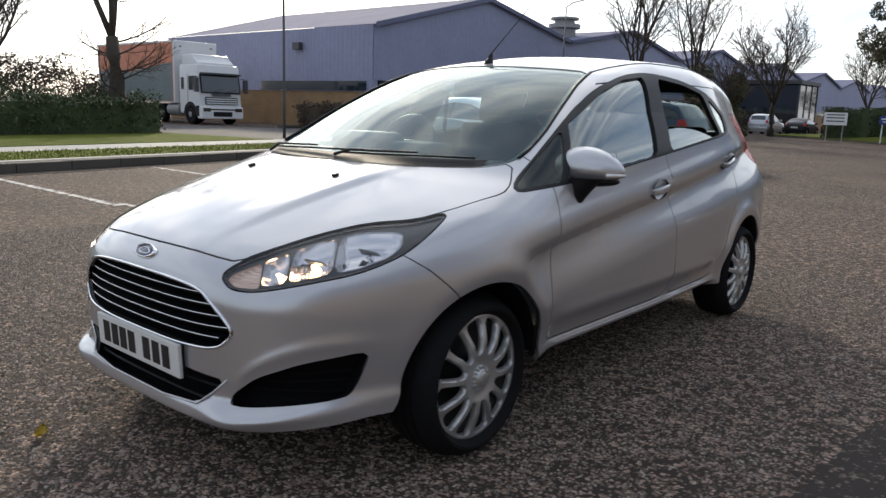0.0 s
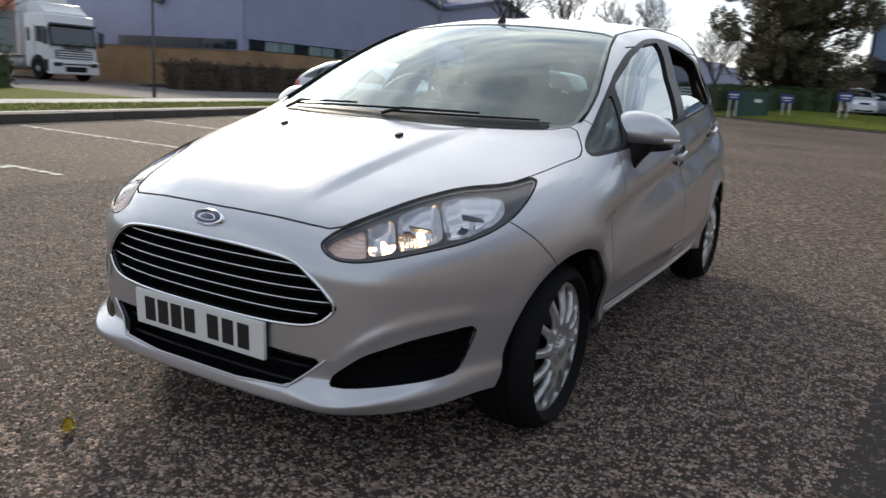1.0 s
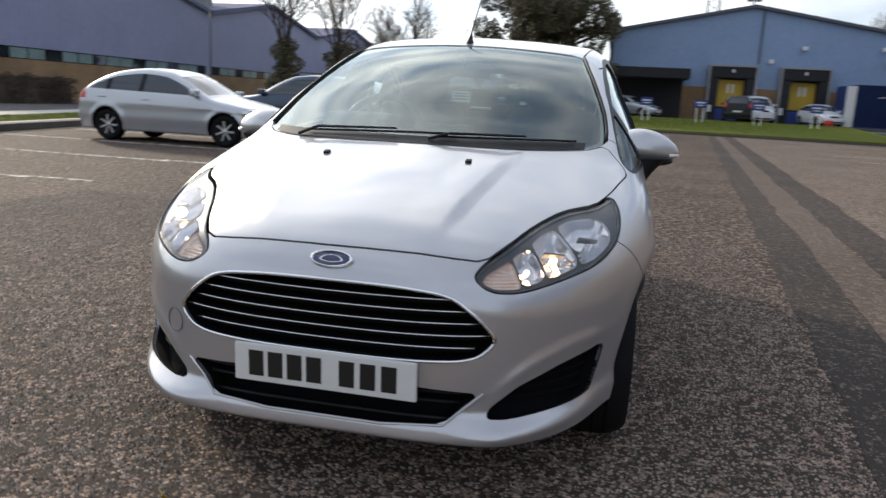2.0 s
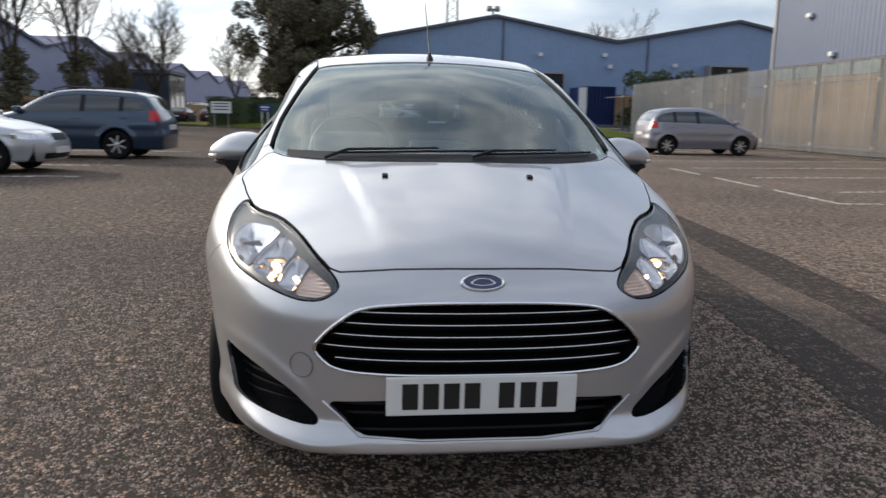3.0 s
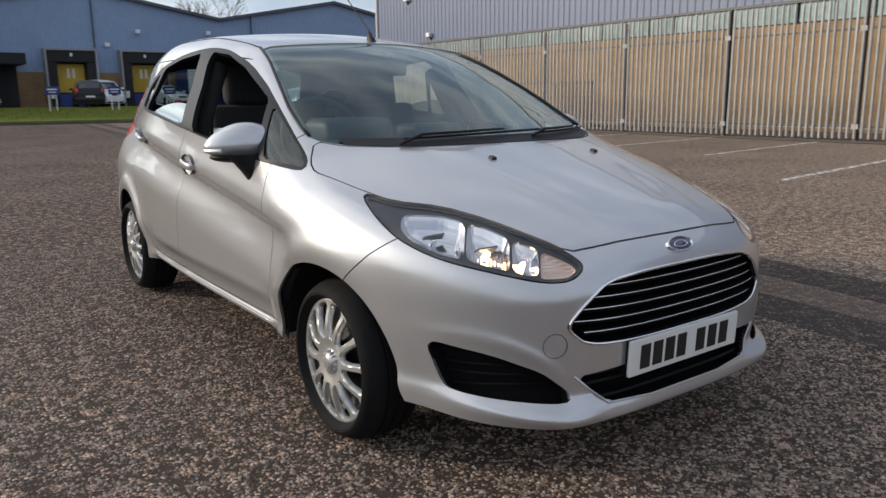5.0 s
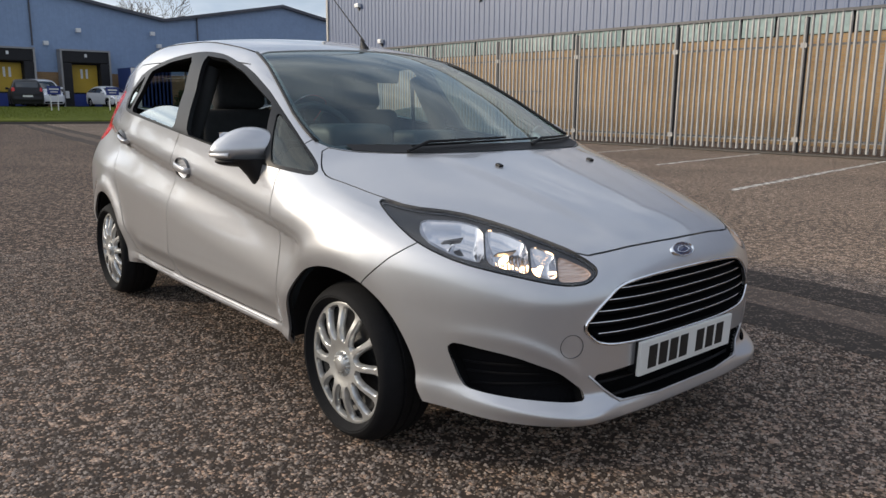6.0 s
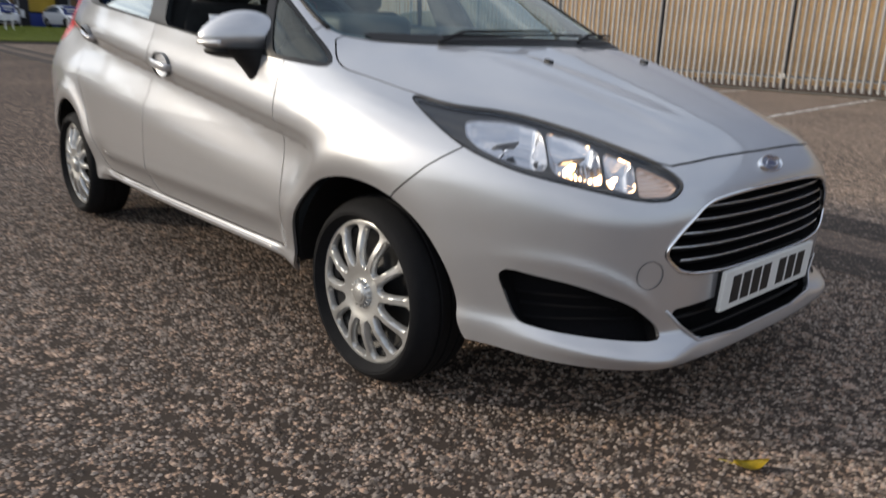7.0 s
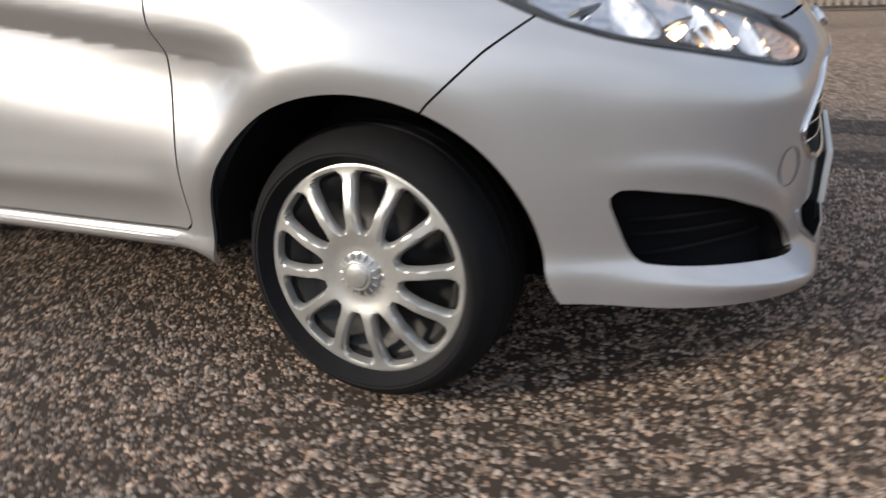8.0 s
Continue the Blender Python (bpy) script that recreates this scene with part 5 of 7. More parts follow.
BLUE = mat("blue_sheet", (0.235, 0.325, 0.485), rough=0.5, var=0.10, scale=0.5, spec=0.4)
# the shed blue is lightened towards violet: veiling haze put into the colour
SHEDBLUE = mat("hazed_violet_blue_sheet", (0.275, 0.29, 0.415), rough=0.5, var=0.12, scale=0.4, spec=0.4)
SHEDROOF = mat("matt_violet_blue_roof", (0.17, 0.18, 0.265), rough=0.95, var=0.15, scale=0.5, spec=0.1)
BLUEROOF = mat("grey_blue_roof", (0.075, 0.08, 0.10), rough=0.5, var=0.15, scale=0.6)
GREYSHEET = mat("pale_blue_grey_sheet", (0.115, 0.145, 0.225), rough=0.45, var=0.06, scale=0.6)
BRICK = ribbed_brick("buff_brick", (0.31, 0.195, 0.088), (0.25, 0.15, 0.065), (0.23, 0.185, 0.13), 1.0)
OCHRE = ribbed_brick("ochre_brick", (0.34, 0.20, 0.085), (0.27, 0.155, 0.07), (0.28, 0.22, 0.15), 1.0)
BROWNBRICK = ribbed_brick("dark_brown_brick", (0.115, 0.07, 0.045), (0.09, 0.055, 0.038), (0.12, 0.10, 0.08), 1.0)
GALV = mat("galvanised_steel", (0.31, 0.305, 0.30), rough=0.55, metal=0.25, var=0.22, scale=6, objvar=0.7)
DARKPOST = mat("weathered_post", (0.085, 0.085, 0.09), rough=0.55, metal=0.4, var=0.2, scale=6)
CONCRETE = mat("concrete", (0.20, 0.185, 0.165), rough=0.9, var=0.2, scale=3, bump=0.002, bscale=60)
KERBDARK = mat("kerb_stone", (0.085, 0.075, 0.065), rough=0.9, var=0.3, scale=4, bump=0.003, bscale=50, objvar=0.5)
PATHSTONE = mat("pale_path", (0.42, 0.40, 0.36), rough=0.9, var=0.15, scale=2)
GRASS = mat("short_grass", (0.115, 0.135, 0.024), rough=1.0, spec=0.1, var=0.45, scale=3.0, bump=0.03, bscale=30)
BLADE = mat("grass_blade", (0.15, 0.175, 0.03), rough=0.95, spec=0.15, var=0.3, scale=2)
LEAF = mat("hedge_leaf", (0.040, 0.062, 0.018), rough=0.6, var=0.5, scale=1.5)
BROWNLEAF = mat("brown_twig_bush", (0.075, 0.055, 0.038), rough=0.9, var=0.4, scale=2)
EVERGREEN = mat("evergreen_leaf", (0.105, 0.092, 0.048), rough=0.55, var=0.5, scale=1.0)
BARK = mat("bark", (0.060, 0.048, 0.038), rough=0.95, var=0.4, scale=5, bump=0.01, bscale=30)
TWIG = mat("twig", (0.085, 0.065, 0.05), rough=0.95, var=0.3, scale=4)
WHITE = mat("white_painted_metal", (0.74, 0.74, 0.73), rough=0.4, var=0.06, scale=4)
SIGNBLUE = mat("sign_blue", (0.02, 0.04, 0.20), rough=0.4, var=0.1, scale=6)
GREENBOX = mat("green_cabinet_paint", (0.018, 0.06, 0.04), rough=0.5, var=0.2, scale=3)
YELLOW = mat("yellow_door", (0.55, 0.36, 0.03), rough=0.5, var=0.12, scale=2)
BLACKRUB = mat("dock_rubber", (0.015, 0.015, 0.017), rough=0.8, var=0.3, scale=3)
ROOFLIGHT = mat("translucent_strip", (0.22, 0.30, 0.29), rough=0.18, var=0.35, scale=0.7, coat=0.4)
ORANGE = mat("faded_orange_sheet", (0.62, 0.22, 0.12), rough=0.5, var=0.15, scale=0.8)
TEALGREY = mat("grey_green_graphic", (0.16, 0.20, 0.20), rough=0.5, var=0.2, scale=0.8)
RED = mat("red_plastic", (0.45, 0.03, 0.02), rough=0.45, var=0.1, scale=4)
CONTBLUE = mat("blue_container", (0.022, 0.050, 0.18), rough=0.5, var=0.2, scale=2)
DARKGLASS = mat("dark_window", (0.02, 0.028, 0.035), rough=0.06, coat=1.0)

# ---- verge, path, road ----
KD = Vector((-0.21, 0.978, 0)).normalized()        # the kerb's run
KN = Vector((-KD.y, KD.x, 0))                      # away from the car park
K0 = Vector((-9.35, 0.0, 0))


def kp(along, off):
    p = K0 + KD * along + KN * off
    return (p.x, p.y)


verge = thing("grass_verge", "mown green grass verge behind the kerb", "grass", kind="structure")
part("near_grass", prism(bmesh.new(), [kp(-8, 0.50), kp(70, 0.50), kp(70, 2.6), kp(-8, 2.6)], 0, 0.125), GRASS, verge)
part("far_grass", prism(bmesh.new(), [kp(-8, 4.1), kp(13, 4.1), kp(12.9, 10.5), kp(-8, 10.5)], 0, 0.13), GRASS, verge)
foot = thing("footpath", "pale concrete footpath beside the verge", "path", kind="structure")
part("path_slab", prism(bmesh.new(), [kp(-8, 2.6), kp(70, 2.6), kp(70, 4.1), kp(-8, 4.1)], 0, 0.115), PATHSTONE, foot)
road = thing("road", "grey tarmac estate road", "road", kind="structure")
part("road_sheet", prism(bmesh.new(), [kp(13.2, 4.15), kp(70, 4.15), kp(70, 13.0), kp(24, 13.0), kp(17, 24), kp(15, 44), kp(11, 44), kp(11.5, 9.7)], 0, 0.02), ROADTAR, road)
kerb = thing("kerb", "weathered concrete kerb stones edging the car park", "kerb", kind="structure")
first = None
for i in range(60):
    a = -8 + i * 0.92
    if first is None:
        first = part("kerb_stone", boxm(-0.455, 0.455, -0.14, 0.14, 0, 0.15, 0.018), KERBDARK, kerb)
        ks_ = first
    else:
        ks_ = new("kerb_stone", first.data)
        ks_.parent = kerb
    x, y = kp(a, 0.14)
    ks_.matrix_basis = pose(x, y, random.uniform(-0.006, 0.004), 0, 0, math.degrees(math.atan2(KD.y, KD.x)))
part("pale_edging", prism(bmesh.new(), [kp(-8, 0.28), kp(47, 0.28), kp(47, 0.50), kp(-8, 0.50)], 0, 0.155), PATHSTONE, kerb, "pale concrete edging strip")
part("gutter", prism(bmesh.new(), [kp(-8, -0.34), kp(47, -0.34), kp(47, 0.02), kp(-8, 0.02)], -0.02, 0.006), PATCHTAR, kerb, "dark tarred gutter")
farkerb = thing("far_kerb", "dark kerb along the far side of the road", "kerb", kind="structure")
part("kerb_run", prism(bmesh.new(), [kp(24, 13.0), kp(70, 13.0), kp(70, 13.4), kp(24, 13.4)], 0, 0.16), KERBDARK, farkerb)

bank = thing("grass_bank", "green grass bank with a worn edge at the end of the car park", "grass", kind="structure")
part("bank_turf", prism(bmesh.new(), [(-16, 57), (-9, 50), (-4, 44), (2, 38.6), (14.8, 36.6), (15.0, 49), (-3, 50), (-16, 60)], 0, 0.16), GRASS, bank)
for v in bank.children[0].data.vertices:
    if v.co.z > 0.1 and v.co.y > 48.5 and v.co.x > -3.5:
        v.co.z = 0.72
part("bank_edge", prism(bmesh.new(), [(-16, 56.7), (-9, 49.7), (-4, 43.7), (2, 38.3), (14.8, 36.3), (14.8, 36.6), (2, 38.6), (-4, 44), (-9, 50), (-16, 57)], 0, 0.10), KERBDARK, bank)
yard = thing("loading_yard", "raised grey tarmac yard before the warehouse", "pavement", kind="structure")
part("yard_slab", prism(bmesh.new(), [(-3.0, 50.0), (15.0, 49.0), (19.0, 49.0), (19.0, 57.0), (-3.0, 57.0)], 0, 0.66), ROADTAR, yard)


def blades(name, spots, height, label):
    """Many short blades of grass in one mesh."""
    rng = np.random.RandomState(len(spots))
    n = len(spots)
    a = rng.uniform(0, math.tau, n)
    h = height * rng.uniform(0.5, 1.3, n)
    w = 0.012
    d = np.stack([np.cos(a) * w, np.sin(a) * w, np.zeros(n)], -1)
    p = np.array(spots)
    lean = np.stack([rng.normal(0, 0.3, n) * h, rng.normal(0, 0.3, n) * h, h], -1)
    v = np.stack([p - d, p + d, p + lean], 1).reshape(-1, 3)
    me = bpy.data.meshes.new(name)
    me.from_pydata(v.tolist(), [], np.arange(3 * n).reshape(-1, 3).tolist())
    me.materials.append(BLADE)
    return tagged(new(name, me), label, "grass", kind="stuff")


rng = random.Random(4)
blades("verge_grass_blades", [(*kp(rng.uniform(-4, 34), rng.uniform(0.50, 2.6)), 0.12) for _ in range(16000)], 0.045, "short green grass blades on the verge")
blades("bank_grass_blades", [(rng.uniform(-4, 14.5), (yy := rng.uniform(39.0, 48.5)), 0.155 + max(0.0, yy - 38.5) * 0.053) for _ in range(9000)], 0.09, "short green grass blades on the bank")


def leaf_cloud(name, centres, sizes, material, count, leaf, seed, parent, flat=0.0):
    """A crown of many small bent leaves filling overlapping lumps, thinner towards the rim."""
    rng = np.random.RandomState(seed)
    c, s = np.array(centres, float), np.array(sizes, float)
    vol = s[:, 0] * s[:, 1] * s[:, 2]
    pick = rng.choice(len(c), count, p=vol / vol.sum())
    d = rng.normal(0, 1, (count, 3))
    d /= np.linalg.norm(d, axis=1, keepdims=True)
    r = rng.uniform(0.25, 1, count) ** 0.45
    p = c[pick] + d * r[:, None] * s[pick]
    u = rng.normal(0, 1, (count, 3))
    u /= np.linalg.norm(u, axis=1, keepdims=True)
    w = np.cross(u, rng.normal(0, 1, (count, 3)))
    w /= np.linalg.norm(w, axis=1, keepdims=True)
    k = leaf * rng.uniform(0.6, 1.4, count)[:, None]
    v = np.stack([p - u * k, p + w * k * 0.45, p + u * k, p - w * k * 0.45 + np.cross(u, w) * k * 0.2], 1).reshape(-1, 3)
    me = bpy.data.meshes.new(name)
    f = np.arange(4 * count).reshape(-1, 4)
    me.from_pydata(v.tolist(), [], f.tolist())
    me.materials.append(material)
    ob = new(name, me)
    ob.parent = parent
    return ob


def hedge(label, outline_pts, z0, z1, material, count, leaf, seed):
    """A clipped hedge: leafy skin over a dark twiggy core."""
    h = thing("hedge", label, "hedge")
    bm = prism(bmesh.new(), outline_pts, z0, z1 - 0.12)
    part("hedge_core", bm, BROWNLEAF if material is BROWNLEAF else LEAF, h)
    rng = random.Random(seed)
    n = len(outline_pts)
    cs, ss = [], []
    for i in range(n):
        (ax, ay), (bx_, by2) = outline_pts[i], outline_pts[(i + 1) % n]
        m = max(2, int(math.hypot(bx_ - ax, by2 - ay) / 0.6))
        for k in range(m):
            t = (k + rng.random()) / m
            for z in np.arange(z0 + 0.25, z1, 0.38):
                cs.append((ax + (bx_ - ax) * t, ay + (by2 - ay) * t, z + rng.uniform(-0.1, 0.1)))
                ss.append((0.38, 0.38, 0.30))
    xs, ys = [p[0] for p in outline_pts], [p[1] for p in outline_pts]
    for _ in range(len(cs) // 3):
        t = rng.random()
        i = rng.randrange(n)
        j = (i + n // 2) % n
        cs.append((outline_pts[i][0] * t + outline_pts[j][0] * (1 - t), outline_pts[i][1] * t + outline_pts[j][1] * (1 - t), z1 - 0.08))
        ss.append((0.5, 0.5, 0.16))
    leaf_cloud("leaves", cs, ss, material, count, leaf, seed, h)
    return h


hedge("dense dark green clipped hedge beside the footpath", [kp(-10, 8.2), kp(12.6, 8.4), kp(12.6, 10.2), kp(-10, 10.2)], 0.1, 1.12, LEAF, 30000, 0.055, 11)
hedge("low brown bare hedge before the brick wall", [(-25.9, 20.8), (-24.9, 20.8), (-24.9, 29.5), (-25.9, 29.5)], 0.0, 1.15, BROWNLEAF, 12000, 0.06, 12)
hedge("dark green hedge behind the grass bank", [(-11, 52.0), (-1.5, 50.6), (-1.3, 52.0), (-11, 53.4)], 0.0, 2.1, LEAF, 16000, 0.075, 13)


# ---- trees ----
def bare_tree(x, y, height, spread, trunk, seed, label, fork=0.3, mains=6, ivy=0, low=0, fine=0.008):
    """A leafless tree: trunk, limbs fanning out and curving up, side branches and fine twigs along all of them."""
    t = thing("bare_tree", label, "tree", (x, y, 0))
    rng = random.Random(seed)
    limbs, twigs, tk = bmesh.new(), bmesh.new(), bmesh.new()
    top = height * fork
    pts = [Vector((rng.uniform(-0.02, 0.02) * k, rng.uniform(-0.02, 0.02) * k, top * k / 5)) for k in range(6)]
    pts[0] = Vector((0, 0, -0.05))
    tube(tk, pts, trunk * 1.25, 10, taper=trunk * 0.8)
    part("trunk", tk, BARK, t, smooth=True)

    def shoot(p, d, length, r, level):
        """One limb as a bent line with smaller shoots along its outer part."""
        n = 6 if level < 2 else 4 if level == 2 else 3
        q, dirs = [p], [d]
        sway = Vector((rng.uniform(-1, 1), rng.uniform(-1, 1), rng.uniform(-0.4, 0.4))) * 0.16
        for k in range(n):
            sway = sway * 0.7 + Vector((rng.uniform(-1, 1), rng.uniform(-1, 1), rng.uniform(-0.5, 0.5))) * 0.10
            d = (d + sway + Vector((0, 0, 0.07))).normalized()
            q.append(q[-1] + d * length / n)
            dirs.append(d)
        tube(limbs if level < 2 else twigs, q, r, (7, 5, 3, 3)[level], taper=max(r * 0.35, fine * 0.6))
        if level == 3:
            return
        count = (9, 8, 5)[level]
        for j in range(count):
            f = 0.22 + 0.78 * (j + rng.random() * 0.6) / count
            i = min(int(f * n), n - 1)
            base_ = q[i].lerp(q[i + 1], f * n - i) if f < 1 else q[n]
            side = dirs[i + 1].cross(Vector((rng.uniform(-1, 1), rng.uniform(-1, 1), rng.uniform(-1, 1)))).normalized()
            side.z += 0.12
            nd = (dirs[i + 1] * 0.80 + side * rng.uniform(0.45, 0.85)).normalized()
            shoot(base_, nd, length * rng.uniform(0.34, 0.52) * (1.15 - 0.45 * f), max(r * (0.50 if level < 2 else 0.6) * (1.1 - 0.5 * f), fine), level + 1)
    for k in range(mains):
        a = k * math.tau / mains + rng.uniform(-0.35, 0.35)
        lean_ = spread * (rng.uniform(0.75, 1.1) if k else 0.15)
        d = Vector((math.cos(a) * lean_, math.sin(a) * lean_, 1)).normalized()
        shoot(pts[5] - Vector((0, 0, 0.12 * height * fork * rng.random())), d, height * (1 - fork) * rng.uniform(0.75, 0.95), trunk * 0.42, 0)
    for k in range(low):
        a = rng.uniform(0, math.tau)
        q0 = pts[2].lerp(pts[5], rng.uniform(0.1, 1.0))
        shoot(q0, Vector((math.cos(a), math.sin(a), rng.uniform(-0.05, 0.45))).normalized(), rng.uniform(1.2, 2.1), 0.035, 1)
    part("branchwork", limbs, BARK, t, smooth=True)
    tagged(part("twig_mass", twigs, TWIG, t), kind="stuff")
    if ivy:
        cs = [(rng.uniform(-0.5, 0.5), rng.uniform(-0.5, 0.5), z) for z in np.arange(0.4, ivy, 0.35)]
        leaf_cloud("ivy", cs, [(0.75, 0.75, 0.5)] * len(cs), EVERGREEN, 5000, 0.10, seed, t)
    return t


bare_tree(-21.6, 9.9, 9.0, 0.50, 0.24, 21, "bare winter tree with a thick dark trunk by the hedge", 0.34, 3, low=9, fine=0.006)
bare_tree(-24.5, 7.0, 6.4, 0.95, 0.15, 22, "bare winter tree with drooping twigs behind the hedge", 0.30, 5, low=6, fine=0.006)
bare_tree(-19.3, 41.5, 10.5, 0.42, 0.20, 23, "tall bare tree with an ivy-covered trunk by the blue sheds", 0.32, 6, ivy=4.2)
bare_tree(-18.2, 47.5, 10.5, 0.45, 0.20, 24, "tall bare tree with an ivy-covered trunk by the blue sheds", 0.32, 6, ivy=4.6)
bare_tree(-17.0, 52.0, 6.0, 0.6, 0.16, 28, "small bushy bare tree by the blue sheds", 0.2, 6, ivy=4.2)
bare_tree(-15.6, 56.0, 9.3, 0.85, 0.20, 25, "round-headed bare tree at the edge of the car park", 0.26, 8, fine=0.010)
bare_tree(-11.5, 66.0, 7.6, 0.5, 0.14, 26, "small bare tree behind the hedge", 0.3, 6, fine=0.010)
bare_tree(34.0, 100.0, 15.0, 0.7, 0.25, 27, "far bare tree behind the warehouse roof", 0.35, 6, fine=0.016)

ever = thing("evergreen_tree", "large dark evergreen tree with a rounded crown on the bank", "tree", (-4.6, 53.5, 0))
tk = bmesh.new()
tube(tk, [(0, 0, 0), (0.1, 0, 1.5), (0.0, 0.1, 3.4), (0.2, 0, 6.0)], 0.42, 12, taper=0.2)
part("trunk", tk, BARK, ever, smooth=True)
rng = random.Random(31)
lb, cs, ss = bmesh.new(), [], []
for k in range(190):
    a, z = rng.uniform(0, math.tau), rng.uniform(2.7, 10.8)
    wide = 5.2 * math.sqrt(max(0.05, 1 - ((z - 6.6) / 4.8) ** 2))
    r = wide * rng.uniform(0.2, 0.95)
    c = Vector((math.cos(a) * r, math.sin(a) * r, z))
    tube(lb, [(0.1, 0, max(2.4, z - 2.6)), (c.x * 0.5, c.y * 0.5, z - 1.0), tuple(c)], 0.12, 5, taper=0.03)
    cs.append(tuple(c))
    ss.append((rng.uniform(0.35, 0.95), rng.uniform(0.35, 0.95), rng.uniform(0.4, 1.1)))
for k in range(26):
    c = Vector((rng.uniform(1.2, 5.0), rng.uniform(-2.0, 2.0), rng.uniform(1.6, 4.2)))
    tube(lb, [(0.1, 0, 2.2), (c.x * 0.5, c.y * 0.5, 2.9), tuple(c)], 0.09, 5, taper=0.03)
    cs.append(tuple(c))
    ss.append((rng.uniform(0.4, 0.8), rng.uniform(0.4, 0.8), rng.uniform(0.3, 0.7)))
part("branchwork", lb, BARK, ever)
leaf_cloud("crown", cs, ss, EVERGREEN, 84000, 0.105, 32, ever)

# distant bare woods that close the horizon
far_woods = thing("far_woods", "distant brown bare woods beyond the sheds", "woods", kind="stuff")
rng = random.Random(91)
cs, ss = [], []
for k in range(150):
    x = rng.uniform(-90, 12)
    h = 3.6 + 2.2 * math.sin(x * 0.21) ** 2 + rng.uniform(-0.6, 0.8)
    cs.append((x, 190 + rng.uniform(-5, 5), rng.uniform(0.4, 1.0) * h * 1.5))
    ss.append((2.2, 2.0, rng.uniform(0.8, 1.6)))
leaf_cloud("twig_mass", cs, ss, BROWNLEAF, 22000, 0.24, 92, far_woods)
unit = thing("far_unit", "low brown brick unit with a flat roof behind the hedge", "building", (-3.2, 84.0, 0))
part("wall", boxm(-5.5, 3.4, 0, 9.0, 0, 4.3), BROWNBRICK, unit)
part("roof", boxm(-5.7, 3.6, -0.25, 9.2, 4.3, 4.65, 0.03), BLUEROOF, unit)
for x in (-4.2, -1.6, 1.0):
    part("window", boxm(x - 0.7, x + 0.7, -0.03, 0.05, 1.9, 3.0, 0.01), DARKGLASS, unit)

# far shrubs beyond the hedge
for i, (x, y, h, w) in enumerate(((-44, 13.5, 3.0, 4.0), (-47, 17.5, 3.6, 4.2), (-43, 20.5, 2.8, 3.6), (-50, 10.5, 4.2, 4.6), (-46, 6.0, 3.2, 4.0), (-52, 19.0, 4.6, 4.4), (-55, 24.0, 4.4, 4.6))):
    sh = thing("far_shrub", "brownish green shrub beyond the hedge", "shrub", (x, y, 0), group="far shrubs")
    tube(tk := bmesh.new(), [(0, 0, 0), (0.1, 0.1, h * 0.5)], 0.10, 6, taper=0.05)
    part("trunk", tk, BARK, sh)
    rng = random.Random(40 + i)
    cs = [(rng.uniform(-w, w) * 0.5, rng.uniform(-w, w) * 0.5, rng.uniform(0.3, h * 0.85)) for _ in range(9)]
    leaf_cloud("foliage", cs, [(w * 0.3, w * 0.3, h * 0.25)] * 9, BROWNLEAF if i % 3 else LEAF, 2600, 0.10, 50 + i, sh)

gb = thing("green_shrub", "dull green shrub behind the steel fence", "shrub", (20.6, 50.0, 0))
tube(tk := bmesh.new(), [(0, 0, 0), (0.1, 0.1, 2.2)], 0.14, 6, taper=0.06)
part("trunk", tk, BARK, gb)
rng = random.Random(77)
cs = [(rng.uniform(-1.8, 1.8), rng.uniform(-1.0, 1.0), rng.uniform(0.5, 4.0)) for _ in range(34)]
leaf_cloud("foliage", cs, [(0.9, 0.8, 0.7)] * 34, LEAF, 11000, 0.12, 78, gb)


# ---- buildings ----
def ribs(u0, u1, pitch, depth):
    """The zigzag line of profiled sheet: pairs of place and offset."""
    n = max(1, round((u1 - u0) / pitch))
    out = []
    for i in range(n):
        a = u0 + (u1 - u0) * i / n
        p = (u1 - u0) / n
        out += [(a, 0), (a + p * 0.55, 0), (a + p * 0.65, depth), (a + p * 0.9, depth)]
    out.append((u1, 0))
    return out


def sheet(place, low, high, u0, u1, pitch=0.33, depth=0.035):
    """Profiled sheet from low(u) to high(u); place(u, out, z) gives the point."""
    bm = bmesh.new()
    line = ribs(u0, u1, pitch, depth)
    rows = [(bm.verts.new(place(u, d, low(u))), bm.verts.new(place(u, d, high(u)))) for u, d in line]
    for (a, b), (c, d) in zip(rows, rows[1:]):
        bm.faces.new((a, c, d, b))
    return bm


# double-gabled warehouse across the end
wh = thing("warehouse", "blue ribbed warehouse with two gables and loading docks", "building")
WY = 57.0
gz = lambda u: float(np.interp(u, [0, 9.9, 19.7, 29.7, 42], [6.85, 8.8, 7.12, 9.0, 6.7]))
part("brick_wall", boxm(0, 42, WY, WY + 0.3, 0, 3.05), OCHRE, wh)
part("wall_sheet", sheet(lambda u, d, z: (u, WY - 0.02 - d, z), lambda u: 3.05, gz, 0, 42, 0.33, 0.006), BLUE, wh, "ribbed blue cladding")
part("side_wall", boxm(-0.05, 0.15, WY - 0.02, WY + 34, 0, 6.7), BLUE, wh)
bm = bmesh.new()
xs_ = [-0.3, 9.9, 19.7, 29.7, 42]
zs_ = [6.92, 8.92, 7.24, 9.12, 6.8]
rr_ = [(bm.verts.new((x, WY - 0.35, z)), bm.verts.new((x, WY + 34, z)), bm.verts.new((x, WY - 0.35, z - 0.22)), bm.verts.new((x, WY + 34, z - 0.22))) for x, z in zip(xs_, zs_)]
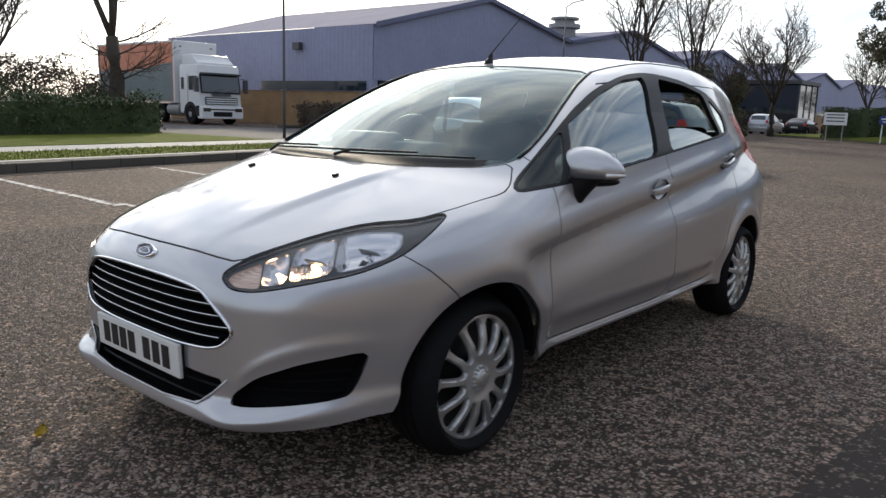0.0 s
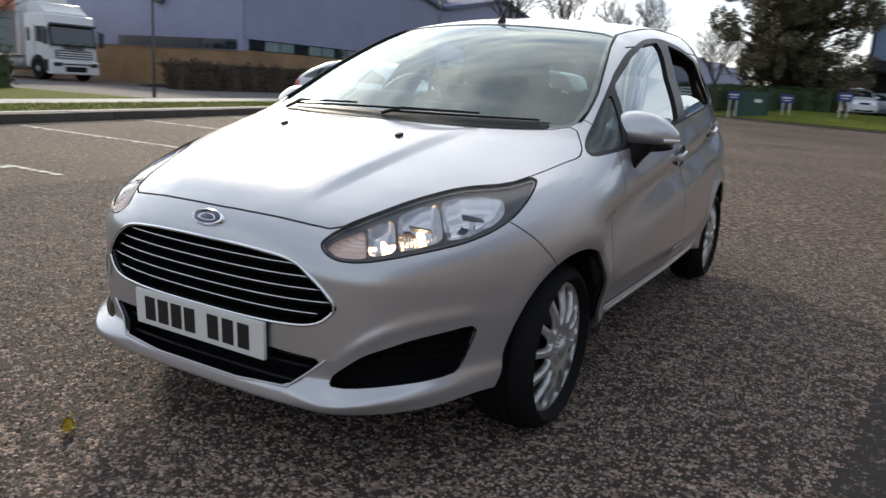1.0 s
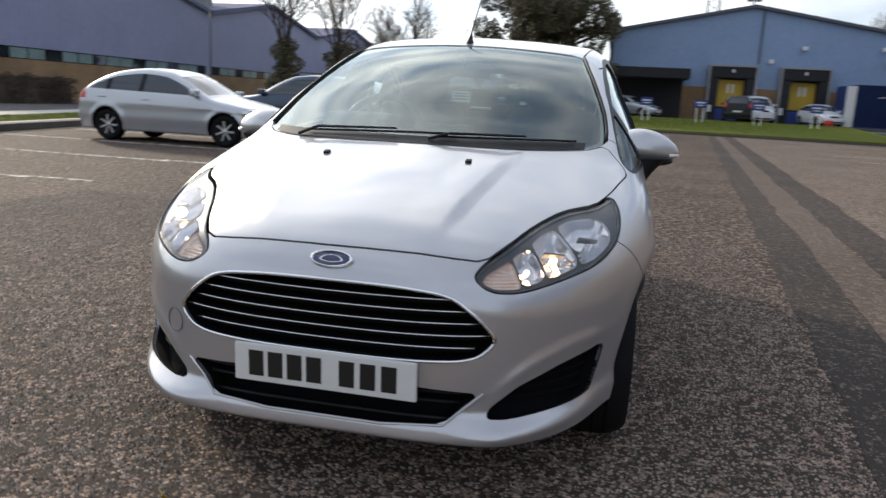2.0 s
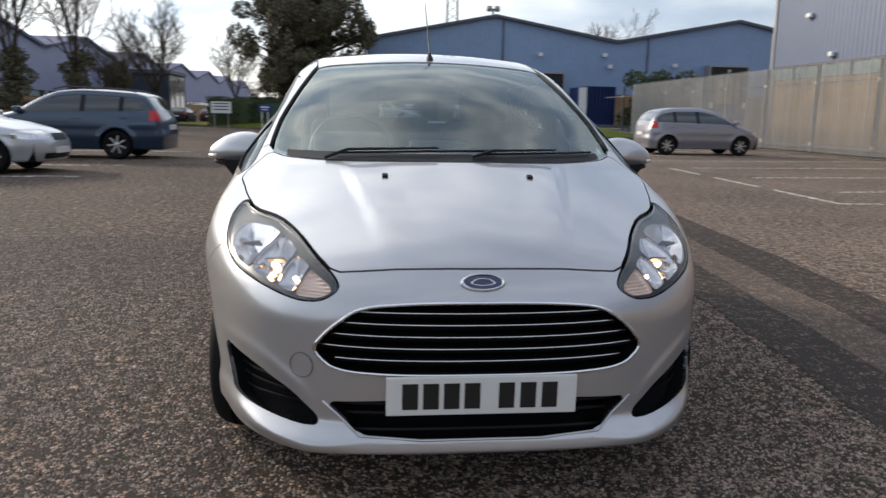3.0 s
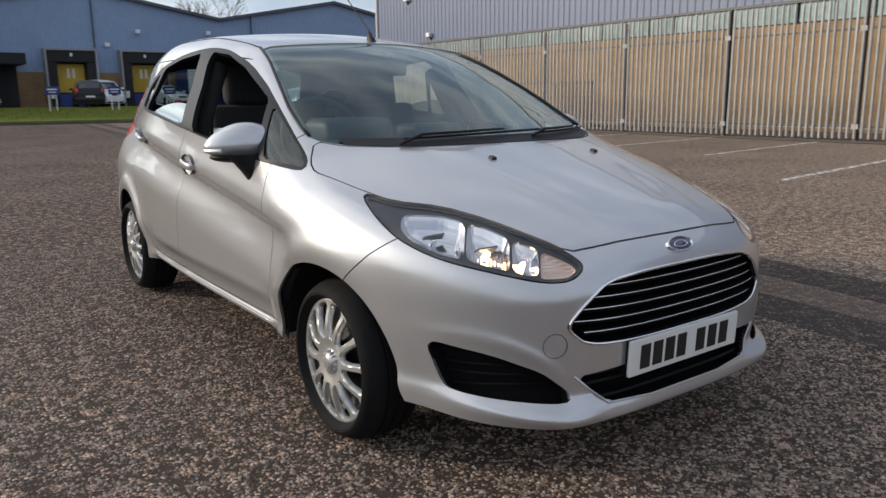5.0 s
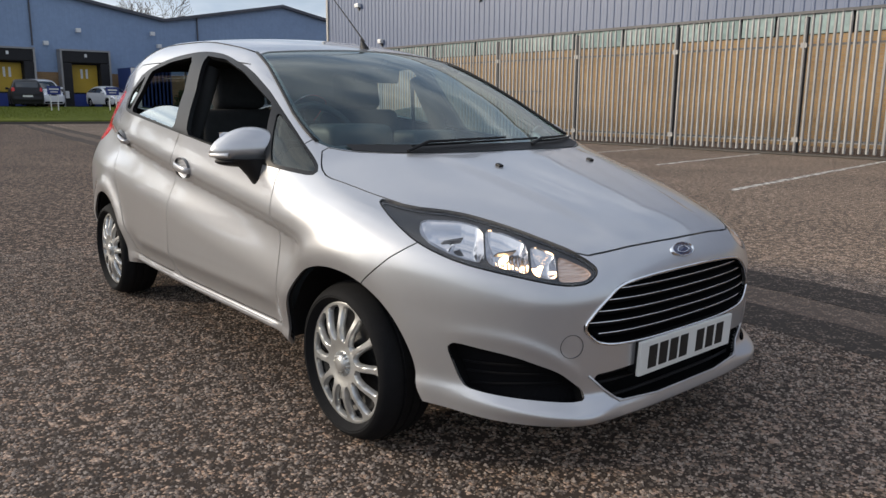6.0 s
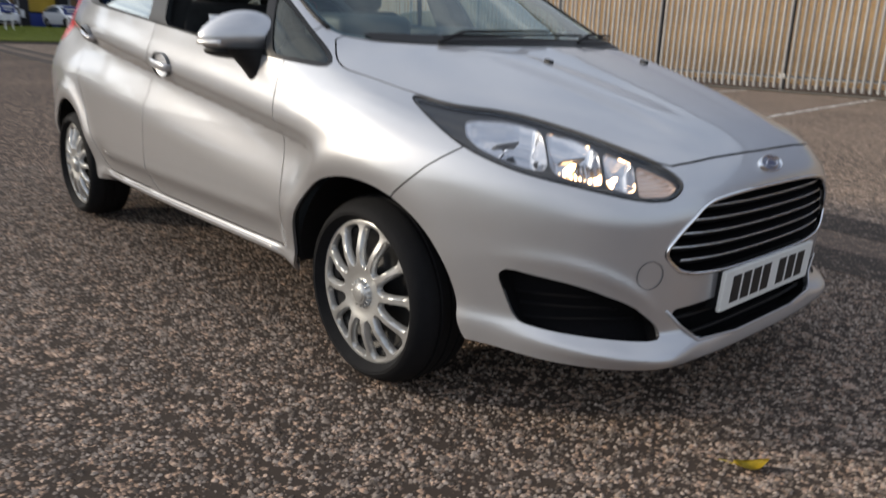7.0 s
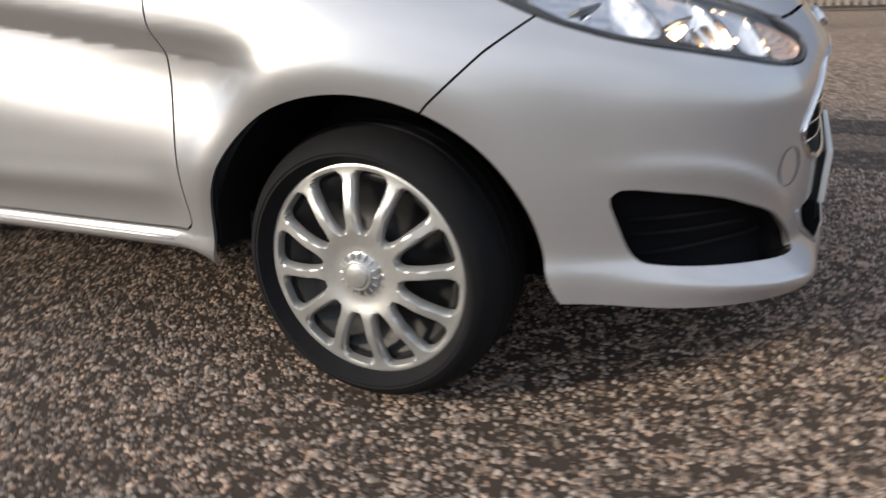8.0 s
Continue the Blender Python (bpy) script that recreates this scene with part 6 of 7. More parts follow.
for A, B in zip(rr_, rr_[1:]):
    bm.faces.new((A[0], B[0], B[1], A[1]))
    bm.faces.new((A[2], A[3], B[3], B[2]))
    bm.faces.new((A[0], A[2], B[2], B[0]))
part("roof", bm, BLUEROOF, wh)
for x, up in ((8.8, 0.0), (13.7, 0.0), (28.8, 0.85)):
    dock = part("loading_dock", boxm(x - 1.55, x + 1.55, WY - 0.14, WY - 0.06, 0.66, 4.5 + up, 0.02), BLACKRUB, wh, "black rubber dock shelter")
    part("top_pad", boxm(x - 1.55, x + 1.55, WY - 0.95, WY - 0.16, 3.72 + up, 4.5 + up, 0.04), BLACKRUB, dock)
    for k in (-1, 1):
        part("side_pad", boxm(x + k * 1.25 - 0.30, x + k * 1.25 + 0.30, WY - 0.95, WY - 0.16, 0.66, 3.70 + up, 0.04), BLACKRUB, dock)
        part("dock_frame", boxm(x + k * 1.61 - 0.06, x + k * 1.61 + 0.06, WY - 1.0, WY - 0.06, 0.0, 4.5 + up), GALV, dock)
        part("dock_bumper", boxm(x + k * 1.42 - 0.12, x + k * 1.42 + 0.12, WY - 1.12, WY - 0.96, 1.25 + up, 1.75 + up, 0.03), WHITE, dock)
    part("dock_lintel", boxm(x - 1.67, x + 1.67, WY - 1.0, WY - 0.06, 4.5 + up, 4.62 + up), GALV, dock)
    door = part("dock_door", boxm(x - 0.90, x + 0.90, WY - 0.19, WY - 0.15, 1.65 + up, 3.6 + up), YELLOW, dock, "yellow dock door")
    for k in (0.0, 0.62, 1.24):
        part("door_section", boxm(x - 0.88, x + 0.88, WY - 0.215, WY - 0.195, 1.67 + up + k, 2.27 + up + k, 0.006), YELLOW, door)
    for k in (-0.24, 0.10):
        part("door_window", boxm(x + k, x + k + 0.15, WY - 0.23, WY - 0.218, 2.65 + up, 3.3 + up), WHITE, door)
    part("dock_leveller", boxm(x - 0.93, x + 0.93, WY - 0.80, WY - 0.25, 0.7, 1.55 + up), SIGNBLUE, dock)
    part("dock_number", boxm(x - 0.08, x + 0.08, WY - 0.98, WY - 0.955, 4.1 + up, 4.32 + up), WHITE, dock)
for x, z in ((11.34, 4.99), (13.5, 5.98), (18.7, 6.07), (19.15, 5.19), (24.5, 5.4)):
    fl = part("flood_lamp", boxm(x - 0.16, x + 0.16, WY - 0.5, WY - 0.2, z - 0.14, z + 0.14, 0.03), WHITE, wh, "small wall floodlight")
    part("lamp_arm", boxm(x - 0.03, x + 0.03, WY - 0.22, WY - 0.03, z - 0.05, z + 0.02), DARKPOST, fl)
vent = part("ridge_vent", tube(bmesh.new(), [(10.2, WY + 3, 8.6), (10.2, WY + 3, 9.75)], 0.07, 6), DARKPOST, wh, "small twin cowl on the roof ridge")
for k in (-0.32, 0.32):
    part("cowl", lathe(bmesh.new(), [(0.0, 9.55), (0.2, 9.55), (0.26, 9.7), (0.22, 9.95), (0.0, 10.0)], 12, "z"), GALV, vent, smooth=True).matrix_basis = pose(10.2 + k, WY + 3, 0)
for x in (10.55, 22.3):
    part("downpipe", tube(bmesh.new(), [(x, WY - 0.1, 4.8), (x, WY - 0.1, gz(x))], 0.06, 8), BLUEROOF, wh)
part("canopy", boxm(0.1, 5.6, WY - 4.0, WY, 3.4, 4.1, 0.05), BLACKRUB, wh, "dark loading canopy")
# black block filling the space below the canopy in place of its shade
part("canopy_wall", boxm(0.2, 5.4, WY - 0.6, WY - 0.1, 0, 3.4), BLACKRUB, wh)

# the long hall behind the palisade
hall = thing("long_hall", "pale blue-grey sheeted hall over a buff brick wall", "building")
HX = 20.0
part("brick_wall", boxm(HX, HX + 0.3, -24, 33.7, 0, 3.10), BRICK, hall)
part("end_brick_wall", boxm(HX + 0.3, HX + 22, 33.4, 33.7, 0, 3.10), BRICK, hall)
part("wall_sheet", sheet(lambda u, d, z: (HX - 0.04 - d, u, z), lambda u: 3.72, lambda u: 11.5, -24, 33.7, 0.30, 0.022), GREYSHEET, hall, "ribbed pale blue-grey cladding")
part("end_sheet", sheet(lambda u, d, z: (u, 33.74 + d, z), lambda u: 3.72, lambda u: 11.5, HX - 0.04, HX + 22, 0.30, 0.04), GREYSHEET, hall)
part("roof", boxm(HX - 0.3, HX + 22, -24, 34.0, 11.5, 11.7), BLUEROOF, hall)
part("corner_trim", boxm(HX - 0.12, HX + 0.02, 33.66, 33.82, 0, 11.5), GALV, hall)
strip = part("window_strip", boxm(HX + 0.02, HX + 0.25, -24, 33.6, 3.10, 3.72), DARK, hall)
paneM = None
for i in range(50):
    y = -20 + 1.08 * i
    if paneM is None:
        paneM = part("pane", boxm(-0.015, 0.015, 0, 1.0, 0, 0.56, 0.004), ROOFLIGHT, strip)
        o = paneM
    else:
        o = new("pane", paneM.data)
        o.parent = strip
    o.matrix_basis = pose(HX - 0.01, y, 3.13, random.uniform(-0.4, 0.4), random.uniform(-1.5, 1.5), 0)
part("sill_flashing", boxm(HX - 0.10, HX + 0.0, -24, 33.6, 3.68, 3.76), DARKPOST, hall)
for y, z in ((30.75, 5.9), (25.0, 5.95), (21.8, 5.5), (28.8, 4.06)):
    big = 0.17 if z > 5 else 0.13
    lampb = part("wall_lamp", boxm(HX - 0.26, HX - 0.06, y - big, y + big, z - 0.10, z + 0.10, 0.04), WHITE, hall, "white bulkhead wall lamp")
    part("lamp_bracket", boxm(HX - 0.12, HX - 0.02, y - 0.05, y + 0.05, z - 0.22, z + 0.04), DARKPOST, lampb)

# row of blue sheds along the estate road
SX = -26.5
for i in range(8):
    y0 = 26.0 + 19.0 * i
    shed = thing("blue_shed", "dark blue gabled industrial shed on a brick base", "building", group="blue sheds")
    pk = 7.7 if i else 7.75
    gh = lambda u: float(np.interp(u, [y0, y0 + 9.5, y0 + 19], [5.35 if i == 0 else 6.1, pk, 6.1]))
    part("brick_wall", boxm(SX - 0.3, SX, y0, y0 + 19, 0, 2.0), OCHRE, shed)
    part("window_strip", boxm(SX - 0.25, SX - 0.05, y0 + 0.3, y0 + 18.7, 2.0, 2.55), DARK, shed)
    for k in range(16):
        part("pane", boxm(SX - 0.06, SX - 0.02, y0 + 0.4 + k * 1.15, y0 + 1.45 + k * 1.15, 2.04, 2.51), ROOFLIGHT if k % 3 else DARKGLASS, shed)
    part("wall_core", boxm(SX - 0.28, SX + 0.01, y0, y0 + 18.98, 2.55, 5.3), DARK, shed)
    part("wall_sheet", sheet(lambda u, d, z: (SX + 0.03 + d, u, z), lambda u: 2.55, gh, y0, y0 + 19, 0.33, 0.016), SHEDBLUE, shed, "ribbed blue cladding")
    bm = bmesh.new()
    q = [(bm.verts.new((SX + 0.3, u, z)), bm.verts.new((SX - (20 if i == 0 else 40), u, z))) for u, z in ((y0 - 0.02, (5.35 if i == 0 else 6.1) + 0.02), (y0 + 9.5, pk + 0.12), (y0 + 19.1, 6.2))]
    for (a, b), (c, d) in zip(q, q[1:]):
        bm.faces.new((a, c, d, b))
    q2 = [(bm.verts.new((SX + 0.3, u, z - 0.25)), bm.verts.new((SX + 0.3, u, z))) for u, z in ((y0 - 0.1, (5.35 if i == 0 else 6.1) + 0.1), (y0 + 9.5, pk + 0.12), (y0 + 19.1, 6.2))]
    for (a, b), (c, d) in zip(q2, q2[1:]):
        bm.faces.new((a, c, d, b))
    part("roof", bm, SHEDROOF, shed)
    for yy in (y0, y0 + 18.65):
        part("corner_post", boxm(SX - 0.3, SX, yy, yy + 0.35, 2.0, 2.55), SHEDBLUE, shed)
    if i == 0:
        part("side_brick_wall", boxm(SX - 20, SX - 0.3, y0, y0 + 0.3, 0, 1.95), OCHRE, shed)
        part("side_core", boxm(SX - 20, SX - 0.3, y0 + 0.01, y0 + 0.3, 1.95, 5.3), DARK, shed)
        part("side_sheet", sheet(lambda u, d, z: (u, y0 - 0.03 - d, z), lambda u: 1.95, lambda u: 5.35, SX - 20, SX + 0.03, 0.33, 0.016), SHEDBLUE, shed)
        part("side_window_strip", boxm(SX - 9.5, SX - 0.4, y0 - 0.09, y0 - 0.07, 2.0, 2.5), DARKGLASS, shed)
        part("vent_box", boxm(SX - 6.2, SX - 5.6, y0 - 0.35, y0 - 0.08, 4.2, 4.6, 0.03), DARKPOST, shed)
    if i == 1:
        cowl_ = part("roof_vent", lathe(bmesh.new(), [(0.9, 6.9), (0.9, 7.6), (1.25, 7.65), (1.25, 7.95), (0.8, 8.0), (0.8, 8.25), (1.1, 8.3), (1.1, 8.45), (0.0, 8.5)], 16, "z"), GALV, shed, "round galvanised roof ventilator")
        cowl_.matrix_basis = pose(SX - 3.5, y0 + 5.0, 0)
porch = thing("glazed_porch", "glass entrance porch with a flat roof before the shed", "building", (-22.5, 80.0, 0))
part("roof_slab", boxm(-4, 3, -3.4, 3.4, 4.7, 5.1, 0.04), DARKPOST, porch)
part("back_panel", boxm(-3.8, -3.6, -3.2, 3.2, 0, 4.7), WHITE, porch)
for y in (-3.2, -1.1, 1.0, 3.1):
    part("post", boxm(2.7, 2.85, y, y + 0.12, 0, 4.7), DARKPOST, porch)
for y in (-3.1, -1.0, 1.1):
    part("pane", boxm(2.75, 2.79, y, y + 2.0, 0.1, 4.6), DARKGLASS, porch)
for y in (-3.2, 3.1):
    part("side_pane", boxm(-3.6, 2.7, y, y + 0.05, 0.1, 4.6), DARKGLASS, porch)


# ---- palisade ----
fence = thing("palisade_fence", "galvanised steel palisade fence with pointed pales", "fence")
FX = 15.5
pale = bmesh.new()
pw = 0.037
cols = []
for x, d in ((-pw, 0.0), (-pw * 0.45, 0.032), (pw * 0.45, 0.032), (pw, 0.0)):
    top = 3.08 - abs(x) * 1.1
    cols.append((pale.verts.new((-d, x, 0.10)), pale.verts.new((-d, x, top))))
tip_ = [pale.verts.new((-0.02, s_ * pw * 0.5, 3.17)) for s_ in (-1, 0, 1)]
for (a, b), (c, d) in zip(cols, cols[1:]):
    pale.faces.new((a, c, d, b))
for k in range(3):
    pale.faces.new((cols[k][1], cols[k + 1][1], tip_[k]))
pale_ob = part("pale", pale, GALV, fence)
pale_ob.matrix_basis = pose(FX - 0.06, -6.5, 0)
BAY = 3.31
for i in range(1, 300):
    o = new("pale", pale_ob.data)
    o.parent = fence
    o.matrix_basis = pose(FX - 0.06, -6.5 + 0.158 * i, random.uniform(-0.01, 0.01), random.uniform(-0.5, 0.5), 0, random.uniform(-6, 6))
for i in range(16):
    y = -7.10 + BAY * i
    post = bmesh.new()
    box(post, -0.05, 0.05, -0.012, 0.012, 0, 3.1)
    box(post, -0.055, -0.045, -0.04, 0.04, 0, 3.1)
    box(post, 0.045, 0.055, -0.04, 0.04, 0, 3.1)
    pob = part("post", post, DARKPOST, fence)
    pob.matrix_basis = pose(FX, y, 0)
    for z in (0.34, 2.45):
        part("rail", boxm(FX - 0.05, FX - 0.01, y, y + BAY, z, z + 0.045), DARKPOST, fence)
        part("cleat", boxm(FX - 0.085, FX - 0.045, y - 0.07, y + 0.07, z - 0.03, z + 0.08), GALV, fence)
    part("base_rail", boxm(FX + 0.3, FX + 0.36, y, y + BAY, 0.30, 0.36), GALV, fence)
# added dark strip: stands for the shadow band along the fence's foot
fb = thing("fence_footing", "low dark strip standing in for the shade under the fence", "kerb", kind="structure")
part("footing", boxm(FX - 0.10, FX + 0.25, -9.5, 44.5, 0, 0.05, 0.02), KERBDARK, fb)
cage = thing("steel_cage", "grey steel mesh cage standing against the brick wall", "cage", (18.6, 16.9, 0))
for y0_, y1_ in ((0.0, 1.85), (1.95, 3.8)):
    fr_ = part("cage_frame", tube(bmesh.new(), [(0, y0_, 0.05), (0, y1_, 0.05), (0, y1_, 1.58), (0, y0_, 1.58)], 0.03, 6, True), DARKPOST, cage)
    for k in range(9):
        yy = y0_ + (y1_ - y0_) * (k + 1) / 10
        part("cage_bar", tube(bmesh.new(), [(0, yy, 0.05), (0, yy, 1.58)], 0.012, 5), DARKPOST, fr_)
    for z in (0.55, 1.05):
        part("cage_rail", tube(bmesh.new(), [(0, y0_, z), (0, y1_, z)], 0.016, 5), DARKPOST, fr_)
    for yy in (y0_ + 0.05, y1_ - 0.05):
        part("cage_leg", boxm(-0.03, 0.6, yy - 0.03, yy + 0.03, 0.0, 0.06), DARKPOST, fr_)
steps = thing("concrete_steps", "short flight of concrete steps beside the bank", "steps", (15.6, 43.5, 0))
for k in range(3):
    part("step", boxm(-0.8, 0.9, 0.35 * k, 3.0, 0.17 * k, 0.17 * (k + 1), 0.01), CONCRETE, steps)


# ---- street furniture ----
def lamp_post(x, y, h, arm, label):
    l = thing("street_lamp", label, "street lamp", (x, y, 0))
    part("pole", tube(bmesh.new(), [(0, 0, 0), (0, 0, 1.2), (0, 0, h)], 0.055, 10, taper=0.035), DARKPOST, l, smooth=True)
    part("arm", tube(bmesh.new(), [(0, 0, h), (arm * 0.3, 0, h + 0.22), (arm, 0, h + 0.35)], 0.035, 8), DARKPOST, l, smooth=True)
    part("lantern", cushion(bmesh.new(), arm - 0.05, arm + 0.55, -0.12, 0.12, h + 0.28, h + 0.42, 0, 0.05), GALV, l, smooth=True)


lamp_post(-18.6, 14.2, 8.2, 1.0, "tall dark steel street lamp by the road")
lamp_post(-21.0, 35.6, 7.0, 1.4, "steel street lamp with a curved arm")
for x in (-6.6, -3.6, -0.5, 2.55, 5.7, 9.0, 12.2):
    s = thing("reserved_sign", "blue bay sign on two white legs in the grass", "sign", (x, 45.6 + (0 if x > -3 else 1.5), 0.15 if x < -3 else 0.45), rz=random.uniform(-6, 6), group="bay signs")
    for d in (-0.19, 0.19):
        part("leg", tube(bmesh.new(), [(d, 0, -0.2), (d, 0, 1.35)], 0.034, 6), WHITE, s)
    part("panel", boxm(-0.36, 0.36, -0.06, -0.035, 0.98, 1.45, 0.01), SIGNBLUE, s)
    part("text_bar", boxm(-0.26, 0.26, -0.064, -0.06, 1.24, 1.32), WHITE, s)
    part("text_bar", boxm(-0.20, 0.20, -0.064, -0.06, 1.10, 1.15), WHITE, s)
cab = thing("green_cabinet", "dark green steel utility cabinet on the grass", "cabinet", (-5.6, 47.6, 0.1))
part("body", boxm(-0.95, 0.95, -0.4, 0.4, 0, 1.55, 0.02), GREENBOX, cab)
part("door", boxm(-0.9, -0.02, -0.42, -0.40, 0.1, 1.45, 0.005), GREENBOX, cab)
part("door", boxm(0.02, 0.9, -0.42, -0.40, 0.1, 1.45, 0.005), GREENBOX, cab)
part("notice", boxm(0.2, 0.6, -0.426, -0.42, 0.95, 1.15), WHITE, cab)
ws_ = thing("white_notice_board", "white notice board with grey lettering bars on posts", "sign", (-9.6, 48.6, 0))
for d in (-0.45, 0.45):
    part("post", tube(bmesh.new(), [(d, 0, 0), (d, 0, 1.75)], 0.03, 6), GALV, ws_)
part("board", boxm(-0.65, 0.65, -0.05, -0.02, 1.0, 1.75, 0.01), WHITE, ws_)
for z in (1.2, 1.4, 1.58):
    part("text_bar", boxm(-0.5, 0.5, -0.056, -0.05, z, z + 0.07), DARKPOST, ws_)
cont = thing("blue_container", "blue steel storage container with ribbed walls", "container", (16.8, 52.5, 0.66))
part("box_wall", sheet(lambda u, d, z: (u, -1.2 - d, z), lambda u: 0.1, lambda u: 2.75, -1.0, 1.15, 0.28, 0.04), CONTBLUE, cont)
part("box_core", boxm(-1.0, 1.15, -1.2, 3.5, 0.0, 2.75), CONTBLUE, cont)
part("open_door", boxm(-1.6, -1.02, -1.25, -1.2, 0.05, 2.65), WHITE, cont)
barrel = thing("red_barrel", "red plastic barrel by the container", "barrel", (14.2, 50.6, 0.1))
part("drum", lathe(bmesh.new(), [(0.0, 0.0), (0.29, 0.0), (0.30, 0.3), (0.285, 0.32), (0.30, 0.34), (0.30, 0.6), (0.285, 0.62), (0.30, 0.64), (0.29, 0.95), (0.0, 0.96)], 16, "z"), RED, barrel, smooth=True)
mast = thing("lattice_mast", "thin steel lattice mast behind the warehouse", "mast", (13.5, 118, 0))
for dx, dy in ((-0.7, -0.7), (0.7, -0.7), (0.7, 0.7), (-0.7, 0.7)):
    part("leg", tube(bmesh.new(), [(dx * 1.6, dy * 1.6, 0), (dx, dy, 24)], 0.07, 4), DARKPOST, mast)
for k in range(12):
    z = 10 + k * 1.15
    part("brace", tube(bmesh.new(), [(-0.8, -0.8, z), (0.8, -0.8, z + 1.1)], 0.04, 4), DARKPOST, mast)
    part("brace", tube(bmesh.new(), [(0.8, -0.8, z), (-0.8, -0.8, z + 1.1)], 0.04, 4), DARKPOST, mast)

# fallen leaf
leafm = mat("yellow_leaf", (0.50, 0.36, 0.02), rough=0.55, var=0.3, scale=40)
fl = bmesh.new()
lv_ = []
for i in range(9):
    t = i / 8
    wd = 0.024 * math.sin(math.pi * t) ** 0.75 * (1 - 0.25 * t)
    zc_ = 0.006 + 0.016 * (2 * t - 1) ** 2
    lv_.append([fl.verts.new((-0.045 + 0.09 * t, s_ * wd, zc_ + 0.008 * abs(s_))) for s_ in (-1, -0.5, 0, 0.5, 1)])
for A, B in zip(lv_, lv_[1:]):
    for k in range(4):
        fl.faces.new((A[k], A[k + 1], B[k + 1], B[k]))
bmesh.ops.solidify(fl, geom=list(fl.faces), thickness=0.0008)
leaf = thing("fallen_leaf", "yellow fallen leaf curled on the tarmac", "leaf", (-0.352, -0.925, 0.003), rz=-35)
part("blade", fl, leafm, leaf, smooth=True)
part("stalk", tube(bmesh.new(), [(-0.045, 0, 0.02), (-0.065, 0.006, 0.026), (-0.08, 0.004, 0.03)], 0.0013, 5), leafm, leaf)


# ---- parked vehicles ----
PAINTS = {
    "silver": mat("pale_silver_paint", (0.52, 0.54, 0.57), rough=0.32, metal=0.6, coat=0.8, var=0.03, scale=3),
    "navy": mat("dark_blue_paint", (0.016, 0.042, 0.085), rough=0.3, metal=0.4, coat=1.0, var=0.05, scale=3),
    "grey": mat("grey_lilac_paint", (0.27, 0.27, 0.31), rough=0.35, metal=0.6, coat=0.8, var=0.04, scale=3),
    "white": mat("white_paint", (0.72, 0.73, 0.74), rough=0.35, coat=0.8, var=0.04, scale=3),
    "black": mat("black_paint", (0.010, 0.010, 0.012), rough=0.45, spec=0.3, coat=0.15, var=0.1, scale=3),
    "maroon": mat("dark_red_paint", (0.04, 0.008, 0.010), rough=0.45, spec=0.3, coat=0.15, var=0.1, scale=3),
}
KINDS = {
    # length behind the front axle, front overhang, wheelbase, half width, roof line, screen and rear-glass limits
    "hatch": dict(rear=3.28, nose=0.88, base=2.51, half=0.86, top=[(-1.0, 0.45), (-0.86, 0.66), (-0.7, 0.75), (-0.3, 0.86), (0.15, 0.95), (0.25, 0.99), (0.95, 1.33), (1.25, 1.41), (1.7, 1.44), (2.3, 1.38), (2.75, 1.22), (3.1, 1.0), (3.3, 0.8)], scr=(0.28, 1.0), back=(2.75, 3.2)),
    "estate": dict(rear=3.62, nose=0.90, base=2.66, half=0.88, top=[(-1.0, 0.45), (-0.88, 0.66), (-0.7, 0.76), (-0.3, 0.87), (0.3, 0.96), (0.42, 1.0), (1.1, 1.33), (1.4, 1.42), (1.9, 1.46), (2.9, 1.42), (3.2, 1.37), (3.42, 1.15), (3.58, 0.9), (3.7, 0.7)], scr=(0.45, 1.15), back=(3.25, 3.5)),
    "mpv": dict(rear=3.08, nose=0.78, base=2.45, half=0.84, top=[(-0.95, 0.45), (-0.78, 0.68), (-0.6, 0.80), (-0.3, 0.91), (-0.1, 0.97), (0.55, 1.32), (0.95, 1.46), (1.4, 1.52), (2.1, 1.51), (2.6, 1.44), (2.85, 1.28), (3.0, 1.0), (3.1, 0.75)], scr=(-0.05, 0.7), back=(2.65, 2.95)),
    "suv": dict(rear=3.55, nose=0.88, base=2.65, half=0.91, top=[(-1.0, 0.55), (-0.86, 0.86), (-0.7, 0.95), (-0.3, 1.02), (0.3, 1.08), (0.45, 1.15), (1.05, 1.55), (1.4, 1.66), (2.0, 1.69), (2.9, 1.66), (3.2, 1.55), (3.4, 1.2), (3.55, 0.9)], scr=(0.45, 1.1), back=(3.2, 3.45)),
    "van": dict(rear=3.55, nose=0.85, base=2.75, half=0.92, top=[(-1.0, 0.55), (-0.84, 0.85), (-0.7, 0.98), (-0.35, 1.08), (-0.1, 1.18), (0.6, 1.66), (0.95, 1.80), (1.5, 1.86), (2.5, 1.87), (3.3, 1.84), (3.48, 1.6), (3.55, 1.0)], scr=(-0.05, 0.75), back=(3.42, 3.52)),
}


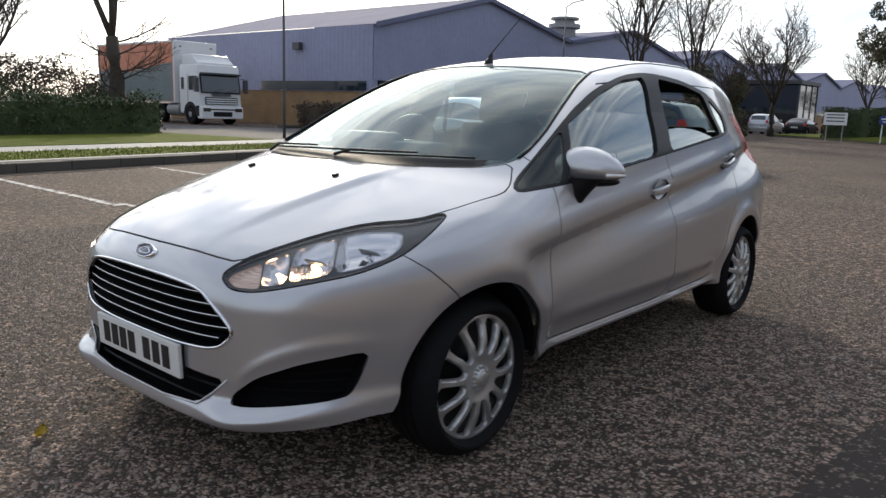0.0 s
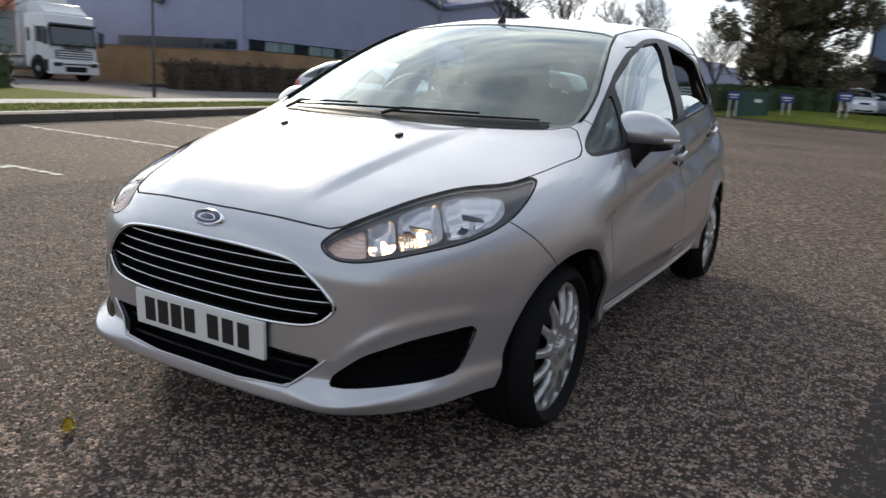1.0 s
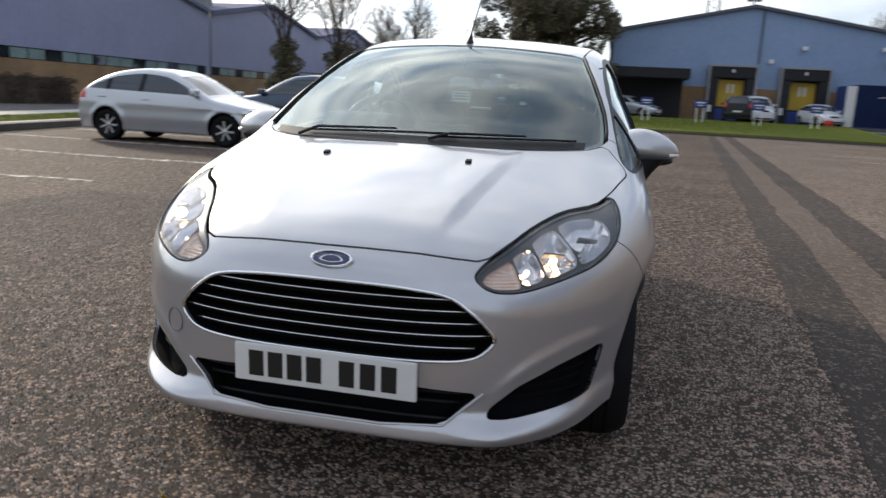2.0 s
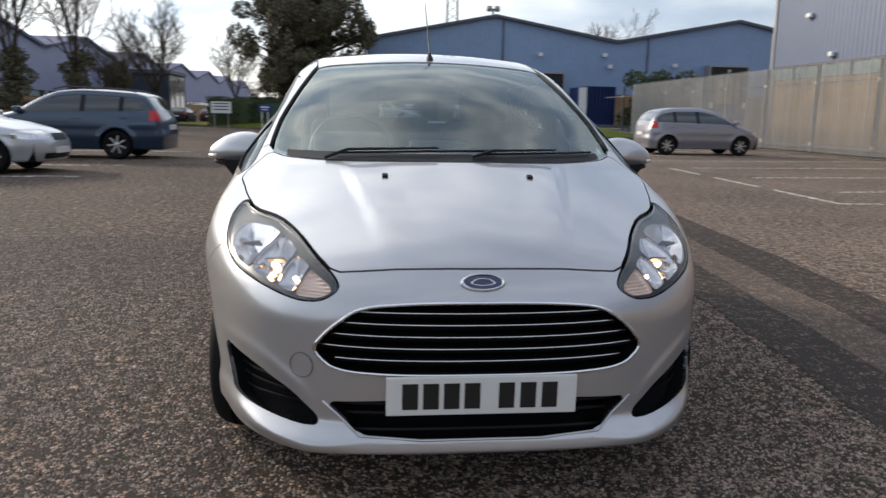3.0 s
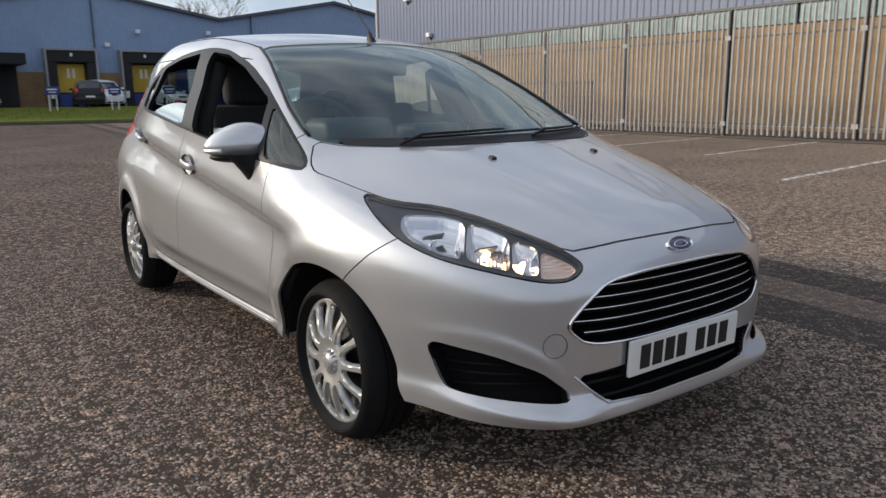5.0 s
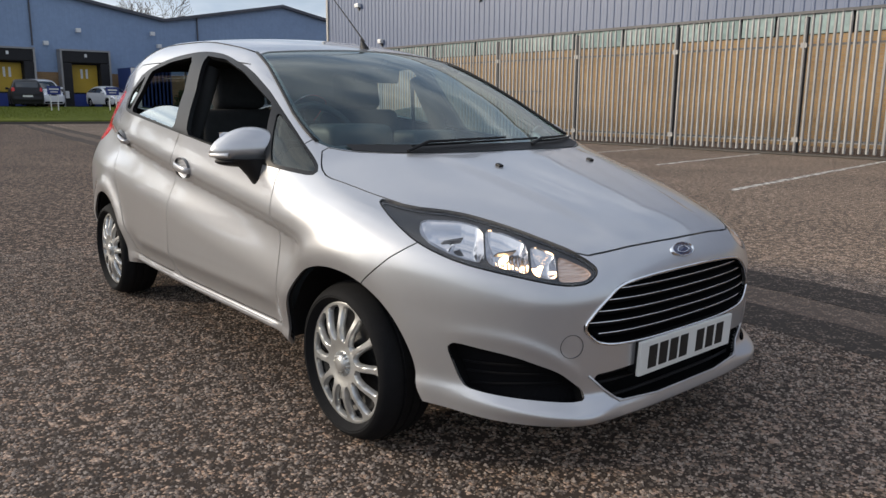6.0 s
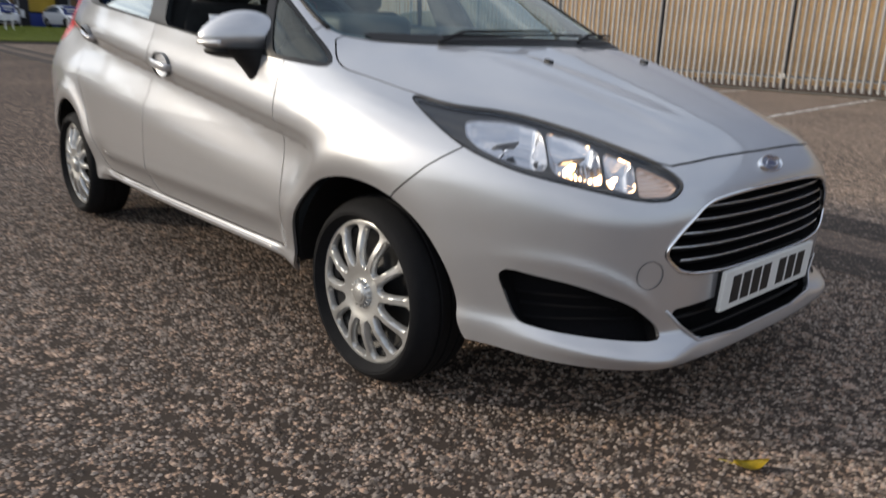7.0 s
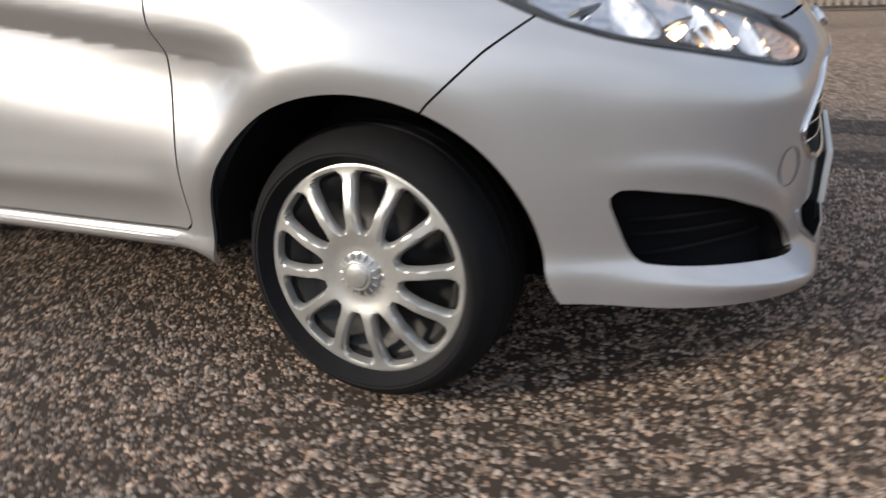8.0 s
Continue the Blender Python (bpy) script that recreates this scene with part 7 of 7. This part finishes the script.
def nets(field, lo, hi, h):
    """Triangles of field = 0 in a box, by averaging the crossings of every cell."""
    ax = [np.arange(a, b + h, h) for a, b in zip(lo, hi)]
    P = np.stack(np.meshgrid(*ax, indexing="ij"), -1)
    f = field(P)
    n = tuple(k - 1 for k in f.shape)
    acc, cnt = np.zeros((*n, 3)), np.zeros(n)

    def at(c):
        return f[c[0]: c[0] + n[0], c[1]: c[1] + n[1], c[2]: c[2] + n[2]]
    for c in [(a, b, d) for a in (0, 1) for b in (0, 1) for d in (0, 1)]:
        for k in range(3):
            if c[k] == 0:
                e = tuple(1 if i == k else c[i] for i in range(3))
                fa, fb = at(c), at(e)
                x = (fa < 0) != (fb < 0)
                t = np.where(x, fa / np.where(x, fa - fb, 1), 0)
                for i in range(3):
                    acc[..., i] += x * (c[i] + (t if i == k else 0))
                cnt += x
    cell = cnt > 0
    ident = -np.ones(n, int)
    ident[cell] = np.arange(cell.sum())
    idx = np.stack(np.nonzero(cell), -1)
    v = (idx + acc[cell] / cnt[cell][:, None]) * h + np.array(lo)
    neg, tris = f < 0, []
    for k in range(3):
        o = [i for i in range(3) if i != k]
        s = [slice(1, m) for m in n]
        s[k] = slice(0, n[k])
        s2 = list(s)
        s2[k] = slice(1, n[k] + 1)
        A, B = neg[tuple(s)], neg[tuple(s2)]
        for flip in (False, True):
            hit = np.nonzero((A & ~B) if not flip else (~A & B))
            base_ = np.stack(hit, -1) + [x.start for x in s]
            d1, d2 = np.eye(3, dtype=int)[o[0]], np.eye(3, dtype=int)[o[1]]
            q = [ident[tuple((base_ - w).T)] for w in (d1 * 0, d1, d1 + d2, d2)]
            if flip != (k == 1):
                q = q[::-1]
            tris += [np.stack([q[0], q[1], q[2]], -1), np.stack([q[0], q[2], q[3]], -1)]
    return v, np.concatenate(tris)


ALLOY = mat("alloy", (0.55, 0.55, 0.56), rough=0.3, metal=0.8, var=0.05, scale=10)


def road_wheel():
    w = new("wheel")
    part("tyre", lathe(bmesh.new(), [(0.20, 0.02), (0.225, 0.03), (0.26, 0.035), (0.29, 0.02), (0.305, -0.02), (0.305, -0.15), (0.28, -0.18), (0.2, -0.17)], 28), RUBBER, w, smooth=True)
    part("rim", lathe(bmesh.new(), [(0.0, -0.03), (0.18, -0.04), (0.19, 0.01), (0.205, 0.022), (0.21, 0.0)], 28), STEEL, w, smooth=True)
    for i in range(7):
        part("spoke", boxm(-0.02, 0.012, 0.03, 0.195, -0.018, 0.018, 0.005), ALLOY, w).matrix_basis = pose(0, 0, 0, i * 360 / 7, 0, 0)
    part("hub", lathe(bmesh.new(), [(0.0, 0.02), (0.04, 0.018), (0.05, 0.0)], 14), ALLOY, w, smooth=True)
    return w


WHEEL = None


def parked_car(name, kind, colour, x, y, rz, label, step_=0.04, rail=False, z=0.0):
    global WHEEL
    k = KINDS[kind]
    top = curve(k["top"])
    hi = max(z for _, z in k["top"])
    bz = lambda yy: 0.60 * hi + 0.035 + 0.022 * yy
    ov = 0.33

    def field(p):
        ax, yy, z = np.abs(p[..., 0]), p[..., 1], p[..., 2]
        w = k["half"] - 0.16 * step(0.3, -k["nose"] - 0.1, yy) ** 2 - 0.10 * step(k["base"], k["rear"] + 0.1, yy) ** 2
        w = w - 0.05 * step(0.5, 0.2, z) - 0.14 * np.clip(z - 0.65, 0, 0.6) ** 1.35 - (0.5 if kind != "van" else 0.2) * np.clip(z - bz(yy), 0, None) ** 1.25
        w = w - 0.012 * step(0.0, 0.05, 0.70 + 0.03 * yy - z) * step(0.75, 0.6, z - 0.0 * yy)
        for wy in (0.0, k["base"]):
            w = w + 0.015 * np.exp(-((np.hypot(yy - wy, z - 0.31) - 0.36) / 0.06) ** 2)
        s = ax - w
        t = (z - top(yy - 0.30 * ax * ax * step(2.4, 1.0, yy)) + 0.09 * ax * ax) / 1.05
        fr = -k["nose"] + 0.30 * (ax / 0.8) ** 4 + 0.10 * np.clip(z - 0.55, 0, 1) ** 1.2 + 0.06 * step(0.38, 0.2, z) - yy
        re = yy - k["rear"] + 0.16 * ax ** 3 + 0.10 * np.clip(z - 0.8, 0, 1) - 0.03 * np.exp(-((z - 0.5) / 0.12) ** 2)
        g = smax(s, t, 0.11)
        g = smax(g, fr, 0.12)
        g = smax(g, re, 0.12)
        return smax(g, 0.20 - z, 0.05)

    c = thing(name, label, "car" if kind != "van" else "van", (x, y, z), rz=rz)
    v, tri = nets(field, (-1.02, -k["nose"] - 0.15, 0.12), (1.02, k["rear"] + 0.18, hi + 0.12), step_)

    def normal(q, e=0.004):
        g = np.stack([field(q + np.eye(3)[i] * e) - field(q - np.eye(3)[i] * e) for i in range(3)], -1)
        return g / np.maximum(np.linalg.norm(g, axis=-1, keepdims=True), 1e-9), np.linalg.norm(g, axis=-1) / (2 * e)
    for _ in range(3):
        nv, gl = normal(v)
        v = v - nv * (field(v) / np.maximum(gl, 0.4))[:, None]
    soup = v[tri]
    for wy in (0.0, k["base"]):
        _, soup = cut(soup, lambda p: np.where(np.abs(p[:, 0]) > 0.5, np.hypot(p[:, 1] - wy, p[:, 2] - 0.31) - 0.345, 1.0))
    rail_z = lambda p: top(p[:, 1] - 0.30 * 0.36 * step(2.4, 1.0, p[:, 1])) - 0.135
    lim = (k["scr"][0] + 0.18, k["back"][1] - (0.10 if kind != "van" else 1.9))
    glassy, soup = cut(soup, lambda p: np.where(np.abs(p[:, 0]) > 0.42, np.maximum(np.maximum(bz(p[:, 1]) + 0.03 - p[:, 2], p[:, 2] - rail_z(p)), np.maximum(lim[0] - p[:, 1], p[:, 1] - lim[1])), 1.0))
    sc, soup = cut(soup, lambda p: np.where(p[:, 2] > 0.85 * bz(p[:, 1]), np.maximum(np.maximum(k["scr"][0] - 0.02 - (p[:, 1] - 0.3 * p[:, 0] ** 2), (p[:, 1] - 0.3 * p[:, 0] ** 2) - k["scr"][1] + 0.10), np.abs(p[:, 0]) - 0.70 + 0.16 * (p[:, 1] - k["scr"][0])), 1.0))
    bk, soup = cut(soup, lambda p: np.where(p[:, 1] > k["back"][0], np.maximum(np.maximum(bz(p[:, 1]) + 0.06 - p[:, 2], p[:, 2] - hi + 0.16), np.abs(p[:, 0]) - 0.58), 1.0))
    hl, soup = cut(soup, lambda p: np.where(p[:, 1] < -0.35, np.maximum(np.abs(p[:, 2] - 0.46 * hi) - 0.075, 0.36 - np.abs(p[:, 0])), 1.0))
    tl, soup = cut(soup, lambda p: np.where(p[:, 1] > k["rear"] - 0.30, np.maximum(np.abs(p[:, 2] - 0.63 * hi) - 0.11, 0.66 - np.abs(p[:, 0])), 1.0))
    gr, soup = cut(soup, lambda p: np.where(p[:, 1] < -0.5, np.maximum(np.abs(p[:, 2] - 0.43 * hi) - 0.06, np.abs(p[:, 0]) - 0.30), 1.0))
    lowg, soup = cut(soup, lambda p: np.where(p[:, 1] < -0.5, np.maximum(np.abs(p[:, 2] - 0.30) - 0.05, np.abs(p[:, 0]) - 0.55), 1.0))

    def piece(pname, s, material, sink=0.0, lab=""):
        if len(s) == 0:
            return None
        vv, tt = weld(s)
        nn = normal(vv)[0]
        return link_mesh(pname, vv - nn * sink, tt, material, c, lab, True, nn)
    piece("body", soup, PAINTS[colour])
    pil = (0.5 * (lim[0] + lim[1]) - 0.02, lim[1] - 0.62)
    panes, trim = cut(glassy, lambda p: 0.045 - np.minimum(np.abs(p[:, 1] - pil[0]), np.abs(p[:, 1] - pil[1]) if kind != "van" else 9))
    for sx, hs in halves(trim):
        m = np.abs(hs[:, :, 1].mean(1) - pil[0]) < 0.2
        piece("window_pillar", hs[m], TRIM)
        piece("window_pillar", hs[~m], TRIM)
    for sx, hs in halves(panes):
        m = hs[:, :, 1].mean(1)
        for a, b in ((-9, pil[0]), (pil[0], pil[1]), (pil[1], 9)):
            piece("side_window", hs[(m > a) & (m <= b)], DARKGLASS, 0.006)
    piece("windscreen", sc, DARKGLASS, 0.004)
    piece("rear_window", bk, DARKGLASS, 0.004)
    for sx, hs in halves(hl):
        piece("headlamp", hs, REFLECTOR, 0.004)
    for sx, hs in halves(tl):
        piece("tail_lamp", hs, REDLENS, 0.002)
    piece("grille", gr, BLACK, 0.01)
    piece("lower_grille", lowg, BLACK, 0.01)
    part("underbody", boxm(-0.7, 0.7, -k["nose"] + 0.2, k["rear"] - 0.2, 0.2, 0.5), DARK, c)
    part("number_plate", boxm(-0.26, 0.26, k["rear"] + 0.0, k["rear"] + 0.03, 0.62, 0.73), PLATE, c)
    part("number_plate", boxm(-0.26, 0.26, -k["nose"] - 0.03, -k["nose"] + 0.03, 0.34, 0.44), PLATE, c)
    for sx in (-1, 1):
        part("door_mirror", cushion(bmesh.new(), sx * (k["half"] + 0.02) - 0.09, sx * (k["half"] + 0.02) + 0.09, k["scr"][0] + 0.22, k["scr"][0] + 0.36, bz(0.4) + 0.02, bz(0.4) + 0.15, 0, 0.03), PAINTS[colour], c, smooth=True)
        for yy in (pil[0] - 0.10, pil[0] + 0.85):
            part("door_handle", boxm(sx * (k["half"] - 0.012) - 0.012, sx * (k["half"] - 0.012) + 0.012, yy - 0.10, yy + 0.06, bz(yy) - 0.13, bz(yy) - 0.10, 0.006), PAINTS[colour], c)
        if rail:
            part("roof_rail", tube(bmesh.new(), [(sx * 0.56, 1.35, hi - 0.03), (sx * 0.58, 1.6, hi + 0.03), (sx * 0.58, 2.8, hi + 0.0), (sx * 0.56, 3.05, hi - 0.06)], 0.018, 6), DARKPOST, c)
        for wy in (0.0, k["base"]):
            if WHEEL is None:
                WHEEL = road_wheel()
                wo = WHEEL
            else:
                wo = copy_thing(WHEEL, Matrix())
            wo.parent = c
            wo.matrix_basis = pose(sx * (k["half"] - 0.07), wy, 0.305, random.uniform(0, 50), 0, 0 if sx > 0 else 180)
    return c


parked_car("silver_hatchback", "hatch", "silver", -6.5, 11.4, 90, "silver five-door hatchback parked in a bay by the kerb", 0.032)
parked_car("blue_estate_car", "estate", "navy", -8.65, 15.9, -90, "dark blue estate car with roof rails, parked in a bay", 0.034, rail=True).scale = (1.06, 1.06, 1.07)
parked_car("grey_compact_car", "mpv", "grey", 11.8, 21.4, 90, "grey tall compact car parked beside the steel fence", 0.036)
for args in (
    ("silver_estate_car", "suv", "silver", -18.6, 66.0, 178, "silver estate car parked before the sheds"),
    ("black_car", "hatch", "black", -15.9, 66.5, 178, "black hatchback parked before the sheds"),
    ("maroon_car", "hatch", "maroon", -13.3, 67.0, 178, "dark red hatchback parked before the sheds"),
    ("white_off_road_car", "suv", "white", 0.2, 51.5, 12, "white off-road car parked behind the bank"),
    ("pale_silver_car", "estate", "silver", 2.9, 52.5, 60, "pale silver estate car parked behind the bank"),
    ("black_off_road_car", "suv", "black", 8.75, 52.0, 172, "black off-road car parked before a loading dock"),
    ("white_van", "van", "white", 10.6, 53.8, 8, "white van parked before a loading dock"),
    ("white_compact_car", "hatch", "white", 14.4, 51.5, 10, "white hatchback parked by the blue container"),
):
    parked_car(*args, step_=0.05, z=0.66 if args[3] > -3 else 0.0)

# ---- articulated lorry, heading along +x ----
lorry = thing("lorry", "white articulated lorry with a faded orange box trailer", "lorry", (-31.9, 20.5, 0), rz=0)
box_ = part("trailer_box", boxm(-10.6, -2.3, -1.25, 1.25, 1.05, 4.22, 0.03), WHITE, lorry)
part("side_sheet", boxm(-10.5, -2.42, -1.275, -1.252, 1.12, 4.12), ORANGE, box_, "faded orange side sheet with a grey graphic")
part("graphic", prism(bmesh.new(), [(-10.45, 1.15), (-10.45, 2.75), (-9.8, 2.7), (-8.9, 2.95), (-7.2, 2.6), (-5.2, 2.85), (-3.4, 3.05), (-2.5, 3.1), (-2.5, 1.15)], -1.285, -1.277, "xz"), TEALGREY, box_)
part("graphic", prism(bmesh.new(), [(-9.6, 1.2), (-9.4, 2.3), (-8.6, 2.6), (-7.9, 2.2), (-7.4, 1.2)], -1.292, -1.286, "xz"), ORANGE, box_)
for x in (-10.58, -2.34):
    part("corner_post", boxm(x - 0.05, x + 0.05, -1.295, -1.25, 1.05, 4.22, 0.01), WHITE, box_)
part("top_rail", boxm(-10.6, -2.3, -1.295, -1.25, 4.12, 4.22, 0.01), WHITE, box_)
for sy in (-0.9, 0.9):
    part("marker_lamp", boxm(-2.31, -2.28, sy - 0.06, sy + 0.06, 3.9, 3.96), DARKPOST, box_)
part("chassis", boxm(-10.4, -0.3, -0.45, 0.45, 0.7, 1.0), DARKPOST, lorry)
bm = boxm(-1.95, 0.0, -1.22, 1.22, 0.55, 3.0, 0.10)
for v in bm.verts:
    if v.co.z > 1.5 and v.co.x > -0.6:
        v.co.x -= 0.16 * (v.co.z - 1.5)
cabo = part("cab", bm, WHITE, lorry, "white lorry cab", angle=40)
bm = boxm(-1.95, -0.45, -1.08, 1.08, 2.97, 3.52, 0.12)
for v in bm.verts:
    if v.co.z > 3.2 and v.co.x > -1.2:
        v.co.x -= 0.45
part("wind_deflector", bm, WHITE, cabo, angle=40)
lean = pose(0, 0, 0, 0, -9, 0)
part("windscreen", boxm(-0.03, 0.02, -1.09, 1.09, -0.42, 0.42, 0.015, pose(-0.085, 0, 2.05) @ lean), DARKGLASS, cabo)
part("screen_surround", boxm(-0.03, 0.006, -1.16, 1.16, -0.47, 0.47, 0.015, pose(-0.085, 0, 2.05) @ lean), BLACK, cabo)
part("sun_visor", boxm(-0.22, 0.10, -1.12, 1.12, 2.50, 2.60, 0.02), DARKPOST, cabo)
for sy in (-0.45, 0.35):
    part("wiper", tube(bmesh.new(), [(0.05, sy, 1.66), (0.0, sy + 0.5, 1.78)], 0.014, 5), BLACK, cabo)
part("badge_panel", boxm(-0.03, 0.012, -0.55, 0.55, 1.46, 1.56, 0.004), LAMPGREY, cabo)
grp = part("grille_panel", boxm(-0.03, 0.02, -0.95, 0.95, 1.02, 1.40, 0.02), LAMPGREY, cabo)
for z in (1.06, 1.17, 1.28):
    part("grille_slat", boxm(0.02, 0.05, -0.90, 0.90, z, z + 0.05, 0.008), WHITE, grp)
part("bumper", boxm(-0.3, 0.10, -1.23, 1.23, 0.30, 0.92, 0.06), WHITE, cabo)
part("bumper_intake", boxm(0.08, 0.115, -0.55, 0.55, 0.42, 0.66, 0.01), BLACK, cabo)
part("bumper_step", boxm(0.08, 0.112, -0.7, 0.7, 0.74, 0.80, 0.005), BLACK, cabo)
part("number_plate", boxm(0.115, 0.125, -0.26, 0.26, 0.33, 0.41), PLATE, cabo)
for sy in (-1, 1):
    part("headlamp", boxm(0.05, 0.115, sy * 0.93 - 0.22, sy * 0.93 + 0.22, 0.66, 0.86, 0.02), REFLECTOR, cabo)
    part("side_window", boxm(-1.05, -0.32, sy * 1.225 - 0.01, sy * 1.225 + 0.01, 1.72, 2.42, 0.004), DARKGLASS, cabo)
    part("door_seam", boxm(-1.16, -1.13, sy * 1.223 - 0.008, sy * 1.223 + 0.008, 0.9, 2.5), LAMPGREY, cabo)
    part("rear_quarter_window", boxm(-1.75, -1.50, sy * 1.225 - 0.01, sy * 1.225 + 0.01, 1.75, 2.35, 0.004), DARKGLASS, cabo)
    part("mirror", boxm(-0.10, 0.10, sy * 1.44 - 0.10, sy * 1.44 + 0.10, 1.62, 2.32, 0.03), DARKPOST, cabo)
    part("mirror_arm", tube(bmesh.new(), [(-0.15, sy * 1.2, 2.36), (0.0, sy * 1.42, 2.36)], 0.02, 6), DARKPOST, cabo)
    part("step_well", boxm(-0.42, -0.12, sy * 1.225 - 0.012, sy * 1.225 + 0.012, 0.42, 0.95, 0.01), BLACK, cabo)
    part("wheel_arch", prism(bmesh.new(), [(-0.95 + 0.62 * math.cos(a), 0.52 + 0.62 * math.sin(a)) for a in np.linspace(0, math.pi, 13)], sy * 1.205 - 0.02, sy * 1.205 + 0.022, "xz"), BLACK, cabo)
    part("fuel_tank", lathe(bmesh.new(), [(0.0, -3.3), (0.30, -3.3), (0.33, -3.25), (0.33, -2.2), (0.30, -2.15), (0.0, -2.15)], 20), GALV, lorry).matrix_basis = pose(0, sy * 0.9, 0.72)
tyrem = None
for xx in (-0.95, -3.9, -8.2, -9.5):
    for sy in (-1, 1):
        if tyrem is None:
            tyrem = part("wheel", lathe(bmesh.new(), [(0.0, 0.05), (0.2, 0.06), (0.28, 0.02), (0.30, 0.05), (0.46, 0.05), (0.5, 0.0), (0.5, -0.25), (0.3, -0.28)], 28, "y"), RUBBER, lorry, smooth=True)
            wo = tyrem
        else:
            wo = new("wheel", tyrem.data)
            wo.parent = lorry
        wo.matrix_basis = pose(xx, sy * 1.18, 0.5, 0, 0, 0 if sy > 0 else 180)
        part("hub", lathe(bmesh.new(), [(0.0, 0.075), (0.12, 0.07), (0.16, 0.045), (0.26, 0.03)], 16, "y"), GALV, wo, smooth=True)
part("side_guard", boxm(-8.0, -4.8, -1.2, -1.16, 0.6, 1.0), DARKPOST, lorry)
